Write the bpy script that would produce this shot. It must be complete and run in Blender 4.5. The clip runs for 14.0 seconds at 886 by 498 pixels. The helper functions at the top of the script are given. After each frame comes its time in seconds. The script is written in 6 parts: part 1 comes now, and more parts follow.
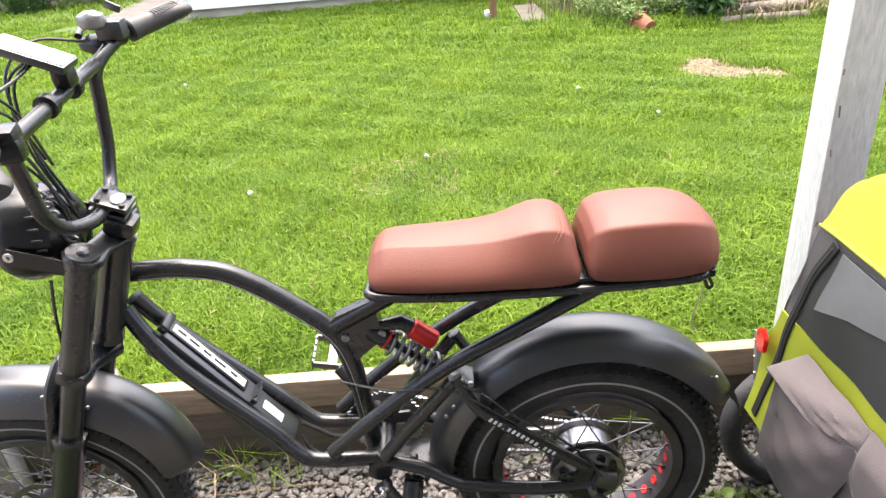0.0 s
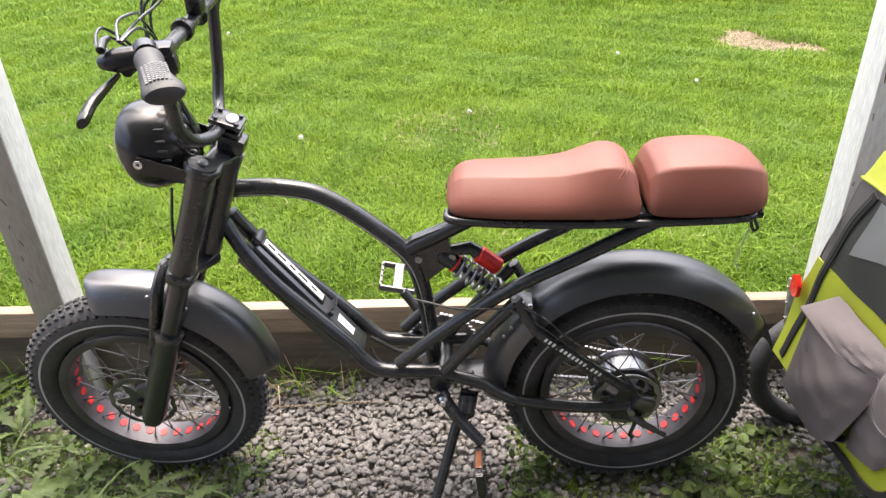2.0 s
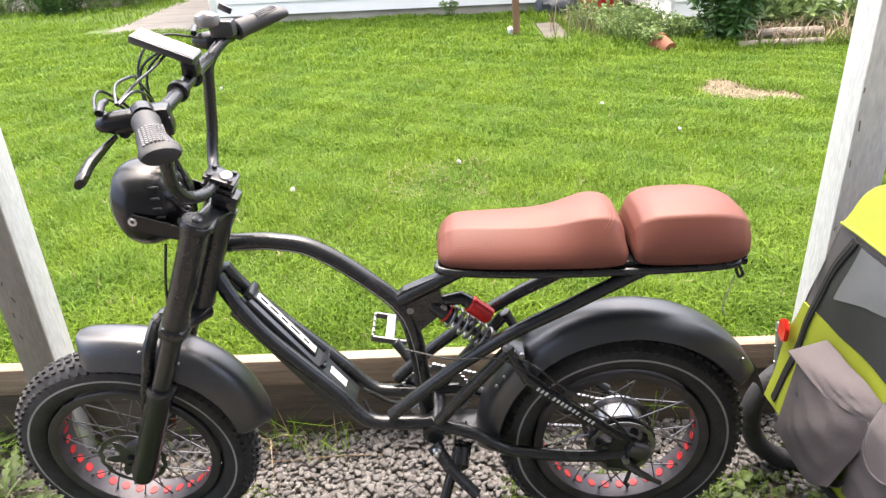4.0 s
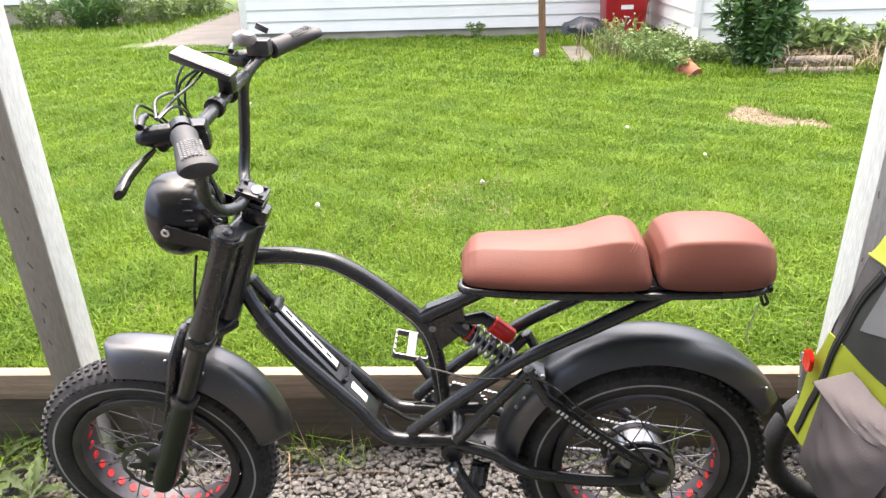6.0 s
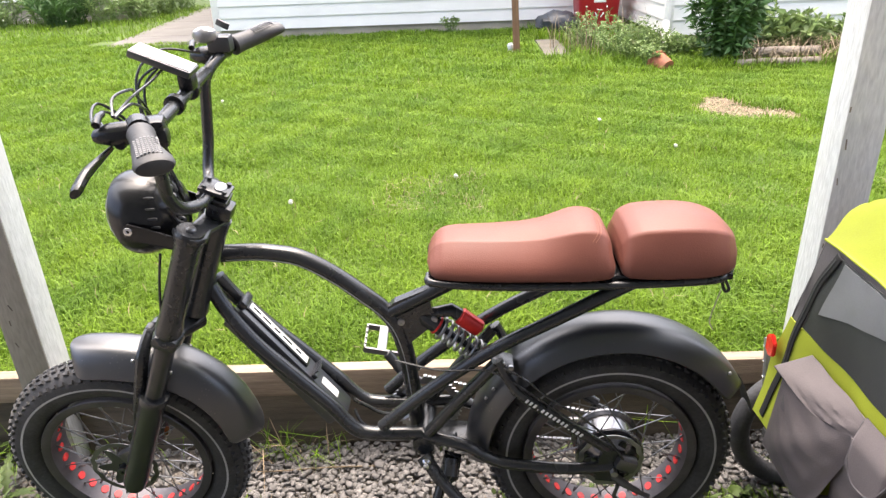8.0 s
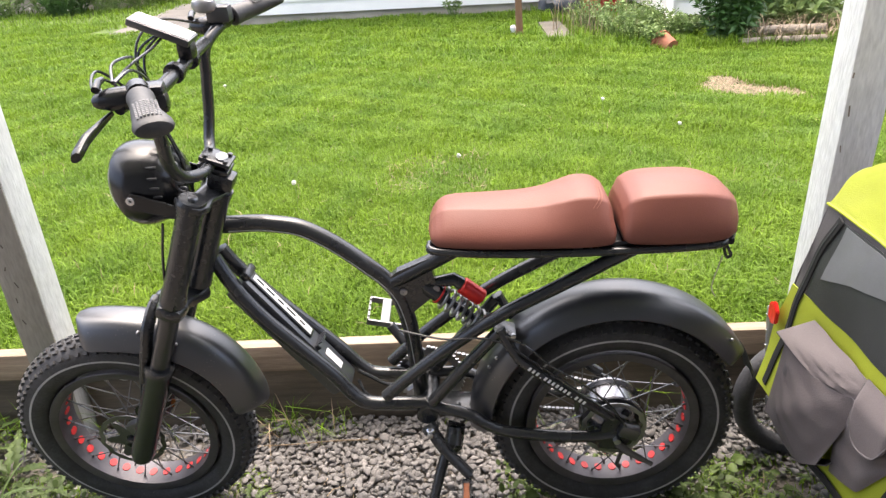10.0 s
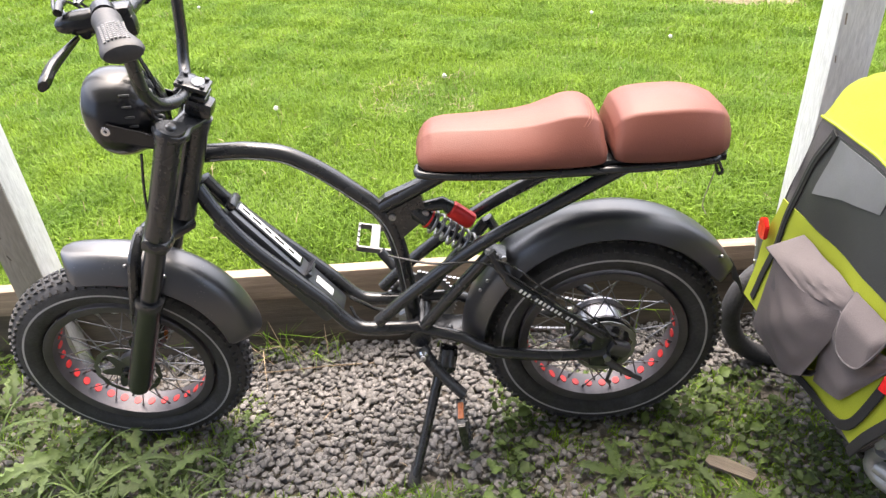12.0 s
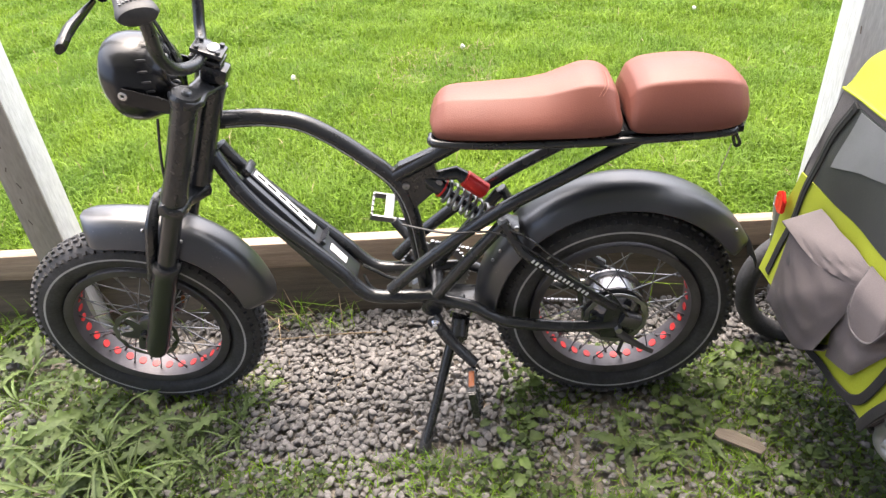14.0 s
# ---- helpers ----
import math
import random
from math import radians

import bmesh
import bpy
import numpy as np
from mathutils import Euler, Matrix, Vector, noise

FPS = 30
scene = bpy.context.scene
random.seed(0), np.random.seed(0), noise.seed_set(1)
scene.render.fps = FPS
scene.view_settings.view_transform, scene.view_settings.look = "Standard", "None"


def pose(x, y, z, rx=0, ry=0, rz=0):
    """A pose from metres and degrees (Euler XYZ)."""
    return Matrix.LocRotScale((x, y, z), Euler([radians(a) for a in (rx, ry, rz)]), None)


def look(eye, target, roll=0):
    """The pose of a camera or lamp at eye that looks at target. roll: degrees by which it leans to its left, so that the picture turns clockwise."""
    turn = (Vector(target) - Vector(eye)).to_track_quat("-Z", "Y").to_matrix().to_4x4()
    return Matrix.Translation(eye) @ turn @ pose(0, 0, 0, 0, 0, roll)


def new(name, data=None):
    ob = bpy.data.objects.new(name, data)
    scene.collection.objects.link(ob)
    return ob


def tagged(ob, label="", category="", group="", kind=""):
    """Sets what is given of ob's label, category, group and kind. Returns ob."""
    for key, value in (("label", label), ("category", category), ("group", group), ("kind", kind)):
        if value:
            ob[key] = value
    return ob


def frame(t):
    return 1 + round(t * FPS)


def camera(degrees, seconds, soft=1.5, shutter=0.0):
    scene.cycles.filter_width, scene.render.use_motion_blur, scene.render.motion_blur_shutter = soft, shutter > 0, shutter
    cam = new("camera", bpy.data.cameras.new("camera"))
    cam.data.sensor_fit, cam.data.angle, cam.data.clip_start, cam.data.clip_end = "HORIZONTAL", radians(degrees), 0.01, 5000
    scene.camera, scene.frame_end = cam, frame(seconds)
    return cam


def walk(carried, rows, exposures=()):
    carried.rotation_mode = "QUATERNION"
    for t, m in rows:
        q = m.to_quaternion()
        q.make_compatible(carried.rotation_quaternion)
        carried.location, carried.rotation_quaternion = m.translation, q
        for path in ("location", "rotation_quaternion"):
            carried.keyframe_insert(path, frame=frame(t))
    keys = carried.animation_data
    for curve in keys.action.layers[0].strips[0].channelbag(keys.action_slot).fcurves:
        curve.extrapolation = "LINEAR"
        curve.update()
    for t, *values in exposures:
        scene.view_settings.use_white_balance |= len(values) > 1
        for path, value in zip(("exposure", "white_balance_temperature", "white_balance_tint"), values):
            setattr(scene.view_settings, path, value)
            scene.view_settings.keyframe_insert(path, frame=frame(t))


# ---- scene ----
cam = camera(66.0, 14.0, soft=1.4)
PATH = [
    (0.0, -0.262, -1.170, 1.431, 0.82, -26.89, -4.77),
    (0.2, -0.232, -1.203, 1.426, 4.41, -26.70, -6.72),
    (0.5, -0.209, -1.253, 1.418, 7.26, -28.96, -8.32),
    (0.7, -0.225, -1.285, 1.414, 4.84, -30.78, -7.60),
    (1.0, -0.280, -1.323, 1.411, 1.57, -31.15, -5.27),
    (1.5, -0.357, -1.347, 1.420, 1.67, -31.38, -3.14),
    (2.0, -0.382, -1.328, 1.434, 2.24, -29.58, -2.36),
    (2.5, -0.381, -1.333, 1.430, 1.01, -28.77, -1.53),
    (3.0, -0.377, -1.342, 1.445, 1.00, -27.57, -3.03),
    (5.5, -0.387, -1.341, 1.454, 2.29, -24.31, -1.88),
    (6.0, -0.389, -1.354, 1.457, 3.01, -24.03, -1.86),
    (6.5, -0.385, -1.363, 1.450, 2.61, -24.80, -1.00),
    (7.0, -0.376, -1.365, 1.450, 2.71, -25.60, -1.88),
    (7.5, -0.372, -1.366, 1.452, 2.07, -25.33, -1.51),
    (7.7, -0.365, -1.362, 1.457, 1.45, -24.49, -1.92),
    (9.8, -0.346, -1.381, 1.425, 1.89, -24.51, -3.77),
    (10.0, -0.351, -1.383, 1.420, 1.80, -25.50, -3.06),
    (10.2, -0.342, -1.379, 1.409, 0.73, -28.48, -2.87),
    (10.5, -0.326, -1.371, 1.398, -2.70, -30.19, -3.26),
    (11.0, -0.331, -1.371, 1.405, -2.26, -29.93, -3.72),
    (11.5, -0.344, -1.364, 1.409, -0.87, -30.89, -3.65),
    (12.0, -0.352, -1.366, 1.412, 1.21, -31.94, -4.31),
    (12.5, -0.351, -1.365, 1.412, 1.35, -32.16, -4.25),
    (13.0, -0.351, -1.360, 1.410, 1.47, -32.54, -3.29),
    (13.5, -0.344, -1.360, 1.402, 1.43, -33.11, -3.98),
    (14.0, -0.342, -1.377, 1.405, 3.15, -33.98, -4.53),
]


def aim(x, y, z, yaw, pitch, roll):
    a, b = radians(yaw), radians(pitch)
    way = Vector((-math.sin(a) * math.cos(b), math.cos(a) * math.cos(b), math.sin(b)))
    eye = Vector((x, y, z))
    return look(eye, eye + way, roll)


walk(cam, [(t, aim(*row)) for t, *row in PATH], exposures=[(0.0, 2.58), (0.5, 2.42), (2.0, 2.36), (3.0, 2.44), (6.0, 2.45), (7.5, 2.42), (10.0, 2.34), (10.5, 2.38), (11.5, 2.53), (14.0, 2.59)])

# ---- sky and sun: bright high overcast ----
world = bpy.data.worlds.new("sky")
scene.world = world
world.use_nodes = True
wn = world.node_tree
sky = wn.nodes.new("ShaderNodeTexSky")
sky.sky_type, sky.sun_disc = "NISHITA", False
sky.sun_elevation, sky.sun_rotation = radians(76), radians(0)
sky.dust_density, sky.air_density, sky.ozone_density = 8.0, 0.7, 0.5
wn.links.new(sky.outputs[0], wn.nodes["Background"].inputs[0])
wn.nodes["Background"].inputs[1].default_value = 0.15
sun = new("sun", bpy.data.lights.new("sun", "SUN"))
sun.data.energy, sun.data.angle, sun.data.color = 0.85, radians(125), (1.0, 0.97, 0.92)
sun.matrix_world = look((0.4, 2.2, 9.0), (0, 0, 0))


# ---- materials ----
def material(name, base, rough=0.6, metal=0.0, vary=0.15, scale=12.0, fine=0.08, bump=0.1, fine_scale=140.0, second=None,
             mix_at=0.5, per_piece=0.0, island=0.0, spec=0.5, transmit=0.0):
    """A surface with stains at one scale, grain at a finer one, and a little relief."""
    m = bpy.data.materials.new(name)
    m.use_nodes = True
    nt = m.node_tree
    bsdf = nt.nodes["Principled BSDF"]
    bsdf.inputs["Metallic"].default_value = metal
    bsdf.inputs["Specular IOR Level"].default_value = spec
    co = nt.nodes.new("ShaderNodeTexCoord")
    big = nt.nodes.new("ShaderNodeTexNoise")
    big.inputs["Scale"].default_value, big.inputs["Detail"].default_value = scale, 5.0
    small = nt.nodes.new("ShaderNodeTexNoise")
    small.inputs["Scale"].default_value, small.inputs["Detail"].default_value = fine_scale, 3.0
    for n in (big, small):
        nt.links.new(co.outputs["Object"], n.inputs["Vector"])
    ramp = nt.nodes.new("ShaderNodeValToRGB")
    dark = second if second else tuple(c * (1 - vary) for c in base)
    light = base if second else tuple(min(1, c * (1 + vary)) for c in base)
    ramp.color_ramp.elements[0].position, ramp.color_ramp.elements[1].position = mix_at - 0.18, mix_at + 0.18
    ramp.color_ramp.elements[0].color, ramp.color_ramp.elements[1].color = (*dark, 1), (*light, 1)
    nt.links.new(big.outputs["Fac"], ramp.inputs["Fac"])
    grain = nt.nodes.new("ShaderNodeMapRange")
    grain.inputs["From Min"].default_value, grain.inputs["From Max"].default_value = 0.25, 0.75
    grain.inputs["To Min"].default_value, grain.inputs["To Max"].default_value = 1 - fine, 1 + fine
    nt.links.new(small.outputs["Fac"], grain.inputs["Value"])
    last = grain.outputs[0]
    for amount, node, socket in ((per_piece, "ShaderNodeObjectInfo", "Random"), (island, "ShaderNodeNewGeometry", "Random Per Island")):
        if amount:
            src = nt.nodes.new(node)
            rng = nt.nodes.new("ShaderNodeMapRange")
            rng.inputs["To Min"].default_value, rng.inputs["To Max"].default_value = 1 - amount, 1 + amount
            nt.links.new(src.outputs[socket], rng.inputs["Value"])
            mul = nt.nodes.new("ShaderNodeMath")
            mul.operation = "MULTIPLY"
            nt.links.new(last, mul.inputs[0])
            nt.links.new(rng.outputs[0], mul.inputs[1])
            last = mul.outputs[0]
    scale_node = nt.nodes.new("ShaderNodeVectorMath")
    scale_node.operation = "SCALE"
    nt.links.new(ramp.outputs[0], scale_node.inputs[0])
    nt.links.new(last, scale_node.inputs["Scale"])
    nt.links.new(scale_node.outputs[0], bsdf.inputs["Base Color"])
    rr = nt.nodes.new("ShaderNodeMapRange")
    rr.inputs["To Min"].default_value, rr.inputs["To Max"].default_value = max(0.02, rough - 0.1), min(1, rough + 0.1)
    nt.links.new(big.outputs["Fac"], rr.inputs["Value"])
    nt.links.new(rr.outputs[0], bsdf.inputs["Roughness"])
    if bump:
        bn = nt.nodes.new("ShaderNodeBump")
        bn.inputs["Strength"].default_value, bn.inputs["Distance"].default_value = bump, 0.004
        nt.links.new(small.outputs["Fac"], bn.inputs["Height"])
        nt.links.new(bn.outputs[0], bsdf.inputs["Normal"])
    if transmit:
        tr = nt.nodes.new("ShaderNodeBsdfTranslucent")
        nt.links.new(scale_node.outputs[0], tr.inputs["Color"])
        mx = nt.nodes.new("ShaderNodeMixShader")
        mx.inputs[0].default_value = transmit
        nt.links.new(bsdf.outputs[0], mx.inputs[1])
        nt.links.new(tr.outputs[0], mx.inputs[2])
        nt.links.new(mx.outputs[0], nt.nodes["Material Output"].inputs["Surface"])
    return m


def wood(name, base, dark, along="X", rough=0.8, stretch=14.0):
    m = material(name, base, rough, second=dark, scale=3.0, fine=0.16, bump=0.5, fine_scale=30.0, per_piece=0.08)
    nt = m.node_tree
    co = next(n for n in nt.nodes if n.type == "TEX_COORD")
    mp = nt.nodes.new("ShaderNodeMapping")
    mp.inputs["Scale"].default_value = tuple(1.0 if a == along else stretch for a in "XYZ")
    nt.links.new(co.outputs["Object"], mp.inputs["Vector"])
    for n in nt.nodes:
        if n.type == "TEX_NOISE":
            nt.links.new(mp.outputs[0], n.inputs["Vector"])
    return m


M_BLACK = material("satin_black_paint", (0.017, 0.0185, 0.021), 0.25, vary=0.12, bump=0.02, fine=0.1, spec=0.6)
M_MATTE = material("matte_black_plastic", (0.013, 0.0145, 0.020), 0.36, spec=0.7, vary=0.10, scale=9, bump=0.03, fine=0.2, fine_scale=300)
M_MATTE.node_tree.nodes["Principled BSDF"].inputs["IOR"].default_value = 1.7
M_LAMP = material("black_lamp_shell", (0.008, 0.0085, 0.010), 0.24, vary=0.06, bump=0.0, fine=0.05, spec=0.5)
M_RUBBER = material("tyre_rubber", (0.031, 0.031, 0.033), 0.7, vary=0.4, scale=18, bump=0.3, fine=0.25)
M_STRIPE = material("grey_reflective_stripe", (0.34, 0.34, 0.35), 0.5, vary=0.15, bump=0.0)
M_RIM = material("brushed_dark_rim", (0.085, 0.08, 0.088), 0.5, 0.6, vary=0.25, bump=0.05)
M_CHROME = material("bright_steel", (0.62, 0.62, 0.64), 0.25, 1.0, vary=0.12, bump=0.02)
M_SPOKEDARK = material("black_steel_spoke", (0.15, 0.15, 0.155), 0.3, 0.8, vary=0.3, bump=0.0)
M_SPOKE = material("dull_steel_spoke", (0.3, 0.3, 0.31), 0.35, 0.9, vary=0.2, bump=0.0)
M_HUB = material("polished_dark_hub", (0.2, 0.2, 0.21), 0.22, 0.9, vary=0.3, bump=0.02)
M_SPRING = material("dark_spring_steel", (0.2, 0.2, 0.205), 0.3, 0.7, vary=0.2, bump=0.0)
M_REDTAPE = material("red_rim_tape", (0.52, 0.03, 0.03), 0.5, vary=0.15)
M_RED = material("red_anodised", (0.62, 0.02, 0.015), 0.32, 0.2, vary=0.15)
M_REFLECTOR = material("red_reflector_plastic", (0.6, 0.02, 0.02), 0.15, vary=0.2, scale=60)
M_AMBER = material("amber_reflector", (0.17, 0.045, 0.008), 0.25, vary=0.2)
M_LEATHER = material("tan_leatherette", (0.150, 0.053, 0.038), 0.50, vary=0.07, scale=7, fine=0.07, bump=0.14, fine_scale=420, spec=0.34)
M_THREAD = material("seam_thread", (0.30, 0.125, 0.085), 0.7, vary=0.1)
M_STRIPEPAD = material("worn_grip_pad", (0.13, 0.13, 0.135), 0.5, vary=0.25)
M_GRIP = material("ribbed_grip_rubber", (0.036, 0.036, 0.039), 0.55, vary=0.2, fine=0.2)
M_DISPLAY = material("dark_lamp_glass", (0.02, 0.021, 0.023), 0.08, spec=0.9, vary=0.2, bump=0.0)
# pale base stands in for the sky mirrored in the display
M_SCREEN = material("lcd_with_sky_tone", (0.45, 0.47, 0.48), 0.08, spec=0.8, vary=0.08, bump=0.0)
M_SILVER = material("silver_plastic", (0.30, 0.30, 0.31), 0.3, 0.5, vary=0.1, bump=0.02)
M_LABEL = material("white_sticker_and_glare", (0.75, 0.75, 0.76), 0.45, vary=0.1)
M_LENS = material("lamp_lens", (0.5, 0.5, 0.5), 0.08, spec=0.8, vary=0.1)
M_YELLOW = material("hi_vis_yellow_fabric", (0.31, 0.358, 0.021), 0.7, vary=0.14, scale=5, fine=0.09, bump=0.3, fine_scale=420)
M_GREYFAB = material("grey_fabric", (0.098, 0.090, 0.094), 0.85, vary=0.12, scale=7, fine=0.14, bump=0.35, fine_scale=500)
M_POCKET = material("warm_grey_fabric", (0.125, 0.108, 0.110), 0.85, vary=0.12, scale=7, fine=0.12, bump=0.35, fine_scale=500)
M_MESH = material("dark_grey_mesh_fabric", (0.040, 0.044, 0.044), 0.7, second=(0.022, 0.024, 0.024), scale=4, fine=0.2, bump=0.3, fine_scale=600)
M_REFLEXFAB = material("silver_reflective_fabric", (0.16, 0.165, 0.18), 0.5, vary=0.1, bump=0.1, fine_scale=500)
M_PIPING = material("black_webbing", (0.015, 0.015, 0.016), 0.8, vary=0.2, bump=0.2, fine_scale=400)
M_ALU = material("grey_steel_bracket", (0.25, 0.26, 0.27), 0.4, 0.6, vary=0.2)
M_POST = wood("white_painted_post", (0.65, 0.65, 0.65), (0.62, 0.615, 0.605), "Z", 0.55, 5.0)
M_TAUPE = wood("taupe_post_face", (0.27, 0.25, 0.215), (0.24, 0.22, 0.187), "Z", 0.6, 5.0)
M_BEAM = wood("weathered_board", (0.30, 0.235, 0.17), (0.17, 0.125, 0.085), "X", 0.85)
M_LOWBOARD = wood("darker_brown_board", (0.125, 0.102, 0.075), (0.06, 0.050, 0.037), "X", 0.9)
M_STAKE = wood("brown_stake", (0.24, 0.13, 0.07), (0.15, 0.08, 0.045), "Z", 0.85)
M_TIMBER = wood("grey_timber", (0.27, 0.23, 0.185), (0.165, 0.135, 0.105), "X", 0.9)
M_SOIL = material("gravelly_soil", (0.165, 0.147, 0.124), 0.95, second=(0.108, 0.093, 0.076), scale=5, fine=0.3, bump=0.8, fine_scale=110)
M_STONE = material("grey_gravel", (0.124, 0.117, 0.111), 0.8, vary=0.15, scale=30, fine=0.10, bump=0.15, fine_scale=260, island=0.28)
M_LAWN = material("lawn_floor", (0.074, 0.115, 0.012), 0.95, second=(0.052, 0.086, 0.010), scale=2.2, fine=0.35, bump=0.6, fine_scale=60)
M_GRASS = material("grass_blades", (0.142, 0.226, 0.016), 0.6, second=(0.092, 0.170, 0.013), scale=2.6, fine=0.16, bump=0, island=0.40, transmit=0.33, spec=0.22)
M_SCRAP = wood("weathered_scrap", (0.165, 0.140, 0.108), (0.10, 0.082, 0.060), "X", 0.9)
M_STRAND = material("pale_dry_blade", (0.52, 0.50, 0.38), 0.8, vary=0.1)
M_SLAB = material("mossy_concrete", (0.115, 0.104, 0.085), 0.9, second=(0.072, 0.066, 0.050), scale=5, fine=0.25, bump=0.5)
M_STRAW = material("dry_straw", (0.27, 0.21, 0.135), 0.85, second=(0.17, 0.122, 0.075), scale=12, fine=0.2, bump=0.2, island=0.3)
M_LEAF = material("weed_leaf", (0.090, 0.128, 0.038), 0.55, second=(0.058, 0.090, 0.024), scale=25, fine=0.15, bump=0.3, fine_scale=90, transmit=0.25, per_piece=0.35, spec=0.3)
M_CREEP = material("creeping_leaf", (0.075, 0.112, 0.026), 0.55, second=(0.048, 0.078, 0.018), scale=25, fine=0.15, bump=0.3, fine_scale=90, transmit=0.25, per_piece=0.35, island=0.3, spec=0.3)
M_LEAFDARK = material("shrub_leaf", (0.085, 0.17, 0.045), 0.5, second=(0.055, 0.12, 0.03), scale=14, fine=0.15, bump=0.2, island=0.35, transmit=0.25)
M_LEAFPALE = material("wild_plant_leaf", (0.22, 0.30, 0.10), 0.6, second=(0.14, 0.21, 0.065), scale=9, fine=0.15, bump=0.1, island=0.35, transmit=0.3)
M_DANDELION = material("dandelion_clock", (0.5, 0.5, 0.44), 0.9, vary=0.1)
M_SIDING = material("white_siding_paint", (0.86, 0.835, 0.79), 0.55, second=(0.79, 0.765, 0.72), scale=1.8, fine=0.04, bump=0.08, per_piece=0.03)
M_FOUND = material("grey_concrete", (0.44, 0.39, 0.32), 0.9, second=(0.31, 0.27, 0.215), scale=3, fine=0.15, bump=0.4)
M_PATH = material("worn_concrete", (0.145, 0.134, 0.120), 0.9, second=(0.098, 0.089, 0.078), scale=2.5, fine=0.14, bump=0.3)
M_BIN = material("red_bin_plastic", (0.5, 0.018, 0.03), 0.4, vary=0.1, scale=5)
M_POT = material("terracotta", (0.34, 0.12, 0.06), 0.85, second=(0.2, 0.075, 0.042), scale=14)
M_BAG = material("dark_blue_sack", (0.03, 0.035, 0.045), 0.5, vary=0.4)
M_WALLDARK = material("unseen_wall_grey", (0.17, 0.17, 0.175), 0.8, vary=0.2, scale=3)
M_ROOF = material("unseen_overhang_paint", (0.55, 0.56, 0.58), 0.7, vary=0.08, scale=2)
M_TILE = material("dark_roof_felt", (0.09, 0.085, 0.08), 0.9, vary=0.2, scale=4)


def dusty(m, scale, above, colour):
    """Scatters small pale specks of dust and dried mud over a material."""
    nt = m.node_tree
    bsdf = nt.nodes["Principled BSDF"]
    old = bsdf.inputs["Base Color"].links[0].from_socket
    co = next(n for n in nt.nodes if n.type == "TEX_COORD")
    cells = nt.nodes.new("ShaderNodeTexVoronoi")
    cells.inputs["Scale"].default_value = scale
    nt.links.new(co.outputs["Object"], cells.inputs["Vector"])
    where = nt.nodes.new("ShaderNodeTexNoise")
    where.inputs["Scale"].default_value = 14.0
    nt.links.new(co.outputs["Object"], where.inputs["Vector"])
    near = nt.nodes.new("ShaderNodeMapRange")
    near.inputs["From Min"].default_value, near.inputs["From Max"].default_value = 0.20, 0.10
    nt.links.new(cells.outputs["Distance"], near.inputs["Value"])
    patchy = nt.nodes.new("ShaderNodeMapRange")
    patchy.inputs["From Min"].default_value, patchy.inputs["From Max"].default_value = above, above + 0.12
    nt.links.new(where.outputs["Fac"], patchy.inputs["Value"])
    both = nt.nodes.new("ShaderNodeMath")
    both.operation = "MULTIPLY"
    nt.links.new(near.outputs[0], both.inputs[0])
    nt.links.new(patchy.outputs[0], both.inputs[1])
    mix = nt.nodes.new("ShaderNodeMix")
    mix.data_type = "RGBA"
    nt.links.new(both.outputs[0], mix.inputs[0])
    nt.links.new(old, mix.inputs[6])
    mix.inputs[7].default_value = (*colour, 1)
    nt.links.new(mix.outputs[2], bsdf.inputs["Base Color"])


dusty(M_MATTE, 120.0, 0.52, (0.12, 0.115, 0.105))
dusty(M_RUBBER, 150.0, 0.50, (0.09, 0.085, 0.075))


# ---- building helpers ----
def part(name, bm, mat, parent=None, label="", smooth=True, kind=""):
    me = bpy.data.meshes.new(name)
    bm.to_mesh(me)
    bm.free()
    me.materials.append(mat)
    if smooth:
        me.shade_smooth()
        me.set_sharp_from_angle(angle=radians(38))
    ob = new(name, me)
    if parent is not None:
        ob.parent = parent
    return tagged(ob, label, kind=kind)


def thing(name, m, label, category, group="", kind=""):
    ob = new(name)
    ob.empty_display_size = 0.1
    ob.matrix_world = m
    return tagged(ob, label, category, group, kind)


def curve(pts, n=6):
    """A smooth line through the points."""
    p = [Vector(q) for q in pts]
    p = [2 * p[0] - p[1]] + p + [2 * p[-1] - p[-2]]
    out = []
    for i in range(1, len(p) - 2):
        for k in range(n):
            t = k / n
            a, b, c, d = p[i - 1:i + 3]
            out.append(0.5 * (2 * b + (c - a) * t + (2 * a - 5 * b + 4 * c - d) * t * t + (3 * b - a - 3 * c + d) * t ** 3))
    return out + [p[-2]]


def tube(bm, pts, r, seg=12, caps=True, flat=1.0):
    """A round tube along the points; r is one radius or one for each point."""
    pts = [Vector(p) for p in pts]
    rs = r if isinstance(r, (list, tuple)) else [r] * len(pts)
    ref = None
    rings = []
    for i, p in enumerate(pts):
        d = (pts[min(i + 1, len(pts) - 1)] - pts[max(i - 1, 0)]).normalized()
        if ref is None:
            ref = d.orthogonal().normalized()
        ref = (ref - d * ref.dot(d)).normalized()
        other = d.cross(ref)
        rings.append([bm.verts.new(p + rs[i] * (math.cos(a) * ref + flat * math.sin(a) * other))
                      for a in (2 * math.pi * k / seg for k in range(seg))])
    for a, b in zip(rings, rings[1:]):
        for k in range(seg):
            bm.faces.new((a[k], a[(k + 1) % seg], b[(k + 1) % seg], b[k]))
    if caps:
        bm.faces.new(rings[0][::-1])
        bm.faces.new(rings[-1])
    return bm


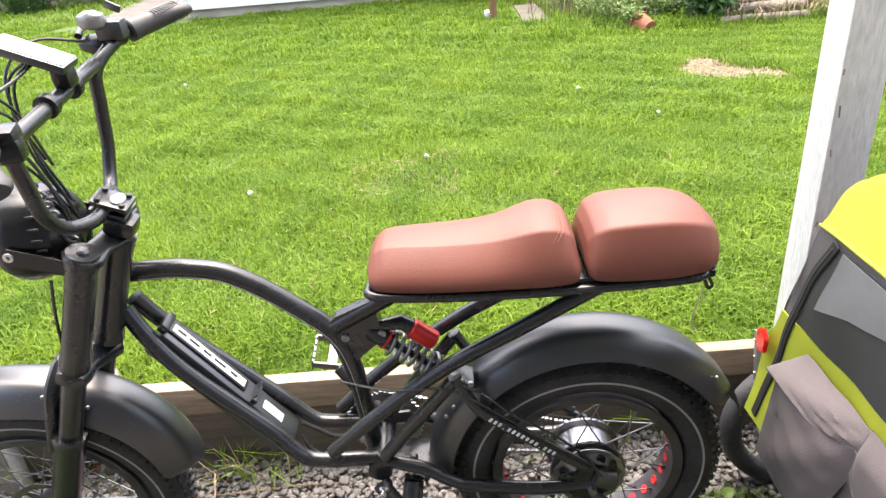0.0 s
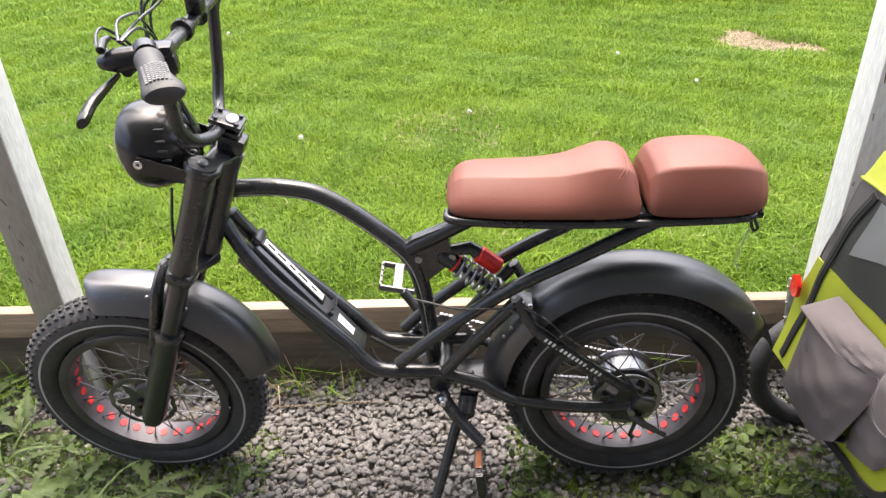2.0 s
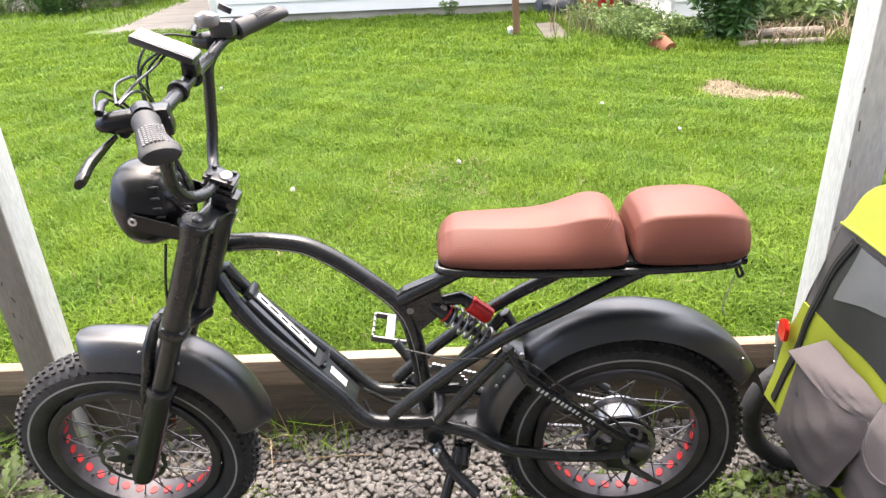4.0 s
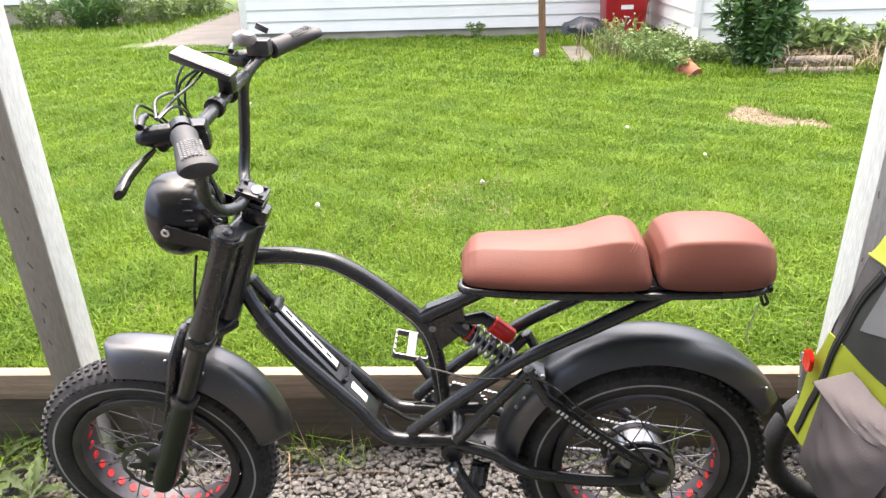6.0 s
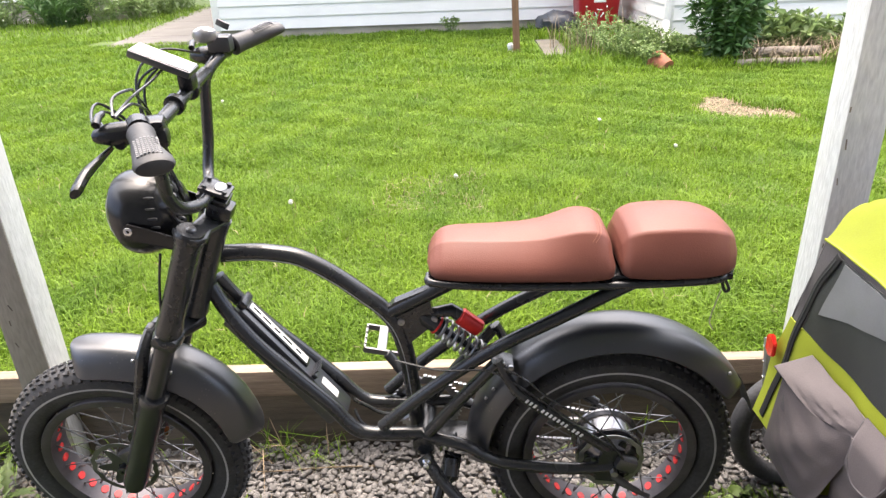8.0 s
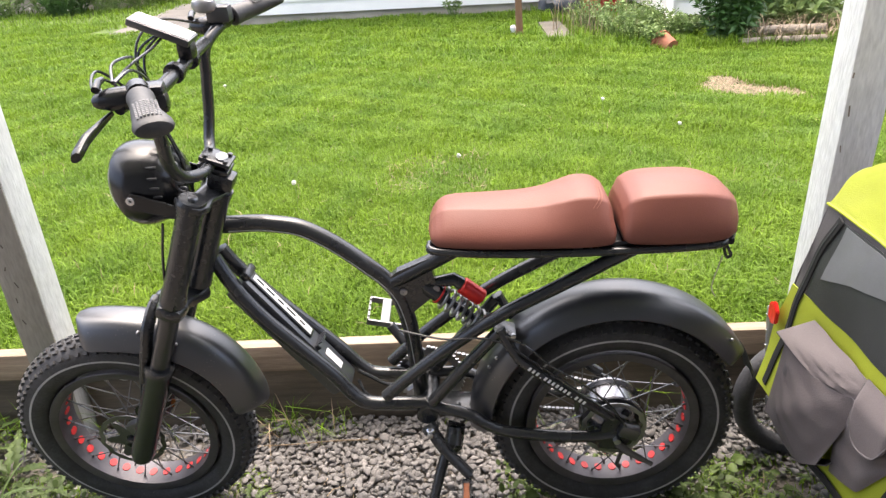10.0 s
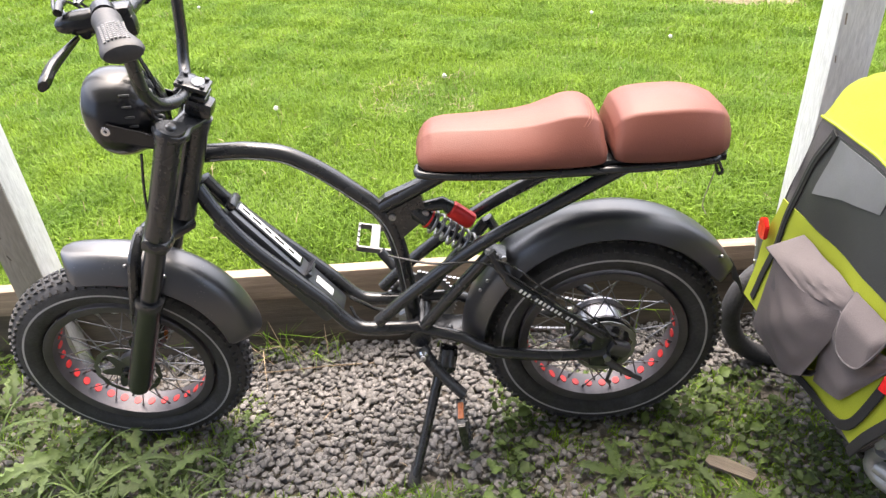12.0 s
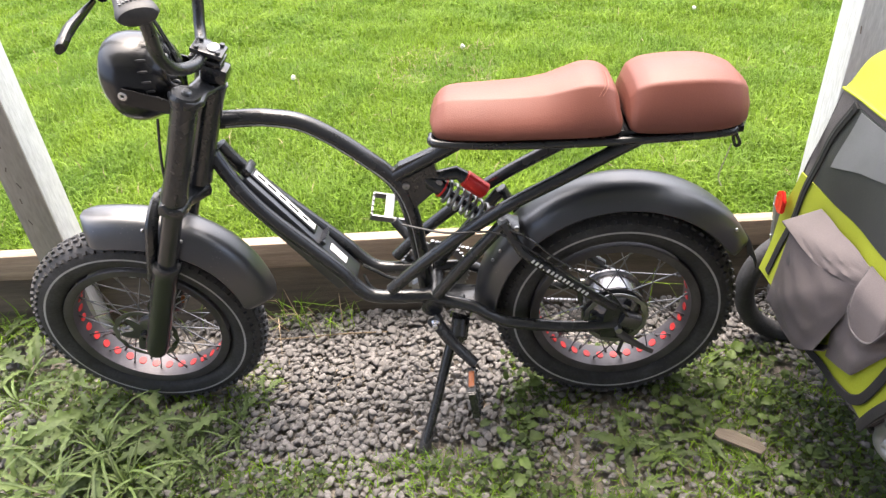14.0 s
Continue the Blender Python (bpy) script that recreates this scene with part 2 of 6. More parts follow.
def loft(bm, rings, closed=True, caps=True):
    rows = [[bm.verts.new(v) for v in ring] for ring in rings]
    n = len(rows[0])
    for a, b in zip(rows, rows[1:]):
        for k in range(n if closed else n - 1):
            bm.faces.new((a[k], a[(k + 1) % n], b[(k + 1) % n], b[k]))
    if caps and closed:
        bm.faces.new(rows[0][::-1])
        bm.faces.new(rows[-1])
    return bm


def lathe(bm, profile, c=(0, 0, 0), seg=64, closed=False, start=0.0, sweep=2 * math.pi):
    """Turns (radius, y) pairs about the y axis through c."""
    full = abs(sweep - 2 * math.pi) < 1e-6
    n = seg if full else seg + 1
    rows = []
    for k in range(n):
        a = start + sweep * k / seg
        rows.append([bm.verts.new((c[0] + r * math.cos(a), c[1] + y, c[2] + r * math.sin(a))) for r, y in profile])
    m = len(profile)
    for k in range(n if full else n - 1):
        a, b = rows[k], rows[(k + 1) % n]
        for j in range(m if closed else m - 1):
            bm.faces.new((a[j], a[(j + 1) % m], b[(j + 1) % m], b[j]))
    if not full and closed:
        bm.faces.new(rows[0])
        bm.faces.new(rows[-1][::-1])
    return bm


def box(bm, c, size, m=None, bevel=0.0):
    """A box about c; m turns it."""
    vs = bmesh.ops.create_cube(bm, size=1.0)["verts"]
    bmesh.ops.scale(bm, vec=size, verts=vs)
    if bevel:
        es = list({e for v in vs for e in v.link_edges})
        got = bmesh.ops.bevel(bm, geom=es, offset=bevel, segments=2, affect="EDGES", profile=0.6)
        vs = list({v for f in got["faces"] for v in f.verts} | {v for v in vs if v.is_valid})
    place = Matrix.Translation(c) @ (m.to_4x4() if m else Matrix())
    bmesh.ops.transform(bm, matrix=place, verts=vs)
    return bm


def slab(bm, poly, normal, thick):
    """A flat plate: the polygon pushed by thick along the normal."""
    normal = Vector(normal).normalized() * thick
    a = [bm.verts.new(Vector(p)) for p in poly]
    b = [bm.verts.new(Vector(p) + normal) for p in poly]
    bm.faces.new(a[::-1])
    bm.faces.new(b)
    for k in range(len(a)):
        bm.faces.new((a[k], a[(k + 1) % len(a)], b[(k + 1) % len(a)], b[k]))
    bmesh.ops.recalc_face_normals(bm, faces=bm.faces)
    return bm


def mesh_from(name, verts, faces, mat, label="", category="", kind="stuff"):
    """Many small faces in one mesh, from arrays: faces all have the same number of corners."""
    me = bpy.data.meshes.new(name)
    nv, nf, k = len(verts), len(faces), faces.shape[1]
    me.vertices.add(nv)
    me.vertices.foreach_set("co", verts.astype(np.float32).ravel())
    me.loops.add(nf * k)
    me.loops.foreach_set("vertex_index", faces.astype(np.int32).ravel())
    me.polygons.add(nf)
    me.polygons.foreach_set("loop_start", np.arange(0, nf * k, k, dtype=np.int32))
    me.polygons.foreach_set("loop_total", np.full(nf, k, dtype=np.int32))
    me.update(calc_edges=True)
    me.materials.append(mat)
    return tagged(new(name, me), label, category, kind=kind)


# ---- ground, lawn, border ----
LAWN = 0.22
EDGE = 0.40


def lawn_height(x, y):
    return LAWN + 0.012 * math.sin(1.7 * x + 0.6) * math.sin(1.3 * y) - 0.03 * math.exp(-((y - 0.45) / 0.12) ** 2)


def ground_sheet():
    """One sheet: the low gravel strip, the step behind the border boards, and the lawn out to the horizon."""
    xs = [-400, -80, -20, -10] + [-7 + 0.35 * i for i in range(41)] + [10, 20, 80, 400]
    ys = [-400, -60, -10, -4, -2] + [-1.6 + 0.16 * i for i in range(13)] + [EDGE - 0.012, EDGE] + [0.6 + 0.35 * i for i in range(28)] + [13, 20, 60, 400]
    bm = bmesh.new()
    rows = []
    for y in ys:
        rows.append([bm.verts.new((x, y, lawn_height(x, y) if y >= EDGE else -0.012 + 0.006 * math.sin(5 * x + 3 * y))) for x in xs])
    for j, (a, b) in enumerate(zip(rows, rows[1:])):
        for k in range(len(xs) - 1):
            f = bm.faces.new((a[k], a[k + 1], b[k + 1], b[k]))
            f.material_index = 1 if ys[j] >= EDGE else 0
    ob = part("ground", bm, M_SOIL, smooth=False, kind="structure", label="gravelly soil strip beside a green lawn")
    ob.data.materials.append(M_LAWN)
    return ob


ground_sheet()

# bare straw-coloured patch of the lawn: an uneven ellipse
PATCH = (1.74, 3.68, 0.46, 0.27, -0.95)


def in_patch(x, y):
    dx, dy = x - PATCH[0], y - PATCH[1]
    c, s = math.cos(PATCH[4]), math.sin(PATCH[4])
    u, v = (c * dx + s * dy) / PATCH[2], (-s * dx + c * dy) / PATCH[3]
    return u * u + v * v + 0.55 * math.sin(11 * x + 5 * y) * math.sin(7 * y - 3 * x)


def blades(name, n, x_at, y0, y1, tall, wide, mat, label, seed, keep=None, bend=0.95, z_at=None, power=1.0):
    """Grass: every blade a bent, tapered strip of its own."""
    g = np.random.default_rng(seed)
    y = y0 + (y1 - y0) * g.random(n) ** power
    lo, hi = x_at
    f = (y - y0) / max(1e-6, y1 - y0)
    x = (lo[0] + (lo[1] - lo[0]) * f) + g.random(n) * ((hi[0] + (hi[1] - hi[0]) * f) - (lo[0] + (lo[1] - lo[0]) * f))
    if keep is not None:
        ok = np.array([keep(a, b) for a, b in zip(x, y)])
        x, y = x[ok], y[ok]
        n = len(x)
    tuft = 0.80 + 0.26 * np.sin(4.1 * x + 1.3 * np.sin(3.3 * y)) * np.sin(3.7 * y + 0.8) + 0.2 * np.sin(13 * x + 5 * y) * np.sin(11 * y - 4 * x)
    h = tall * (0.55 + 0.6 * g.random(n)) * np.clip(tuft, 0.45, 1.3)
    w = wide * (0.7 + 0.6 * g.random(n))
    turn = g.random(n) * 2 * np.pi
    lean = bend * (0.25 + g.random(n))
    z = z_at if z_at is not None else np.array([lawn_height(a, b) for a, b in zip(x, y)])
    base = np.stack([x, y, np.zeros(n) + z - 0.004], 1)
    side = np.stack([np.cos(turn), np.sin(turn), np.zeros(n)], 1) * w[:, None] / 2
    go = np.stack([-np.sin(turn), np.cos(turn), np.zeros(n)], 1)
    mid = base + go * (h * lean * 0.3)[:, None] + np.array([0, 0, 1]) * (h * 0.6)[:, None]
    tip = base + go * (h * lean)[:, None] + np.array([0, 0, 1]) * (h * (1.02 - 0.3 * lean))[:, None]
    v = np.stack([base - side, base + side, mid - 0.8 * side, mid + 0.8 * side, tip], 1).reshape(-1, 3)
    i = np.arange(n)[:, None] * 5
    faces = np.concatenate([i + [0, 1, 3], i + [0, 3, 2], i + [2, 3, 4]], 0)
    return mesh_from(name, v, faces, mat, label, "grass")


off_patch = lambda x, y: in_patch(x, y) > 0.40 + 0.62 * random.random()
blades("lawn_grass", 200000, ((-2.6, -3.4), (1.6, 2.7)), 0.41, 2.6, 0.058, 0.0042, M_GRASS, "short bright green lawn grass behind the border", 3, power=1.15)
blades("lawn_grass", 210000, ((-3.4, -4.9), (2.7, 4.3)), 2.6, 5.2, 0.066, 0.0062, M_GRASS, "short bright green lawn grass in the middle of the yard", 4, keep=off_patch)
blades("lawn_grass", 170000, ((-4.9, -9.5), (4.3, 6.2)), 5.2, 10.0, 0.085, 0.0095, M_GRASS, "longer green lawn grass towards the house", 5,
       keep=lambda x, y: not (x > 0.7 and y > 6.9) and not (x > 2.0 and y > 5.5) and not (-5.6 < x < -3.6 and y > 8.5 + 0.0 * x) and not (x > -3.9 and y > 8.9) and not (0.66 < x < 0.98 and 6.15 < y < 7.6))
blades("lawn_tufts", 26000, ((-2.6, -4.2), (1.7, 3.6)), 0.45, 4.4, 0.090, 0.0042, M_GRASS, "taller clumps of grass standing in the lawn", 7,
       keep=lambda x, y: in_patch(x, y) > 1.1 and math.sin(5.1 * x + 2.2 * math.sin(2.7 * y)) * math.sin(4.3 * y + 1.9 * math.sin(3.1 * x)) > 0.35, bend=1.5)
blades("straw_patch", 12000, ((1.2, 1.2), (2.4, 2.4)), 3.0, 4.4, 0.030, 0.006, M_STRAW, "dry straw-coloured bare patch in the lawn", 6,
       keep=lambda x, y: in_patch(x, y) < 1.0, bend=3.0)

# ---- border boards and posts ----
def board(name, c, size, mat, label):
    bm = bmesh.new()
    box(bm, (0, 0, 0), size, bevel=0.005)
    ob = part(name, bm, mat, label=label)
    ob.location = c
    return tagged(ob, category="border board")


for x0, x1 in ((-3.4, -1.658), (-1.552, 0.609), (0.715, 2.6)):
    board("border_board", ((x0 + x1) / 2, 0.352, 0.2555), (x1 - x0, 0.044, 0.089), M_BEAM, "weathered grey-brown timber border board along the lawn")
    # set back a little and given a darker brown than the upper board
    board("lower_border_board", ((x0 + x1) / 2, 0.372, 0.095), (x1 - x0, 0.036, 0.21), M_LOWBOARD, "weathered lower board behind the gravel, darker than the upper board")


def post(x0, x1):
    bm = bmesh.new()
    box(bm, (0, 0, 1.49), (x1 - x0, 0.10, 3.02), bevel=0.006)
    ob = part("porch_post", bm, M_POST, label="white-painted square wooden porch post, paint scuffed")
    ob.location = ((x0 + x1) / 2, 0.35, 0)
    return tagged(ob, category="post", group="porch posts")


left_post = post(-1.656, -1.555)
# thin sheet makes this post's porch-side face darker and browner than the rest
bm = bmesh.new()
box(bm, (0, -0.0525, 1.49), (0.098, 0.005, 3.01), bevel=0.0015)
part("post_face", bm, M_TAUPE, left_post, "thin taupe sheet over the post's porch-side face")
scuffs = random.Random(8)
for k in range(9):
    bm = bmesh.new()
    box(bm, (scuffs.uniform(-0.035, 0.035), -0.0553, 0.42 + 0.07 * k + scuffs.uniform(-0.02, 0.02)), (scuffs.uniform(0.002, 0.006), 0.0012, scuffs.uniform(0.006, 0.022)), Matrix.Rotation(scuffs.uniform(-0.5, 0.5), 3, "Y"))
    part("scuff_mark", bm, M_LOWBOARD, left_post, "dark knock in the paint", False)
right_post = post(0.609, 0.712)
for k in range(4):
    bm = bmesh.new()
    z = scuffs.uniform(0.6, 1.1)
    box(bm, (-0.047 + scuffs.uniform(-0.001, 0.008), -0.0503, z), (scuffs.uniform(0.002, 0.004), 0.0012, scuffs.uniform(0.010, 0.045)), Matrix.Rotation(scuffs.uniform(-0.15, 0.15), 3, "Y"))
    part("scuff_mark", bm, M_TIMBER, right_post, "bare wood showing through chipped paint", False)


def flat_box(name, lo, hi, mat, label="", kind="structure", bevel=0.0):
    bm = bmesh.new()
    c = [(a + b) / 2 for a, b in zip(lo, hi)]
    box(bm, (0, 0, 0), [b - a for a, b in zip(lo, hi)], bevel=bevel)
    ob = part(name, bm, mat, label=label, kind=kind)
    ob.location = c
    return ob


# unseen overhang and wall behind the camera, added to limit sky light and bounce
flat_box("porch_ceiling", (-2.7, -2.4, 3.0), (2.5, -0.50, 3.08), M_ROOF, "added unseen overhang that blocks part of the sky")
flat_box("wall_behind", (-2.7, -2.52, -0.02), (2.5, -2.42, 3.08), M_WALLDARK, "added unseen plain wall, grey set for bounce and reflections")
# ---- the bicycle ----
bike = thing("electric_bicycle", pose(0, -0.006, 0, 0, 0, -1.45) @ pose(0, 0, 0, 2.0), "black fat-tyre electric bicycle with tan seat on its kickstand", "bicycle")
FRONT = pose(-1.196, 0.012, 0, 0, 0, 1.0) @ pose(0, 0, 0, 4.5) @ pose(1.196, 0, 0)     # the steered part leans a little more


def bpart(name, bm, mat, label="", parent=None, front=False, smooth=True):
    if front:
        bm.transform(FRONT)
    return part(name, bm, mat, parent or bike, label, smooth)


AXLE = {"rear": (0.0, 0.0, 0.297), "front": (-1.196, 0.0, 0.297)}


def wheel(where):
    c = AXLE[where]
    fr = where == "front"
    hub_r = 0.026 if fr else 0.072
    # tyre: carcass, shoulder knobs and centre knobs
    bm = bmesh.new()
    prof = []
    for k in range(25):
        a = -2.62 + 5.24 * k / 24
        prof.append((0.2475 + 0.0465 * math.cos(a) * (1.0 if math.cos(a) > 0 else 0.98), 0.0475 * math.sin(a)))
    lathe(bm, prof, c, 96)
    knobs = random.Random(5)
    for row, y0 in enumerate((-0.040, -0.024, -0.008, 0.008, 0.024, 0.040)):
        n = 74
        drop = 0.0465 - 0.0465 * math.sqrt(max(0, 1 - (y0 / 0.0475) ** 2))
        tilt = math.asin(max(-1, min(1, y0 / 0.0475))) * 0.8
        for k in range(n):
            a = 2 * math.pi * (k + 0.5 * (row % 2)) / n + knobs.uniform(-0.004, 0.004)
            r = 0.2945 - drop
            m = Matrix.Translation(c) @ Matrix.Rotation(-a, 4, "Y") @ Matrix.Translation((r, y0, 0)) @ Matrix.Rotation(tilt, 4, "Z")
            sx, sy, sz = 0.0050, 0.0052, 0.0060 if row in (0, 5) else 0.0072
            vs = [bm.verts.new(m @ Vector((dx * sx, dy * sy * (0.8 if dx > 0 else 1), dz * sz * (0.8 if dx > 0 else 1))))
                  for dx in (-1, 1) for dy in (-1, 1) for dz in (-1, 1)]
            for f in ((4, 6, 7, 5), (0, 4, 5, 1), (2, 3, 7, 6), (0, 2, 6, 4), (1, 5, 7, 3)):
                bm.faces.new([vs[i] for i in f])
    w = bpart(where + "_wheel", bm, M_RUBBER, "knobbly black fat tyre", front=fr)
    for s in (-1, 1):
        bm = bmesh.new()
        lathe(bm, [(0.2525, s * 0.0478), (0.2500, s * 0.0484), (0.2475, s * 0.0478)], c, 96)
        bpart("reflective_stripe", bm, M_STRIPE, "thin grey reflective ring on the tyre wall", w, fr)
    # rim: a wide shallow trough
    bm = bmesh.new()
    lathe(bm, [(0.207, -0.041), (0.209, -0.038), (0.200, -0.036), (0.192, -0.034), (0.190, 0.0), (0.192, 0.034), (0.200, 0.036), (0.209, 0.038),
               (0.207, 0.041), (0.196, 0.0405), (0.1865, 0.037), (0.1840, 0.0), (0.1865, -0.037), (0.196, -0.0405)], c, 96, closed=True)
    bpart("rim", bm, M_RIM, "wide dark brushed-metal rim", w, fr)
    dot = None
    for k in range(32):
        a = 2 * math.pi * (k + 0.5) / 32
        if dot is None:
            bm = bmesh.new()
            top = [bm.verts.new((-0.0012, 0.0115 * math.cos(t), 0.0095 * math.sin(t))) for t in (2 * math.pi * i / 14 for i in range(14))]
            low = [bm.verts.new((0.0012, v.co.y * 1.06, v.co.z * 1.06)) for v in top]
            bm.faces.new(top)
            for i in range(14):
                bm.faces.new((top[i], low[i], low[(i + 1) % 14], top[(i + 1) % 14]))
            dot = part("rim_window", bm, M_REDTAPE, w, "red rim tape showing in the rim's cut-outs")
            ob = dot
        else:
            ob = new("rim_window", dot.data)
            ob.parent = w
        ob.matrix_basis = (FRONT if fr else Matrix()) @ Matrix.Translation(c) @ Matrix.Rotation(-a, 4, "Y") @ Matrix.Translation((0.1838, 0, 0))
    # hub
    bm = bmesh.new()
    if fr:
        lathe(bm, [(0.004, -0.07), (0.012, -0.068), (0.012, -0.052), (0.030, -0.050), (0.030, -0.044), (0.018, -0.040), (0.016, 0.0), (0.018, 0.036),
                   (0.030, 0.038), (0.030, 0.044), (0.012, 0.05), (0.010, 0.072), (0.003, 0.073)], c, 28)
    else:
        lathe(bm, [(0.004, -0.084), (0.014, -0.082), (0.016, -0.066), (0.045, -0.060), (0.052, -0.052), (0.068, -0.046), (0.082, -0.044), (0.083, -0.038),
                   (0.073, -0.034), (0.0725, 0.024), (0.083, 0.028), (0.083, 0.034), (0.060, 0.038), (0.040, 0.044), (0.040, 0.066), (0.010, 0.07), (0.004, 0.085)], c, 48)
    bpart("hub" if fr else "hub_motor", bm, M_BLACK if fr else M_HUB, "" if fr else "shiny dark hub motor shell", w, fr)
    if not fr:
        bm = bmesh.new()
        teeth = 28
        outer = [(c[0] + (0.060 + (0.0035 if k % 4 in (1, 2) else -0.0015)) * math.cos(2 * math.pi * k / (4 * teeth)), 0.052, c[2] + (0.060 + (0.0035 if k % 4 in (1, 2) else -0.0015)) * math.sin(2 * math.pi * k / (4 * teeth))) for k in range(4 * teeth)]
        inner = [(c[0] + 0.044 * math.cos(2 * math.pi * k / (4 * teeth)), 0.052, c[2] + 0.044 * math.sin(2 * math.pi * k / (4 * teeth))) for k in range(4 * teeth)]
        shift = lambda ring: [(x, y + 0.003, z) for x, y, z in ring]
        loft(bm, [outer, shift(outer), shift(inner), inner, outer], caps=False)
        bpart("freewheel", bm, M_SPOKE, "toothed steel freewheel", w, fr)
    # brake disc on the near side, with a wavy edge and arms
    bm = bmesh.new()
    R = 0.082 if fr else 0.078
    yd = -0.054 if fr else -0.058
    n = 96
    rings = []
    for r0 in (R, R * 0.86):
        rings.append([(c[0] + (r0 + (0.0018 * math.sin(14 * 2 * math.pi * k / n) if r0 == R else 0.003 * math.sin(12 * 2 * math.pi * k / n))) * math.cos(2 * math.pi * k / n),
                       yd, c[2] + r0 * math.sin(2 * math.pi * k / n)) for k in range(n)])
    loft(bm, [rings[0], [(x, y + 0.002, z) for x, y, z in rings[0]], [(x, y + 0.002, z) for x, y, z in rings[1]], rings[1], rings[0]], caps=False)
    bpart("brake_disc", bm, M_SPOKEDARK if fr else M_SPOKE, "thin perforated steel brake disc", w, fr)
    bm = bmesh.new()
    star = []
    for k in range(72):
        a = 2 * math.pi * k / 72
        r0 = R * (0.40 + 0.42 * max(0.0, math.cos(3 * a)) ** 3 + 0.42 * max(0.0, -math.cos(3 * a)) ** 3)
        star.append((c[0] + r0 * math.cos(a), yd + 0.0005, c[2] + r0 * math.sin(a)))
    hole = [(c[0] + 0.016 * math.cos(2 * math.pi * k / 72), yd + 0.0005, c[2] + 0.016 * math.sin(2 * math.pi * k / 72)) for k in range(72)]
    push = lambda ring: [(x, y + 0.0025, z) for x, y, z in ring]
    loft(bm, [star, push(star), push(hole), hole, star], caps=False)
    bpart("disc_carrier", bm, M_MATTE, "", w, fr)
    # spokes
    flange_r, flange_y = (0.028, 0.046) if fr else (0.080, 0.040)
    meshes = {}
    for k in range(32):
        side = -1 if k % 2 else 1
        lead = 1 if (k // 2) % 2 else -1
        key = (side, lead)
        if key not in meshes:
            bm = bmesh.new()
            off = lead * (1.15 if fr else 0.55)
            tube(bm, [(flange_r * math.cos(off), side * flange_y, flange_r * math.sin(off)), (0.186, side * 0.012, 0.0)], 0.0017, 5)
            tube(bm, [(0.174, side * 0.0165, 0.0), (0.1865, side * 0.012, 0.0)], 0.0028, 6)
            ob = part("spoke", bm, M_SPOKEDARK, w, "thin black steel wheel spoke")
            meshes[key] = ob.data
        else:
            ob = new("spoke", meshes[key])
            ob.parent = w
        ob.matrix_basis = (FRONT if fr else Matrix()) @ Matrix.Translation(c) @ Matrix.Rotation(-2 * math.pi * k / 32, 4, "Y")
    if fr:
        bm = bmesh.new()
        half_disc = [(c[0] + 0.013 + 0.024 * math.cos(t), -0.014, c[2] + 0.183 - 0.022 * math.sin(t)) for t in (math.pi * i / 14 for i in range(15))]
        slab(bm, half_disc, (0, 1, 0), 0.008)
        bpart("spoke_reflector", bm, M_LENS, "clear half-round spoke reflector", w, True)
        bm = bmesh.new()
        box(bm, (c[0] + 0.113, -0.018, c[2] + 0.086), (0.010, 0.006, 0.026), Matrix.Rotation(0.35, 3, "Y"), 0.003)
        bpart("spoke_reflector", bm, M_AMBER, "small amber spoke reflector", w, True)
    return w


wheel("rear")
front_wheel = wheel("front")


def fender(name, c, a0, a1, arch, half, drop, front):
    """A deep rounded mudguard: an arched shell with rolled edges and round ends; arch gives its radius at an angle."""
    bm = bmesh.new()
    n = 56
    rings = []
    for k in range(n + 1):
        f = k / n
        a = radians(a0 + (a1 - a0) * f)
        near_end = min(f, 1 - f)
        end = math.sqrt(max(0.0, 1 - (1 - near_end / 0.07) ** 2)) if near_end < 0.07 else 1.0
        w = half * (0.45 + 0.55 * end)
        skirt = drop * (0.55 + 0.45 * end)
        r = arch(a)
        ring = []
        for t in [(-1 + 2 * i / 16) for i in range(17)]:
            ring.append((r - skirt * abs(t) ** 2.7, w * math.copysign(abs(t) ** 0.8, t)))
        ring = ring + [(q - 0.0035, y * 0.965) for q, y in reversed(ring)]
        rings.append([(c[0] + q * math.cos(a), c[1] + y, c[2] + q * math.sin(a)) for q, y in ring])
    loft(bm, rings)
    bmesh.ops.recalc_face_normals(bm, faces=bm.faces)
    return bpart(name, bm, M_MATTE, "broad matte black plastic mudguard with dust specks", front=front)


rear_fender = fender("rear_mudguard", AXLE["rear"], 33, 184, lambda a: 0.348 + 0.024 * max(0.0, math.sin(a)) ** 2, 0.072, 0.048, False)
front_fender = fender("front_mudguard", AXLE["front"], 13, 97, lambda a: 0.352 + 0.021 * math.sin(2 * a) ** 2 + 0.007 * math.sin(a), 0.066, 0.062, True)
for where, fend, front, angles in (("rear", rear_fender, False, (148, 143, 45)), ("front", front_fender, True, (72, 58))):
    for a in angles:
        bm = bmesh.new()
        c = AXLE[where]
        p = Vector((c[0] + 0.352 * math.cos(radians(a)), -0.050, c[2] + 0.352 * math.sin(radians(a))))
        bmesh.ops.create_uvsphere(bm, u_segments=8, v_segments=6, radius=0.0045, matrix=Matrix.Translation(p))
        bpart("fender_bolt", bm, M_SPOKE, "", fend, front)

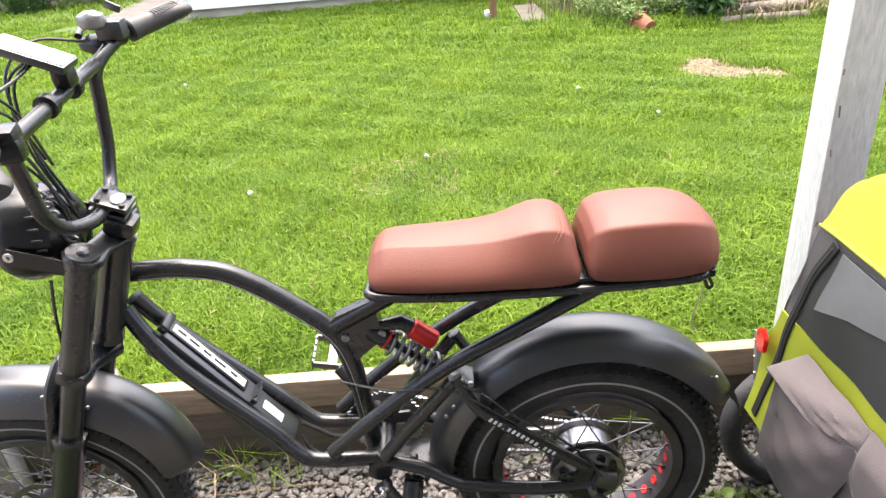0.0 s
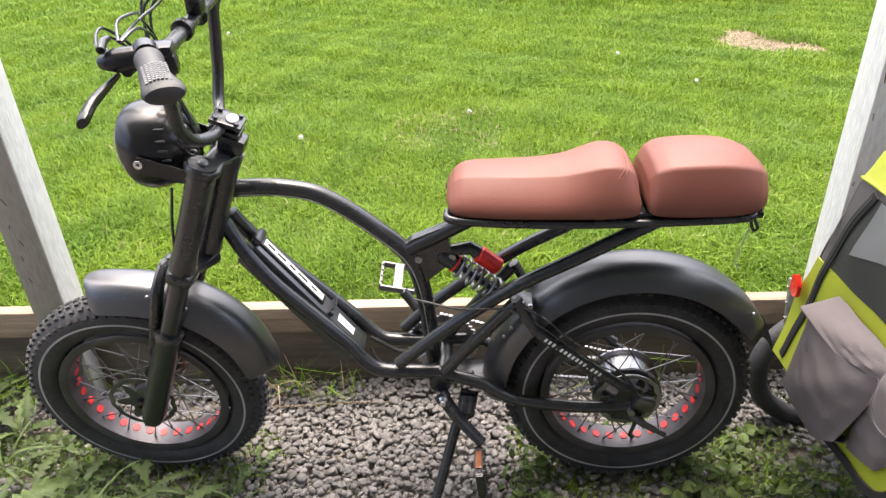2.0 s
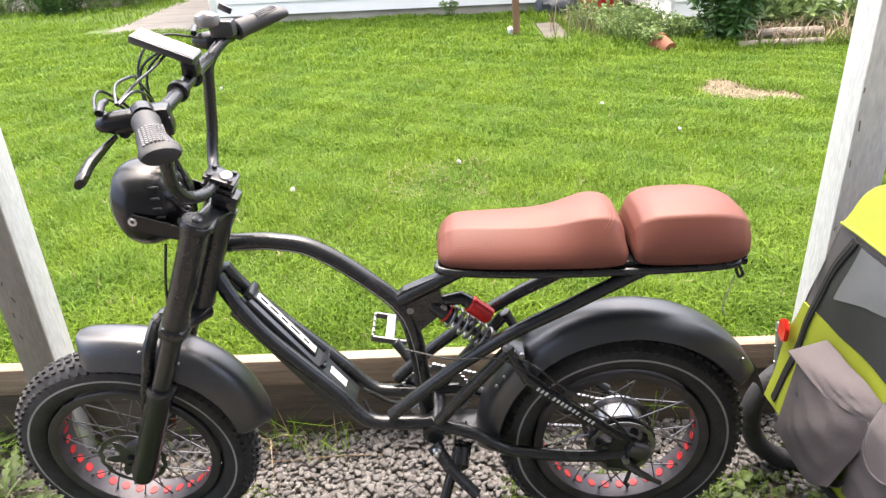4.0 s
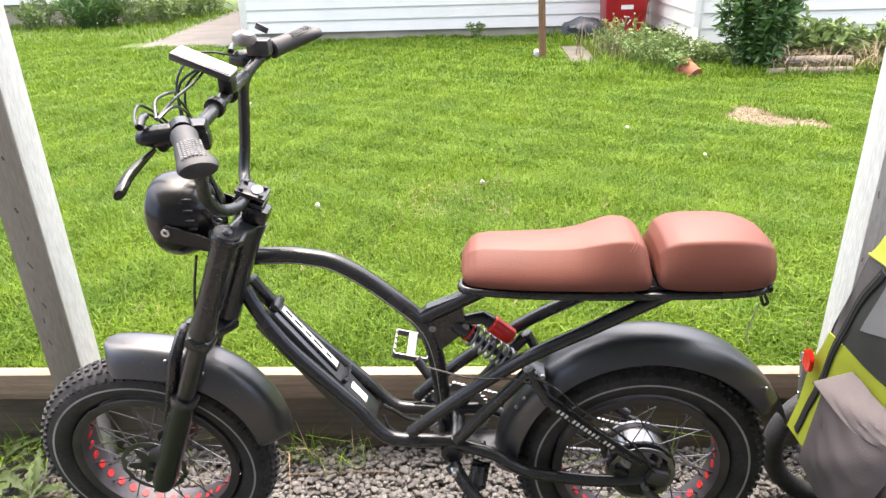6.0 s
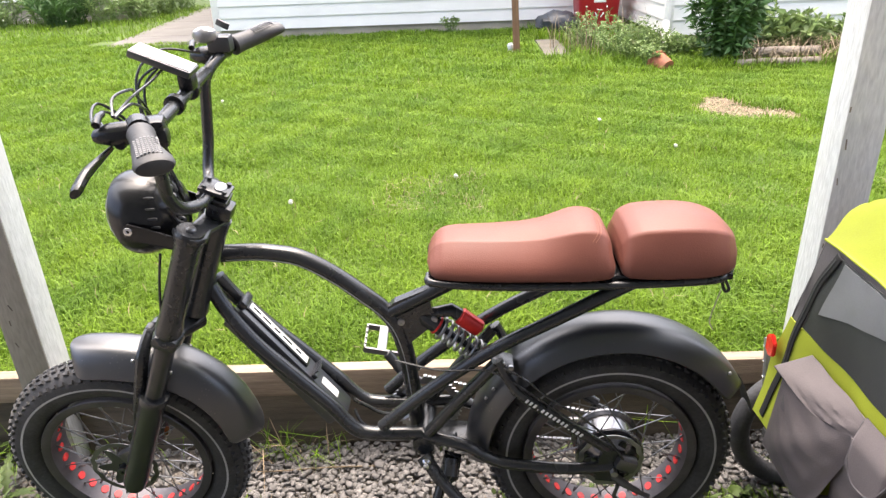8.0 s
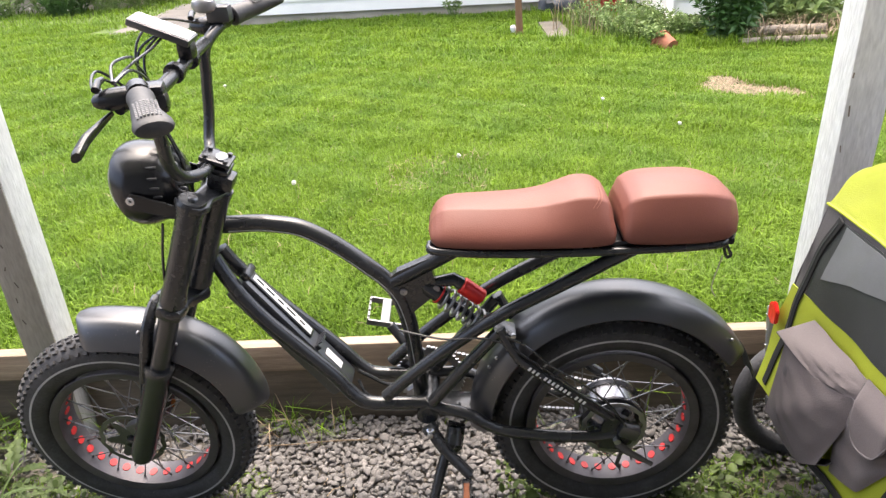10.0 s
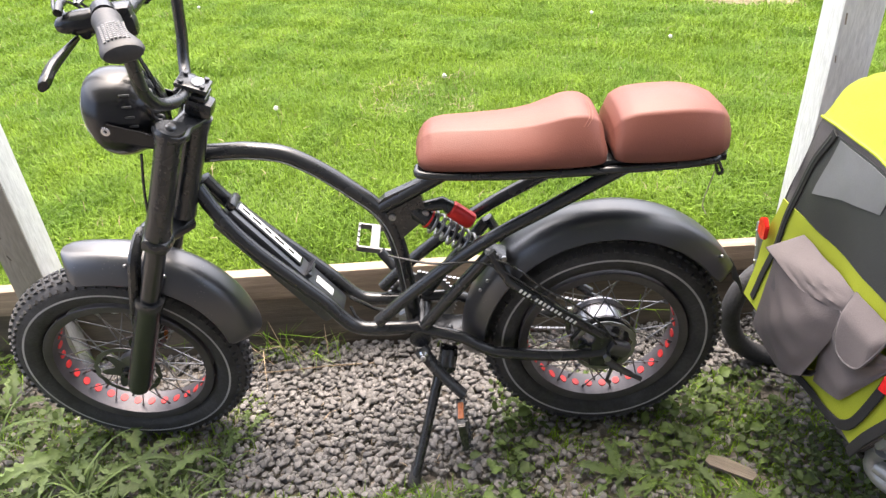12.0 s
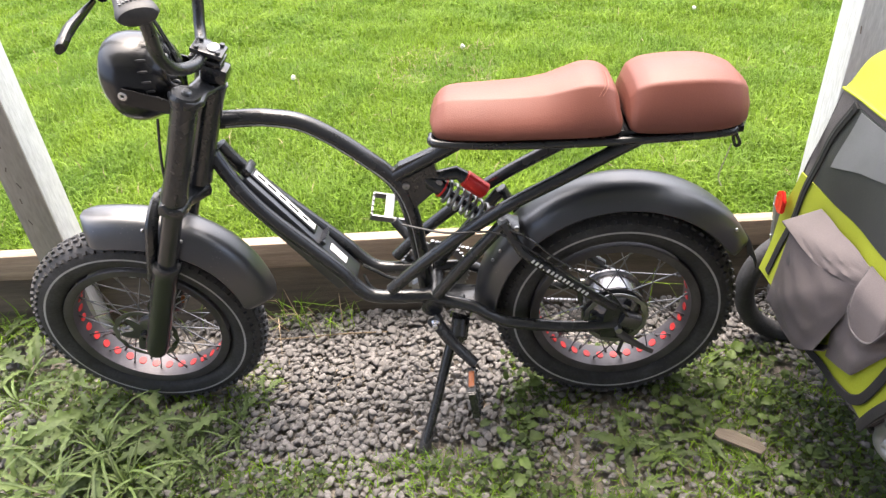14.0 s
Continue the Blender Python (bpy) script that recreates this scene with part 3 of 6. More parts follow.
bm = bmesh.new()
tip = [(0.298, y, 0.484 + 0.012 * (1 - (y / 0.045) ** 2)) for y in (-0.042, -0.025, 0, 0.025, 0.042)]
loft(bm, [tip, [(x + 0.018, y * 0.95, z - 0.040) for x, y, z in tip], [(x + 0.024, y * 0.7, z - 0.070) for x, y, z in tip]], closed=False)
bmesh.ops.solidify(bm, geom=bm.faces[:], thickness=0.004)
bmesh.ops.recalc_face_normals(bm, faces=bm.faces[:])
bpart("mud_flap", bm, M_MATTE, "short black flap at the mudguard's tip", rear_fender)

# frame: one swept top tube, paired down tubes that bend up into the paired seat stays
bm = bmesh.new()
top = curve([(-0.885, 0, 0.847), (-0.80, 0, 0.849), (-0.762, 0, 0.846), (-0.709, 0, 0.836), (-0.662, 0, 0.812), (-0.612, 0, 0.776), (-0.564, 0, 0.734), (-0.530, 0, 0.702),
             (-0.505, 0, 0.666), (-0.490, 0, 0.622), (-0.480, 0, 0.565), (-0.474, 0, 0.50), (-0.469, 0, 0.43), (-0.465, 0, 0.36)])
tube(bm, top, 0.0195, 16)
bpart("top_tube", bm, M_BLACK, "swept black frame tube with a thin pale pinstripe")
bm = bmesh.new()
line = [Vector((p.x - 0.002, -0.0180, p.z - 0.009)) for p in top[2:-10]]
tube(bm, line, 0.0016, 5)
bpart("pinstripe", bm, M_STRIPE, "thin pale grey pinstripe")
for s in (-1, 1):
    bm = bmesh.new()
    dt = curve([(-0.900, s * 0.022, 0.778), (-0.878, s * 0.030, 0.733), (-0.842, s * 0.040, 0.677), (-0.798, s * 0.046, 0.620), (-0.73, s * 0.050, 0.545), (-0.664, s * 0.053, 0.472),
                (-0.632, s * 0.056, 0.428), (-0.605, s * 0.058, 0.400), (-0.575, s * 0.058, 0.390), (-0.52, s * 0.058, 0.387), (-0.45, s * 0.055, 0.386)])
    tube(bm, dt, 0.0172, 14)
    bpart("down_tube", bm, M_BLACK)
    bm = bmesh.new()
    st = [(-0.543, s * 0.068, 0.418), (-0.477, s * 0.072, 0.482), (-0.406, s * 0.072, 0.543), (-0.319, s * 0.072, 0.609), (-0.245, s * 0.072, 0.657), (-0.150, s * 0.072, 0.709), (-0.047, s * 0.072, 0.768), (0.01, s * 0.072, 0.800)]
    tube(bm, curve(st, 3), 0.0150, 14)
    bpart("seat_stay", bm, M_BLACK)
bm = bmesh.new()
tube(bm, [(-0.515, 0, 0.690), (-0.43, 0, 0.735), (-0.33, 0, 0.79)], 0.0185, 14)
bpart("seat_strut", bm, M_BLACK)
bm = bmesh.new()
slab(bm, [(-0.525, -0.012, 0.70), (-0.50, -0.012, 0.722), (-0.425, -0.012, 0.755), (-0.415, -0.012, 0.70), (-0.405, -0.012, 0.668), (-0.44, -0.012, 0.64), (-0.485, -0.012, 0.60)], (0, 1, 0), 0.024)
bpart("gusset_plate", bm, M_BLACK, smooth=False)
for x, z in ((-0.487, 0.672), (-0.413, 0.677)):
    bm = bmesh.new()
    lathe(bm, [(0.001, -0.0175), (0.005, -0.017), (0.0085, -0.016), (0.0085, -0.011)], (x, 0, z), 12)
    bpart("plate_bolt", bm, M_SPOKE, "steel socket bolt")

# head tube, steerer, stem and fork: along the steering axis
AX0, AX1 = Vector((-0.948, 0, 0.715)), Vector((-0.818, 0, 1.02))
axis = (AX1 - AX0).normalized()
bm = bmesh.new()
tube(bm, [AX0 + axis * 0.02, AX0 + axis * 0.06, AX0 + axis * 0.23, AX0 + axis * 0.265], [0.030, 0.0275, 0.0275, 0.031], 20)
bpart("head_tube", bm, M_BLACK, front=True)
FWD = Vector((-axis.z, 0, axis.x))                 # square to the axis, forwards
ROT = Matrix((FWD, (0, -1, 0), axis)).transposed()
bm = bmesh.new()
# lower crown: a waisted bridge between the legs
rings = []
for y, half, tall in ((-0.112, 0.010, 0.010), (-0.106, 0.026, 0.016), (-0.083, 0.031, 0.019), (-0.055, 0.022, 0.015), (0, 0.032, 0.017), (0.055, 0.022, 0.015), (0.083, 0.031, 0.019), (0.106, 0.026, 0.016), (0.112, 0.010, 0.010)):
    c0 = AX0 - axis * 0.008 + FWD * (0.026 * min(1, abs(y) / 0.083)) + Vector((0, y, 0))
    rings.append([c0 + FWD * (half * math.copysign(abs(math.cos(a)) ** 0.6, math.cos(a))) + axis * (tall * math.copysign(abs(math.sin(a)) ** 0.6, math.sin(a))) for a in (2 * math.pi * k / 20 for k in range(20))])
loft(bm, rings)
bmesh.ops.recalc_face_normals(bm, faces=bm.faces[:])
fork = bpart("fork", bm, M_BLACK, "black double-crown suspension fork", front=True)
bm = bmesh.new()
rings = []
for y, half in ((-0.110, 0.010), (-0.104, 0.022), (-0.083, 0.035), (-0.05, 0.021), (0, 0.028), (0.05, 0.021), (0.083, 0.035), (0.104, 0.022), (0.110, 0.010)):
    c0 = AX0 + axis * 0.262 + FWD * (0.026 * min(1, abs(y) / 0.083)) + Vector((0, y, 0))
    rings.append([c0 + FWD * (half * math.copysign(abs(math.cos(a)) ** 0.6, math.cos(a))) + axis * (0.010 * math.copysign(abs(math.sin(a)) ** 0.6, math.sin(a))) for a in (2 * math.pi * k / 20 for k in range(20))])
loft(bm, rings)
bmesh.ops.recalc_face_normals(bm, faces=bm.faces[:])
bpart("upper_crown", bm, M_BLACK, "flat black upper fork crown", fork, True)
for s in (-1, 1):
    y = s * 0.083
    off = FWD * 0.022
    a_low = Vector((-1.167, y, 0.270))
    up = lambda d: a_low + axis * d
    bm = bmesh.new()
    tube(bm, [up(-0.005), up(0.02), up(0.05), up(0.29), up(0.305), up(0.315)], [0.024, 0.0285, 0.0285, 0.0295, 0.034, 0.031], 20)
    bpart("fork_lower", bm, M_BLACK, "", fork, True)
    bm = bmesh.new()
    tube(bm, [up(0.30), up(0.76)], 0.0220, 18)
    bpart("fork_stanchion", bm, M_BLACK, "", fork, True)
    bm = bmesh.new()
    tube(bm, [up(0.50), up(0.515), up(0.55), up(0.735), up(0.748)], [0.0255, 0.0285, 0.0255, 0.0255, 0.0245], 20)
    bpart("fork_sleeve", bm, M_BLACK, "", fork, True)
    bm = bmesh.new()
    tube(bm, [up(0.742), up(0.768), up(0.7705), up(0.7705), up(0.764), up(0.764), up(0.769), up(0.770)], [0.0275, 0.0275, 0.026, 0.0235, 0.021, 0.012, 0.010, 0.004], 22)
    bpart("fork_cap", bm, M_BLACK, "black knurled fork top cap", fork, True)
    bm = bmesh.new()
    tube(bm, [up(0.764), up(0.774), up(0.777)], [0.010, 0.010, 0.007], 8)
    bpart("adjuster_knob", bm, M_SPRING, "small steel fork adjuster", fork, True)
    # fender arch joining the legs
    bm = bmesh.new()
    tube(bm, curve([up(0.27) + Vector((-0.028, 0, 0)), up(0.36) + Vector((-0.04, -s * 0.006, 0)), up(0.42) + Vector((-0.05, -s * 0.02, 0)), up(0.45) + Vector((-0.055, -s * 0.055, 0.0)), up(0.455) + Vector((-0.055, -s * 0.083, 0))]), 0.015, 10, flat=0.7)
    bpart("fork_arch", bm, M_BLACK, "", fork, True)
bm = bmesh.new()
box(bm, (-1.156, -0.066, 0.345), (0.045, 0.024, 0.06), Matrix.Rotation(radians(-25), 3, "Y"), 0.008)
tube(bm, curve([(-1.13, -0.066, 0.38), (-1.11, -0.07, 0.5), (-1.04, -0.06, 0.62), (-0.97, -0.04, 0.75)]), 0.003, 6)
bpart("brake_caliper", bm, M_MATTE, "", fork, True)
bm = bmesh.new()
tube(bm, [AX0 + axis * 0.25, AX0 + axis * 0.32], 0.0185, 16)
box(bm, AX0 + axis * 0.290 - FWD * 0.004, (0.052, 0.044, 0.034), ROT, 0.009)
stem = bpart("stem", bm, M_BLACK, "stacked black stem with bar clamp", front=True)
for d, hgt in ((0.316, 0.010), (0.332, 0.010)):
    bm = bmesh.new()
    box(bm, AX0 + axis * d + FWD * 0.014, (0.062, 0.052, hgt), ROT, 0.004)
    bpart("clamp_plate", bm, M_BLACK, "", stem, True)
for y in (-0.018, 0.018):
    for f in (-0.02, 0.02):
        bm = bmesh.new()
        p = AX0 + axis * 0.334 + FWD * (f + 0.014) + Vector((0, y, 0))
        tube(bm, [p, p + axis * 0.008], 0.005, 10)
        bpart("clamp_bolt", bm, M_BLACK, "", stem, True)

bm = bmesh.new()
p = AX0 + axis * 0.337 + FWD * 0.006
rings = [[p + axis * d + FWD * (rx * math.cos(a)) + Vector((0, 1.45 * rx * math.sin(a), 0)) for a in (2 * math.pi * k / 20 for k in range(20))] for d, rx in ((0, 0.012), (0.003, 0.012), (0.004, 0.0105), (0.003, 0.009), (0.003, 0.002))]
loft(bm, rings)
bmesh.ops.recalc_face_normals(bm, faces=bm.faces[:])
bpart("clamp_badge", bm, M_ALU, "oval grey badge on the clamp", stem, True)

# handlebar: low middle, tall risers, cross bar and swept grips
BARZ = AX0 + axis * 0.318 + FWD * 0.024
bm = bmesh.new()
bar = curve([(-0.776, -0.350, 1.226), (-0.803, -0.30, 1.232), (-0.832, -0.235, 1.236), (-0.856, -0.165, 1.205), (-0.862, -0.148, 1.13), (-0.870, -0.128, 1.072), (-0.864, -0.095, 1.032),
             (BARZ.x, -0.045, BARZ.z), (BARZ.x, 0.035, BARZ.z), (-0.876, 0.088, 1.002), (-0.886, 0.125, 1.022), (-0.882, 0.147, 1.07), (-0.873, 0.154, 1.14), (-0.862, 0.165, 1.205),
             (-0.832, 0.235, 1.238), (-0.794, 0.30, 1.247), (-0.756, 0.35, 1.252)], 8)
tube(bm, bar, 0.0118, 14)
handlebar = bpart("handlebar", bm, M_BLACK, "tall black riser handlebar with cross bar", front=True)
bm = bmesh.new()
tube(bm, [(-0.862, -0.16, 1.200), (-0.862, 0.16, 1.212)], 0.0125, 14)
bpart("cross_bar", bm, M_BLACK, "", handlebar, True)
for s in (-1, 1):
    ends = [p for p in bar if p.y * s > 0.245]
    if s > 0:
        ends = ends[::-1]
    out, inn = ends[0], ends[-1]
    d = (out - inn).normalized()
    upv = Vector((0, 0, 1))
    upv = (upv - d * upv.dot(d)).normalized()
    sidev = d.cross(upv)
    rings = []
    for f, ry, rz, lift in ((-0.02, 0.018, 0.018, 0), (0.0, 0.021, 0.021, 0), (0.25, 0.019, 0.019, 0), (0.50, 0.021, 0.0185, 0), (0.70, 0.024, 0.0175, 0.001), (0.88, 0.028, 0.0150, 0.002), (1.00, 0.029, 0.0135, 0.002), (1.05, 0.026, 0.0125, 0.001), (1.08, 0.015, 0.008, 0)):
        p = inn + (out - inn) * f
        rings.append([p + sidev * (ry * math.cos(a) + 0.005 * max(0.0, min(1.0, (f - 0.5) / 0.4)) * s) + upv * (rz * math.sin(a) + lift) for a in (2 * math.pi * k / 20 for k in range(20))])
    bm = bmesh.new()
    loft(bm, rings)
    bmesh.ops.recalc_face_normals(bm, faces=bm.faces)
    grip = bpart("grip", bm, M_GRIP, "dark grey ergonomic rubber grip with palm rest", handlebar, True)
    bm = bmesh.new()
    for i in range(9):
        for j in range(-3, 4):
            f = 0.45 + 0.055 * i
            p = inn + (out - inn) * f + sidev * (j * 0.0052 + 0.003 * s) + upv * (0.0185 - 0.00045 * j * j)
            box(bm, p, (0.0035, 0.0035, 0.002), Matrix((sidev, d, upv)).transposed())
    part("grip_texture", bm, M_STRIPEPAD, handlebar, "small raised grip pads", False)
    handlebar.children[-1].data.transform(FRONT)
    # brake lever with its clamp
    root = inn + (inn - out).normalized() * 0.03
    bm = bmesh.new()
    tube(bm, [root + d * 0.012, root - d * 0.012], 0.018, 14)
    tube(bm, curve([root + Vector((-0.008, 0, -0.004)), root + Vector((-0.030, 0, -0.010)), root + Vector((-0.055, 0.004 * s, -0.010)), root + Vector((-0.072, 0.010 * s, -0.012))], 4),
         [0.013, 0.016, 0.018, 0.019, 0.020, 0.020, 0.019, 0.018, 0.016, 0.015, 0.013, 0.011, 0.006], 12, flat=0.85)
    tube(bm, [root + Vector((-0.058, -0.016, 0.010)), root + Vector((-0.062, 0.006, 0.016)), root + Vector((-0.064, 0.024, 0.014))], [0.0065, 0.006, 0.005], 10)
    tube(bm, [root + Vector((-0.030, -0.014 * s, -0.022)), root + Vector((-0.030, 0.016 * s, -0.022))], 0.009, 10)
    lever = bpart("brake_lever", bm, M_LAMP, "black brake lever on its clamp", handlebar, True)
    bm = bmesh.new()
    if s < 0:
        blade = curve([(-0.890, -0.226, 1.208), (-0.902, -0.252, 1.198), (-0.909, -0.290, 1.190), (-0.905, -0.336, 1.182)])
    else:
        blade = curve([root + Vector((-0.055, 0.0, -0.008)), root + Vector((-0.072, 0.02, -0.016)), root + Vector((-0.080, 0.06, -0.03)), root + Vector((-0.088, 0.095, -0.045))])
    tube(bm, blade, [0.0065 + 0.0075 * min(1.0, 1.6 * i / (len(blade) - 1)) for i in range(len(blade) - 1)] + [0.0105], 10, flat=0.6)
    bpart("lever_blade", bm, M_LAMP, "", lever, True)
# control pods, throttle, bell-like silver shifter, display
bm = bmesh.new()
box(bm, (-0.842, -0.196, 1.229), (0.062, 0.044, 0.030), Matrix.Rotation(0.25, 3, "Z"), 0.010)
box(bm, (-0.826, -0.198, 1.214), (0.036, 0.036, 0.034), Matrix.Rotation(0.25, 3, "Z"), 0.010)
pod = bpart("control_pod", bm, M_LAMP, "black handlebar switch pod", handlebar, True)
bm = bmesh.new()
for i in range(3):
    box(bm, (-0.856 + 0.010 * i, -0.208, 1.2475), (0.007, 0.010, 0.004), None, 0.0015)
bpart("pod_button", bm, M_GRIP, "", pod, True)
bm = bmesh.new()
rings = []
for f, r in ((-0.018, 0.012), (-0.012, 0.02), (0.0, 0.023), (0.012, 0.02), (0.02, 0.01)):
    rings.append([Vector((-0.862, 0.205, 1.276)) + Vector((1.15 * r * math.cos(a), 0.75 * r * math.sin(a), 0.8 * f)) for a in (2 * math.pi * k / 18 for k in range(18))])
loft(bm, rings)
bpart("shifter", bm, M_SILVER, "silver and black thumb shifter", handlebar, True)
bm = bmesh.new()
box(bm, (-0.838, 0.218, 1.256), (0.05, 0.034, 0.034), None, 0.008)
box(bm, (-0.832, 0.236, 1.290), (0.028, 0.006, 0.014), Matrix.Rotation(0.5, 3, "Y"), 0.003)
bpart("shifter_body", bm, M_MATTE, "", handlebar, True)
bm = bmesh.new()
TILT_D = Matrix.Rotation(radians(24), 3, "Y")
box(bm, (-0.892, 0.045, 1.269), (0.116, 0.056, 0.015), TILT_D, 0.005)
disp = bpart("display", bm, M_MATTE, "slim display console on the cross bar", handlebar, True)
bm = bmesh.new()
box(bm, Vector((-0.892, 0.045, 1.269)) + TILT_D @ Vector((0, 0, 0.0077)), (0.108, 0.048, 0.002), TILT_D, 0.0008)
bpart("screen", bm, M_SCREEN, "glossy screen, sky reflection put into its pale base colour", disp, True)
bm = bmesh.new()
box(bm, (-0.853, 0.040, 1.232), (0.030, 0.036, 0.036), None, 0.010)
bpart("display_bracket", bm, M_LAMP, "", disp, True)
for y in (-0.021, 0.064):
    bm = bmesh.new()
    tube(bm, [(-0.862, y - 0.009, 1.2065), (-0.862, y - 0.007, 1.2065), (-0.862, y + 0.007, 1.2075), (-0.862, y + 0.009, 1.2075)], [0.0165, 0.019, 0.019, 0.0165], 16)
    bpart("bar_clamp", bm, M_LAMP, "black clamp ring round the cross bar", disp, True)

# headlamp: a round bowl facing forwards on side brackets
LC = Vector((-0.972, 0, 0.982))
bm = bmesh.new()
prof = [(0.001, 0.072), (0.03, 0.070), (0.055, 0.060), (0.070, 0.044), (0.080, 0.020), (0.086, -0.005), (0.087, -0.022), (0.084, -0.036), (0.079, -0.046)]
LAX = Vector((-1, 0, -0.12)).normalized()
LUP = Vector((-0.12, 0, 1)).normalized()
rings = [[LC + LAX * (-q) + (Vector((0, 1, 0)) * math.cos(a) + LUP * math.sin(a)) * r for a in (2 * math.pi * k / 40 for k in range(40))] for r, q in prof]
loft(bm, rings)
bmesh.ops.recalc_face_normals(bm, faces=bm.faces)
lamp = bpart("headlamp", bm, M_LAMP, "large round black headlamp shell", front=True)
bm = bmesh.new()
rings = [[LC + LAX * q + (Vector((0, 1, 0)) * math.cos(a) + LUP * math.sin(a)) * r for a in (2 * math.pi * k / 40 for k in range(40))] for r, q in ((0.080, 0.044), (0.070, 0.055), (0.052, 0.065), (0.026, 0.072), (0.001, 0.074))]
loft(bm, rings, caps=False)
bpart("lamp_lens", bm, M_DISPLAY, "dark glossy lens", lamp, True)
for i in range(5):
    bm = bmesh.new()
    z = 0.05 - 0.018 * i
    box(bm, LC + LUP * z - LAX * 0.032 + Vector((0, -math.sqrt(max(1e-4, 0.0745 ** 2 - z * z)), 0)), (0.026, 0.004, 0.004), None, 0.001)
    bpart("cooling_fin", bm, M_RUBBER, "", lamp, True)
for s in (-1, 1):
    bm = bmesh.new()
    slab(bm, [(-0.996, s * 0.090, 0.983), (-0.98, s * 0.090, 1.000), (-0.915, s * 0.088, 0.975), (-0.880, s * 0.086, 0.957), (-0.880, s * 0.086, 0.935), (-0.915, s * 0.088, 0.942), (-0.98, s * 0.090, 0.966)], (0, s, 0), 0.003)
    bpart("lamp_bracket", bm, M_LAMP, "", lamp, True, False)
    for x, z in ((-0.982, 0.984), (-0.893, 0.950)):
        bm = bmesh.new()
        lathe(bm, [(0.002, -0.0), (0.004, -0.0035), (0.0085, -0.003), (0.0095, 0.0)], (x, s * 0.0915 if s < 0 else 0.094, z), 14)
        bpart("lamp_screw", bm, M_CHROME, "bright steel screw", lamp, True)

# cables from bar to frame
CABLES = [
    [(-0.888, -0.20, 1.249), (-0.905, -0.15, 1.264), (-0.902, -0.09, 1.258), (-0.915, -0.05, 1.236), (-0.918, -0.01, 1.19), (-0.905, 0.0, 1.10)],
    [(-0.886, -0.20, 1.249), (-0.899, -0.10, 1.248), (-0.896, -0.02, 1.250), (-0.893, 0.03, 1.256)],
    [(-0.886, -0.20, 1.247), (-0.878, -0.16, 1.254), (-0.885, -0.11, 1.236), (-0.895, -0.06, 1.20), (-0.90, -0.02, 1.12)],
    [(-0.905, -0.215, 1.222), (-0.945, -0.16, 1.235), (-0.962, -0.09, 1.235), (-0.945, -0.03, 1.17), (-0.915, -0.02, 1.08), (-0.90, -0.02, 0.95)],
    [(-0.900, -0.205, 1.215), (-0.955, -0.12, 1.225), (-0.965, -0.05, 1.20), (-0.935, -0.01, 1.12), (-0.905, -0.015, 1.02), (-0.90, -0.01, 0.94)],
    [(-0.915, -0.20, 1.212), (-0.945, -0.14, 1.20), (-0.955, -0.08, 1.18), (-0.93, -0.02, 1.10), (-0.905, 0.0, 1.0), (-0.90, 0.0, 0.92)],
    [(-0.90, 0.05, 1.262), (-0.935, 0.03, 1.22), (-0.925, 0.0, 1.13), (-0.905, 0.0, 1.03), (-0.90, 0.01, 0.95)],
    [(-0.905, 0.06, 1.262), (-0.955, 0.05, 1.22), (-0.945, 0.02, 1.12), (-0.91, 0.015, 1.0), (-0.905, 0.02, 0.9)],
    [(-0.875, 0.19, 1.245), (-0.93, 0.12, 1.27), (-0.96, 0.06, 1.23), (-0.94, 0.02, 1.14), (-0.91, 0.02, 1.02), (-0.905, 0.015, 0.92)],
]
for pts in CABLES:
    bm = bmesh.new()
    tube(bm, curve(pts), 0.0026, 7)
    bpart("cable", bm, M_BLACK, "thin black control cable", front=True)
bm = bmesh.new()
coil = [Vector((-0.868 - 0.03 * f, -0.15 + 0.11 * f, 1.19 - 0.22 * f)) + Vector((0.009 * math.cos(60 * f), 0, 0.009 * math.sin(60 * f))) for f in (i / 110 for i in range(111))]
tube(bm, coil, 0.0028, 6)
bpart("spiral_wrap", bm, M_MATTE, "black spiral cable wrap", front=True)
bm = bmesh.new()
tube(bm, curve([(-0.935, -0.088, 0.93), (-0.955, -0.092, 0.85), (-0.975, -0.09, 0.75), (-0.99, -0.085, 0.68)]), 0.003, 6)
bpart("brake_hose", bm, M_BLACK, front=True)

# battery on the down tubes
bm = bmesh.new()
BD = (Vector((-0.707, 0, 0.540)) - Vector((-0.820, 0, 0.698))).normalized()
BN = Vector((-BD.z, 0, BD.x))
if BN.z < 0:
    BN = -BN
BROT = Matrix((BD, (0, 1, 0) if BD.cross(BN).y < 0 else (0, -1, 0), BN)).transposed()
BROT = Matrix((BD, BN.cross(BD), BN)).transposed()
BC = Vector((-0.724, 0, 0.580)) - BN * 0.0260
box(bm, BC - BN * 0.018, (0.365, 0.062, 0.064), BROT, 0.010)
battery = bpart("battery", bm, M_MATTE, "black battery case along the down tube")
bm = bmesh.new()
box(bm, BC + BN * 0.016 - BD * 0.075, (0.205, 0.030, 0.008), BROT, 0.003)
box(bm, BC + BN * 0.017 - BD * 0.186, (0.020, 0.05, 0.022), BROT, 0.006)
bpart("battery_rail", bm, M_BLACK, "", battery)
# white colour stands in for glare along the rail, behind the dark print
bm = bmesh.new()
box(bm, BC + BN * 0.0203 - BD * 0.075, (0.190, 0.021, 0.0012), BROT, 0.0004)
bpart("print_strip", bm, M_LABEL, "long white strip for the glare on the printed rail", battery)
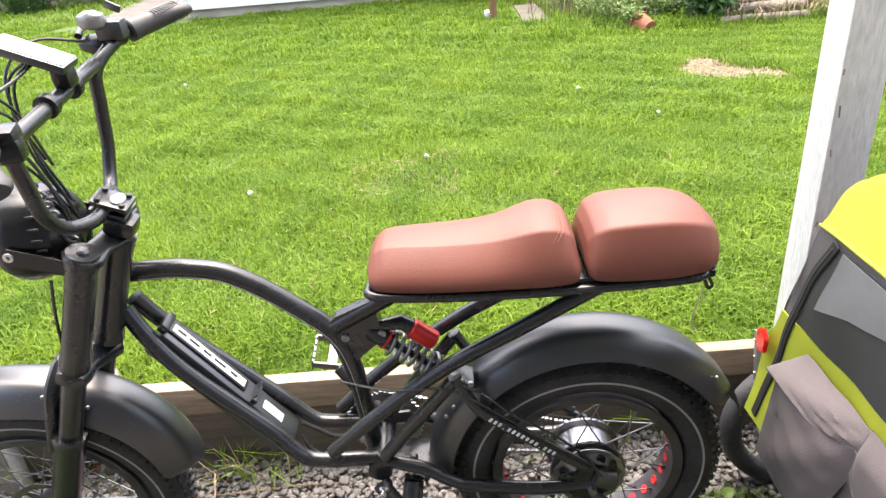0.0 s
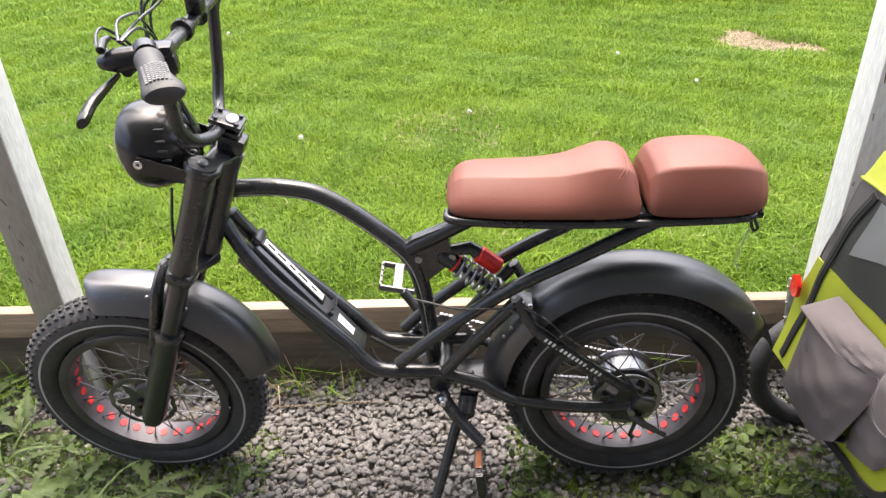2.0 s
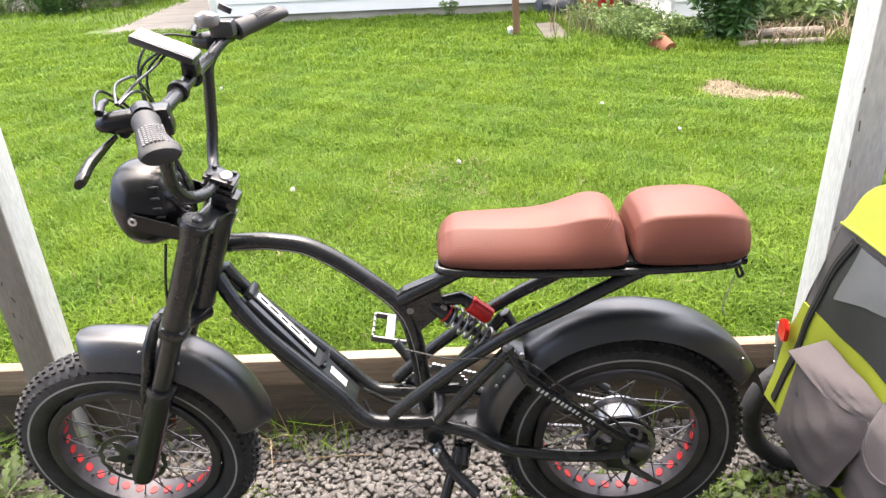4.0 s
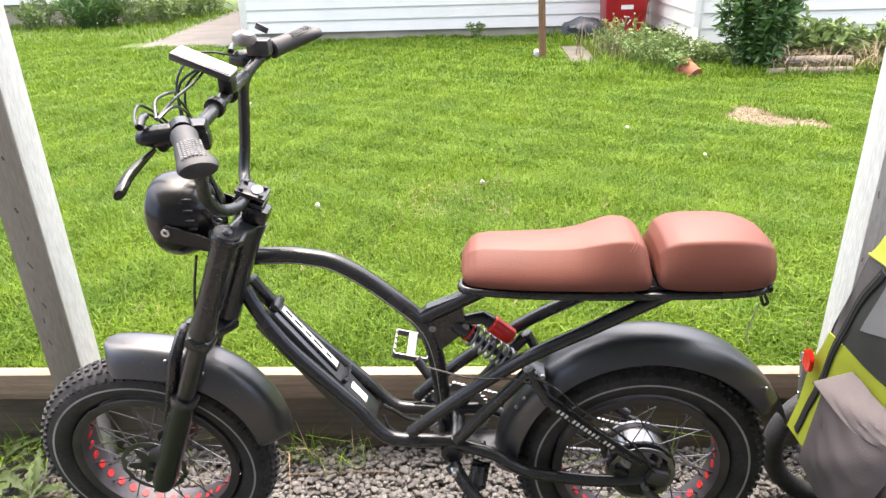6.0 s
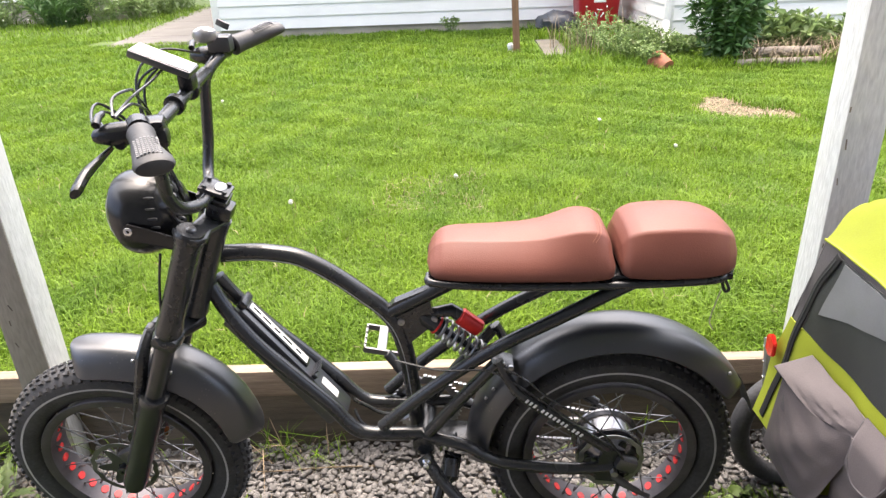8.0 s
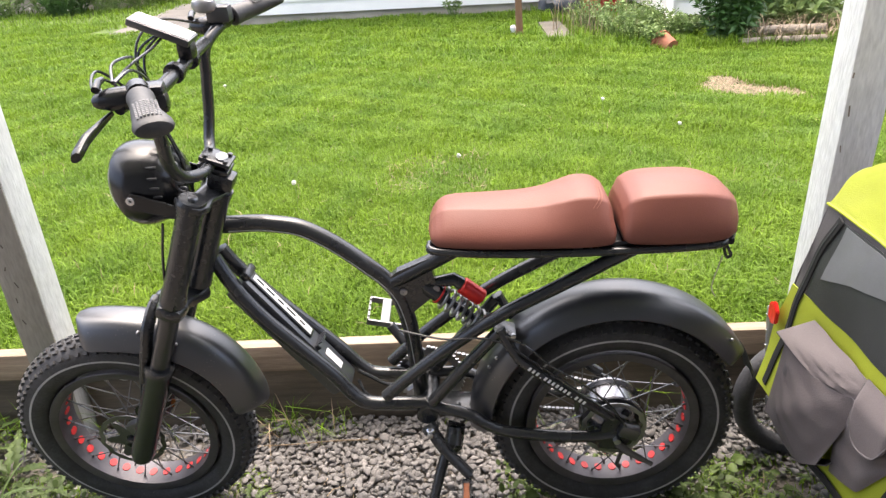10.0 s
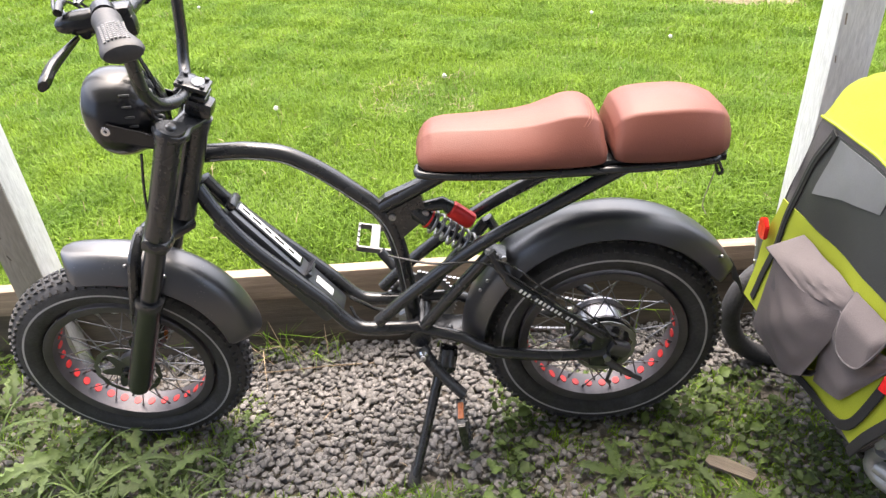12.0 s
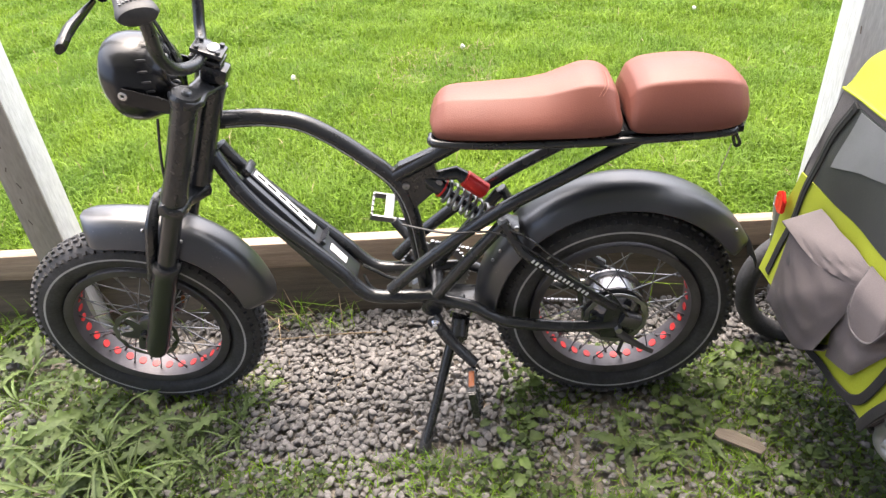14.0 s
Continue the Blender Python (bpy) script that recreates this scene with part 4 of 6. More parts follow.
for i, (d0, w0) in enumerate(((0.150, 0.022), (0.118, 0.026), (0.084, 0.020), (0.050, 0.030), (0.012, 0.018))):
    bm = bmesh.new()
    box(bm, BC + BN * 0.0213 - BD * d0 + Vector((0, 0.0, 0)), (w0, 0.006, 0.001), BROT)
    bpart("lettering_bar", bm, M_BLACK, "dark bar of illegible print", battery, smooth=False)
bm = bmesh.new()
for i in range(6):
    box(bm, BC + BN * 0.024 + BD * (0.048 + 0.0), (0.004, 0.004, 0.022), BROT)
    bm.verts.ensure_lookup_table()
    vs = bm.verts[-8:]
    bmesh.ops.translate(bm, vec=Vector((0, -0.02 + 0.008 * i, 0)), verts=vs)
box(bm, BC + BN * 0.018 + BD * 0.054, (0.014, 0.052, 0.012), BROT, 0.003)
bpart("battery_latch", bm, M_MATTE, "ribbed black latch", battery)
bm = bmesh.new()
box(bm, BC + BN * 0.0145 + BD * 0.108 + Vector((0, -0.005, 0)), (0.055, 0.024, 0.002), BROT, 0.0005)
bpart("sticker", bm, M_LABEL, "plain white sticker", battery)
bm = bmesh.new()
tube(bm, curve([(-0.615, -0.02, 0.43), (-0.60, -0.035, 0.405), (-0.575, -0.04, 0.385), (-0.56, -0.045, 0.36)]), 0.004, 7)
tube(bm, curve([(-0.62, 0.01, 0.435), (-0.59, 0.005, 0.42), (-0.55, 0.0, 0.40), (-0.50, 0.0, 0.40)]), 0.005, 7)
bpart("battery_cable", bm, M_BLACK, "", battery)

# rack and the two cushions
bm = bmesh.new()
for s in (-1, 1):
    tube(bm, curve([(-0.416, s * 0.055, 0.814), (-0.40, s * 0.088, 0.812), (-0.24, s * 0.094, 0.804), (-0.04, s * 0.094, 0.804), (0.15, s * 0.09, 0.809), (0.192, s * 0.075, 0.814), (0.215, s * 0.035, 0.818), (0.219, 0, 0.819)]), 0.009, 10)
for x in (-0.40, -0.25, -0.05, 0.1):
    box(bm, (x, 0, 0.808), (0.03, 0.18, 0.006))
rack = bpart("seat_rack", bm, M_BLACK, "black tubular seat rack")
bm = bmesh.new()
tube(bm, curve([(0.195, -0.02, 0.822), (0.201, -0.02, 0.80), (0.209, -0.02, 0.785), (0.219, -0.02, 0.765), (0.227, -0.02, 0.748), (0.220, -0.02, 0.742), (0.213, -0.02, 0.756), (0.209, -0.02, 0.775)]), 0.0035, 8)
bpart("hook", bm, M_BLACK, "small black lashing hook", rack)
bm = bmesh.new()
tube(bm, curve([(0.209, -0.024, 0.750), (0.201, -0.03, 0.725), (0.193, -0.034, 0.695), (0.192, -0.034, 0.672), (0.203, -0.030, 0.650)]), 0.0014, 5)
bpart("grass_strand", bm, M_STRAND, "pale dry grass strand caught on the hook", rack)


bm = bmesh.new()
box(bm, (-0.1015, 0, 0.814), (0.613, 0.172, 0.016), None, 0.006)
bpart("seat_pan", bm, M_LAMP, "thin black pan under both cushions")


def crown(x):
    """How much the padding rises in the middle."""
    ends = min(1.0, max(0.0, (x + 0.423) / 0.06)) if x < -0.03 else 1.0
    return (0.002 + 0.007 * math.exp(-((x + 0.19) / 0.10) ** 2) + 0.009 * math.exp(-((x - 0.10) / 0.10) ** 2)) * ends


def cushion(name, stations, label):
    """stations: x, underside, top, half width below, half width above."""
    bm = bmesh.new()
    rings = []
    for x, zb, zt, wb, wt in stations:
        ring = []
        r = min(0.015, (zt - zb) * 0.35)
        def corner(cx, cz, rr, a0, a1, n):
            return [(cx + rr * math.cos(radians(a0 + (a1 - a0) * i / n)), cz + rr * math.sin(radians(a0 + (a1 - a0) * i / n))) for i in range(n + 1)]
        fall = max(1e-4, zt - r - zb - 0.008)
        lean = math.degrees(math.atan2((wb - wt) * math.pi / 2, fall))
        ex, ez = wt - r + r * math.cos(radians(lean)), zt - r + r * math.sin(radians(lean))
        wall = [(ex + (wb - ex) * math.sin(t * math.pi / 2), ez + (zb + 0.008 - ez) * t) for t in (0.2, 0.4, 0.6, 0.8)]
        pts = corner(wt - r, zt - r, r, 78, lean, 6) + wall + corner(wb - 0.008, zb + 0.008, 0.008, 0, -90, 3)
        mid = [(wt * 0.5, zt + crown(x) * 0.8), (0, zt + crown(x))]
        right = [mid[1], mid[0]] + pts + [(0.0, zb)]
        left = [(-y, z) for y, z in reversed(right[1:-1])]
        rings.append([(x, y, z) for y, z in right + left])
    loft(bm, rings)
    bmesh.ops.recalc_face_normals(bm, faces=bm.faces)
    return bpart(name, bm, M_LEATHER, label)


def dense(stations, n=5):
    """More stations between, on a smooth line."""
    keys = np.array(stations)
    out = []
    for i in range(len(keys) - 1):
        for k in range(n):
            t = k / n
            a, b, c, d = keys[max(i - 1, 0)], keys[i], keys[i + 1], keys[min(i + 2, len(keys) - 1)]
            v = 0.5 * (2 * b + (c - a) * t + (2 * a - 5 * b + 4 * c - d) * t * t + (3 * b - a - 3 * c + d) * t ** 3)
            v[0] = b[0] + (c[0] - b[0]) * t
            out.append(tuple(v))
    return out + [tuple(keys[-1])]


seat = cushion("front_cushion", dense([
    (-0.419, 0.832, 0.843, 0.042, 0.026), (-0.413, 0.825, 0.858, 0.074, 0.042), (-0.402, 0.821, 0.873, 0.088, 0.047), (-0.386, 0.820, 0.883, 0.094, 0.050), (-0.36, 0.819, 0.887, 0.098, 0.052),
    (-0.30, 0.817, 0.887, 0.101, 0.056), (-0.22, 0.816, 0.889, 0.103, 0.060), (-0.175, 0.816, 0.895, 0.104, 0.064), (-0.140, 0.816, 0.905, 0.105, 0.069),
    (-0.105, 0.816, 0.914, 0.105, 0.073), (-0.072, 0.817, 0.912, 0.104, 0.072), (-0.050, 0.819, 0.899, 0.102, 0.069), (-0.039, 0.823, 0.879, 0.098, 0.063), (-0.034, 0.832, 0.856, 0.085, 0.050)]),
    "long tan leatherette seat cushion with a raised back")
tail = cushion("rear_cushion", dense([
    (-0.024, 0.836, 0.862, 0.078, 0.055), (-0.020, 0.826, 0.881, 0.093, 0.068), (-0.008, 0.821, 0.903, 0.101, 0.076), (0.018, 0.819, 0.915, 0.104, 0.081),
    (0.060, 0.818, 0.919, 0.105, 0.083), (0.120, 0.818, 0.919, 0.104, 0.082), (0.158, 0.819, 0.914, 0.100, 0.078), (0.190, 0.821, 0.903, 0.090, 0.069), (0.211, 0.824, 0.885, 0.070, 0.052), (0.221, 0.834, 0.866, 0.045, 0.032)]),
    "tan leatherette passenger cushion, rounded block")
for x, z, dz in ((-0.072, 0.905, 0), (-0.066, 0.903, 0)):
    bm = bmesh.new()
    tube(bm, curve([(x - 0.034, -0.0905, z - 0.040), (x - 0.014, -0.0800, z - 0.015), (x, -0.069, z + 0.003), (x + 0.004, -0.045, z + 0.009), (x + 0.005, 0, z + 0.0115)]), 0.0006, 5)
    bpart("stitching", bm, M_THREAD, "pale seam stitching", seat)

# shock absorber
S0, S1 = Vector((-0.432, 0, 0.676)), Vector((-0.308, 0, 0.572))
sd = (S1 - S0).normalized()
bm = bmesh.new()
tube(bm, [S0 - sd * 0.012, S0, S0 + sd * 0.048, S0 + sd * 0.052], [0.014, 0.0205, 0.0205, 0.016], 18)
tube(bm, [S0 + sd * 0.05, S1], 0.009, 12)
tube(bm, [S1 - sd * 0.012, S1 + sd * 0.004], 0.019, 16)
shock = bpart("shock_absorber", bm, M_BLACK, "rear shock with black coil spring")
bm = bmesh.new()
n = 7 * 22
u = sd.orthogonal().normalized()
v = sd.cross(u)
tube(bm, [S0 + sd * (0.040 + 0.121 * k / n) + 0.0255 * (u * math.cos(2 * math.pi * k / 22) + v * math.sin(2 * math.pi * k / 22)) for k in range(n + 1)], 0.0038, 8)
bpart("coil_spring", bm, M_SPRING, "dark grey coil spring", shock)
bm = bmesh.new()
tube(bm, [S0 + sd * 0.030, S0 + sd * 0.034], 0.0235, 20)
bpart("preload_ring", bm, M_RED, "thin red ring", shock)
bm = bmesh.new()
RN = Vector((-sd.z, 0, sd.x))
if RN.z < 0:
    RN = -RN
q0 = S0 + RN * 0.052 + sd * 0.056
tube(bm, [q0 + sd * 0.0, q0 + sd * 0.003, q0 + sd * 0.056, q0 + sd * 0.060], [0.017, 0.0205, 0.0205, 0.017], 10)
bpart("gas_reservoir", bm, M_RED, "red anodised reservoir", shock)
bm = bmesh.new()
tube(bm, [S0 + RN * 0.012 - sd * 0.002, q0 - sd * 0.022, q0 - sd * 0.002], [0.012, 0.016, 0.0165], 14)
bpart("reservoir_bridge", bm, M_BLACK, "", shock)

# rear swing arm, struts and their lettering
for s in (-1, 1):
    bm = bmesh.new()
    y = s * 0.082
    tube(bm, curve([(-0.450, s * 0.06, 0.385), (-0.40, s * 0.072, 0.380), (-0.345, s * 0.080, 0.366), (-0.300, y, 0.335), (-0.250, y, 0.314), (-0.136, y, 0.298), (-0.05, y, 0.297), (0.0, y, 0.303)]), 0.0145, 12, flat=0.8)
    arm = bpart("swing_arm", bm, M_BLACK)
    bm = bmesh.new()
    tube(bm, [(-0.435, s * 0.066, 0.395), (-0.364, s * 0.07, 0.489), (-0.275, s * 0.072, 0.597)], 0.0145, 12)
    bpart("swing_brace", bm, M_BLACK, "", arm)
    bm = bmesh.new()
    slab(bm, [(-0.04, y - 0.004, 0.262), (0.02, y - 0.004, 0.255), (0.035, y - 0.004, 0.29), (0.02, y - 0.004, 0.34), (-0.02, y - 0.004, 0.362), (-0.035, y - 0.004, 0.33)], (0, 1, 0), 0.008)
    bpart("dropout", bm, M_BLACK, "", arm, smooth=False)
    bm = bmesh.new()
    tube(bm, [(-0.272, s * 0.074, 0.606), (-0.255, s * 0.080, 0.570), (-0.232, s * 0.085, 0.530), (-0.161, s * 0.087, 0.470), (-0.012, s * 0.086, 0.356)], 0.0125, 12, flat=0.75)
    strut = bpart("fender_strut", bm, M_BLACK, "black strut with a row of pale lettering" if s < 0 else "")
    if s < 0:
        d = (Vector((-0.012, -0.086, 0.356)) - Vector((-0.232, -0.085, 0.530))).normalized()
        nrm = Vector((0, -1, 0))
        upw = nrm.cross(d)
        R3 = Matrix((d, upw, nrm)).transposed()
        for i in range(15):
            p = Vector((-0.232, -0.0985, 0.530)) + d * (0.030 + 0.0114 * i) + upw * 0.001
            small = i in (3, 11)
            bm = bmesh.new()
            box(bm, p - (upw * 0.0045 if small else Vector((0, 0, 0))), (0.0022 if small else 0.0056, 0.0022 if small else 0.0095, 0.001), R3)
            bpart("lettering_bar", bm, M_LABEL, "pale bar of lettering", strut, smooth=False)
bm = bmesh.new()
tube(bm, [(0.0, -0.105, 0.297), (0.0, -0.08, 0.297)], [0.009, 0.011], 6)
bpart("axle_nut", bm, M_SPOKE, "steel axle nut")
bm = bmesh.new()
box(bm, (0.028, -0.088, 0.318), (0.05, 0.03, 0.034), Matrix.Rotation(0.4, 3, "Y"), 0.008)
tube(bm, curve([(0.0, -0.095, 0.285), (0.03, -0.10, 0.262), (0.06, -0.10, 0.24), (0.088, -0.10, 0.222)]), [0.010] * 7 + [0.008] * 6 + [0.006] * 6, 10, flat=0.6)
tube(bm, [(0.012, -0.10, 0.262), (0.004, -0.10, 0.225), (0.012, -0.10, 0.216)], 0.005, 8)
bpart("brake_caliper", bm, M_MATTE, "black rear brake caliper and lever")
bm = bmesh.new()
tube(bm, curve([(-0.29, -0.075, 0.600), (-0.22, -0.094, 0.575), (-0.16, -0.098, 0.52), (-0.08, -0.098, 0.46), (-0.02, -0.098, 0.40), (0.02, -0.098, 0.335)]), 0.0028, 7)
tube(bm, curve([(-0.50, -0.06, 0.60), (-0.40, -0.085, 0.59), (-0.29, -0.085, 0.585), (-0.2, -0.094, 0.53), (-0.10, -0.10, 0.452)]), 0.0026, 7)
bpart("rear_cable", bm, M_BLACK, "thin black cable")
bm = bmesh.new()
tube(bm, [(-0.285, -0.05, 0.575), (-0.245, -0.055, 0.575)], 0.011, 10)
box(bm, (-0.262, -0.045, 0.582), (0.05, 0.06, 0.018), Matrix.Rotation(0.3, 3, "Y"), 0.004)
bpart("fender_bracket", bm, M_BLACK)
for x, z in ((-0.262, 0.598), (-0.243, 0.588)):
    bm = bmesh.new()
    tube(bm, [(x, -0.079, z), (x, -0.072, z)], 0.006, 8)
    bpart("bracket_bolt", bm, M_SPOKE, "steel bolt")

bm = bmesh.new()
tube(bm, [(0.0, 0.08, 0.297), (0.0, 0.105, 0.297)], 0.010, 6)
bpart("axle_nut", bm, M_SPOKE, "steel axle nut")

# cranks, chainring, chain, pedals
BB = Vector((-0.448, 0, 0.362))
bm = bmesh.new()
tube(bm, [BB + Vector((0, -0.075, 0)), BB + Vector((0, 0.075, 0))], 0.026, 20)
bpart("bottom_bracket", bm, M_BLACK)
bm = bmesh.new()
box(bm, BB + Vector((0.075, 0, -0.028)), (0.10, 0.085, 0.012), Matrix.Rotation(0.1, 3, "Y"), 0.003)
lathe(bm, [(0.004, -0.048), (0.010, -0.046), (0.010, -0.036)], BB + Vector((0.07, 0, 0.0)), 12)
bpart("mount_plate", bm, M_BLACK)
bm = bmesh.new()
n = 44 * 4
outer = [(BB.x + (0.088 + 0.0035 * math.sin(44 * 2 * math.pi * k / n)) * math.cos(2 * math.pi * k / n), 0.075, BB.z + (0.088 + 0.0035 * math.sin(44 * 2 * math.pi * k / n)) * math.sin(2 * math.pi * k / n)) for k in range(n)]
inner = [(BB.x + 0.068 * math.cos(2 * math.pi * k / n), 0.075, BB.z + 0.068 * math.sin(2 * math.pi * k / n)) for k in range(n)]
back = lambda ring: [(x, y + 0.004, z) for x, y, z in ring]
loft(bm, [outer, back(outer), back(inner), inner, outer], caps=False)
for k in range(5):
    a = 2 * math.pi * k / 5
    tube(bm, [BB + Vector((0, 0.078, 0)), BB + Vector((0.075 * math.cos(a), 0.078, 0.075 * math.sin(a)))], 0.008, 6)
bpart("chainring", bm, M_SPOKE, "steel chainring")
bm = bmesh.new()
for z_off, up_r in ((1, 0.0), (-1, 0.0)):
    a, b = BB + Vector((0, 0.077, 0.09 * z_off)), Vector((0.0, 0.055, 0.297 + 0.042 * z_off))
    for k in range(42):
        p = a.lerp(b, k / 41)
        box(bm, p, (0.0085, 0.006 if k % 2 else 0.008, 0.007), None)
tagged(bpart("chain", bm, M_SPOKE, "steel roller chain", smooth=False), kind="stuff")
bm = bmesh.new()
CE = Vector((-0.350, -0.128, 0.222))
tube(bm, curve([BB + Vector((0, -0.085, -0.02)), BB + Vector((0.012, -0.095, -0.035)), BB + Vector((0.045, -0.108, -0.085)), CE]), [0.021] * 6 + [0.017] * 6 + [0.0145] * 6 + [0.0145], 12, flat=0.6)
crank = bpart("crank_arm", bm, M_BLACK, "black crank arm")
bm = bmesh.new()
lathe(bm, [(0.002, -0.122), (0.007, -0.12), (0.007, -0.11), (0.012, -0.105)], BB + Vector((0.006, 0.002, -0.026)), 14)
bpart("crank_bolt", bm, M_CHROME, "steel crank bolt", crank)
bm = bmesh.new()
C2 = Vector((-0.545, 0.118, 0.494))
tube(bm, curve([BB + Vector((0, 0.09, 0.0)), BB.lerp(C2, 0.5) + Vector((0, 0.045, 0)), C2]), [0.018, 0.017, 0.016, 0.016, 0.015, 0.015, 0.0145, 0.014, 0.0135, 0.0135, 0.013, 0.013, 0.013], 12, flat=0.6)
bpart("crank_arm", bm, M_BLACK, "black far-side crank arm")


def pedal(c, m, mat, label):
    """A cage pedal: two rails, three bars and a spindle body."""
    bm = bmesh.new()
    for s in (-1, 1):
        box(bm, (s * 0.044, 0, 0), (0.006, 0.084, 0.022), None, 0.002)
        box(bm, (0, s * 0.042, 0), (0.088, 0.006, 0.018), None, 0.002)
    box(bm, (0, 0, 0), (0.024, 0.084, 0.020), None, 0.004)
    for s in (-1, 1):
        for i in range(4):
            box(bm, (s * 0.044, -0.03 + 0.02 * i, 0.013), (0.004, 0.006, 0.006))
    bm.transform(Matrix.Translation(c) @ m.to_4x4())
    p = bpart("pedal", bm, mat, label, smooth=False)
    for s in (-1, 1) if mat is M_BLACK else ():
        bm = bmesh.new()
        box(bm, (s * 0.0485, 0, 0), (0.004, 0.05, 0.014), None, 0.001)
        bm.transform(Matrix.Translation(c) @ m.to_4x4())
        bpart("pedal_reflector", bm, M_AMBER, "amber reflector", p, smooth=False)
    return p


pedal(CE + Vector((-0.004, -0.050, -0.050)), Matrix.Rotation(radians(84), 3, "Y"), M_BLACK, "black folding cage pedal hanging down")
pedal(C2 + Vector((-0.018, 0.058, 0.002)), Matrix.Rotation(radians(12), 3, "X") @ Matrix.Rotation(radians(14), 3, "Y"), M_SPOKEDARK, "silver metal cage pedal on the far side")

# kickstand, foot on the gravel
bm = bmesh.new()
tube(bm, [(-0.385, -0.05, 0.300), (-0.390, -0.078, 0.270)], 0.020, 14)
tube(bm, curve([(-0.388, -0.07, 0.285), (-0.412, -0.092, 0.244), (-0.452, -0.158, 0.12), (-0.485, -0.215, 0.024)]), [0.013] * 9 + [0.0125] * 5 + [0.012] * 5, 12)
kick = bpart("kickstand", bm, M_BLACK, "black side stand with a rubber foot")
bm = bmesh.new()
tube(bm, [(-0.477, -0.195, 0.048), (-0.490, -0.224, 0.005)], [0.0145, 0.0165], 12)
bpart("stand_foot", bm, M_RUBBER, "worn rubber foot", kick)
bm = bmesh.new()
slab(bm, [(-0.40, -0.055, 0.32), (-0.36, -0.055, 0.305), (-0.37, -0.055, 0.235), (-0.395, -0.055, 0.215), (-0.415, -0.055, 0.25)], (0, 1, 0), 0.012)
bpart("stand_bracket", bm, M_BLACK, "", kick, smooth=False)
# ---- cargo trailer standing behind the bicycle ----
trailer = thing("bicycle_trailer", pose(0.62, -0.2, 0.0), "yellow and grey fabric bicycle trailer with pockets and mesh window", "trailer")
TOFF = Matrix.Translation((-0.62, 0.2, 0.0))
PX = 0.42


def billow(y, z):
    """How far the slack cloth stands out of its plane."""
    return 0.004 * math.sin(17 * y + 9 * z) * math.sin(11 * z - 6 * y) + 0.0016 * math.sin(41 * y - 23 * z)


def tpart(name, bm, mat, label="", parent=None, smooth=True):
    bm.transform(TOFF)
    return part(name, bm, mat, parent or trailer, label, smooth)


def cloth(name, poly, lift, mat, label="", thick=0.003, swell=0.0, parent=None, cuts=5, mouth=None, out=0.0):
    """A piece of cloth on the trailer's back: outline in (y, z), lifted off the panel, with an optional swell in its middle."""
    bm = bmesh.new()
    bm.faces.new([bm.verts.new((0, y, z)) for y, z in poly])
    bmesh.ops.triangulate(bm, faces=bm.faces[:])
    bmesh.ops.subdivide_edges(bm, edges=bm.edges[:], cuts=cuts, use_grid_fill=True)
    rim = {v for e in bm.edges if len(e.link_faces) == 1 for v in e.verts}
    edge_pts = [v.co.copy() for v in rim if mouth is None or v.co.z < mouth(v.co.y)]
    zs = [z for y, z in poly]
    z_lo, z_hi = min(zs), max(zs)
    for v in bm.verts:
        d = min((v.co - q).length for q in edge_pts) if swell else 0
        high = (v.co.z - z_lo) / (z_hi - z_lo)
        bulge = swell * (1 - math.exp(-(d / 0.04) ** 1.3)) * (0.15 + 0.85 * high if mouth else 1.0)
        v.co.x = PX - lift - out * (1 - high) + billow(v.co.y, v.co.z) - bulge
    for f in bm.faces:
        f.normal_update()
    if sum(f.normal.x for f in bm.faces) > 0:
        bmesh.ops.reverse_faces(bm, faces=bm.faces[:])
    back = bmesh.ops.duplicate(bm, geom=bm.faces[:] + bm.edges[:] + bm.verts[:])
    twin = back["vert_map"]
    for v in [q for q in back["geom"] if isinstance(q, bmesh.types.BMVert)]:
        v.co.x += thick + (lift if swell else 0)
    bmesh.ops.reverse_faces(bm, faces=[q for q in back["geom"] if isinstance(q, bmesh.types.BMFace)])
    fresh = set(q for q in back["geom"] if isinstance(q, bmesh.types.BMEdge))
    for e in [e for e in bm.edges if len(e.link_faces) == 1 and e not in fresh]:
        a, b = e.verts
        bm.faces.new((a, b, twin[b], twin[a]))
    bmesh.ops.recalc_face_normals(bm, faces=bm.faces[:])
    return tpart(name, bm, mat, label, parent)


cloth("back_panel", [(-0.05, 0.853), (-0.006, 0.733), (0.024, 0.625), (0.075, 0.508), (0.115, 0.29), (-0.199, 0.272), (-0.36, 0.304), (-0.441, 0.296), (-0.52, 0.45), (-0.56, 0.64), (-0.53, 0.76), (-0.49, 0.845)], 0.0, M_GREYFAB, "grey fabric back panel", cuts=7)
cloth("yellow_panel", [(0.022, 0.625), (0.073, 0.508), (0.110, 0.292), (-0.199, 0.274), (-0.36, 0.306), (-0.439, 0.299), (-0.517, 0.452), (-0.556, 0.637), (-0.478, 0.628), (-0.3, 0.629), (-0.1, 0.63)], 0.004, M_YELLOW, "hi-vis yellow lower panel", cuts=7)
cloth("mesh_window", [(-0.108, 0.838), (-0.062, 0.72), (-0.040, 0.632), (-0.2, 0.631), (-0.389, 0.629), (-0.478, 0.627), (-0.51, 0.73), (-0.49, 0.836)], 0.0045, M_MESH, "dark mesh window seen into the trailer", cuts=6, thick=0.0015)
cloth("reflective_patch", [(-0.131, 0.834), (-0.332, 0.832), (-0.31, 0.765), (-0.19, 0.732), (-0.092, 0.697)], 0.0062, M_REFLEXFAB, "pale grey reflective patch", cuts=4, thick=0.001)
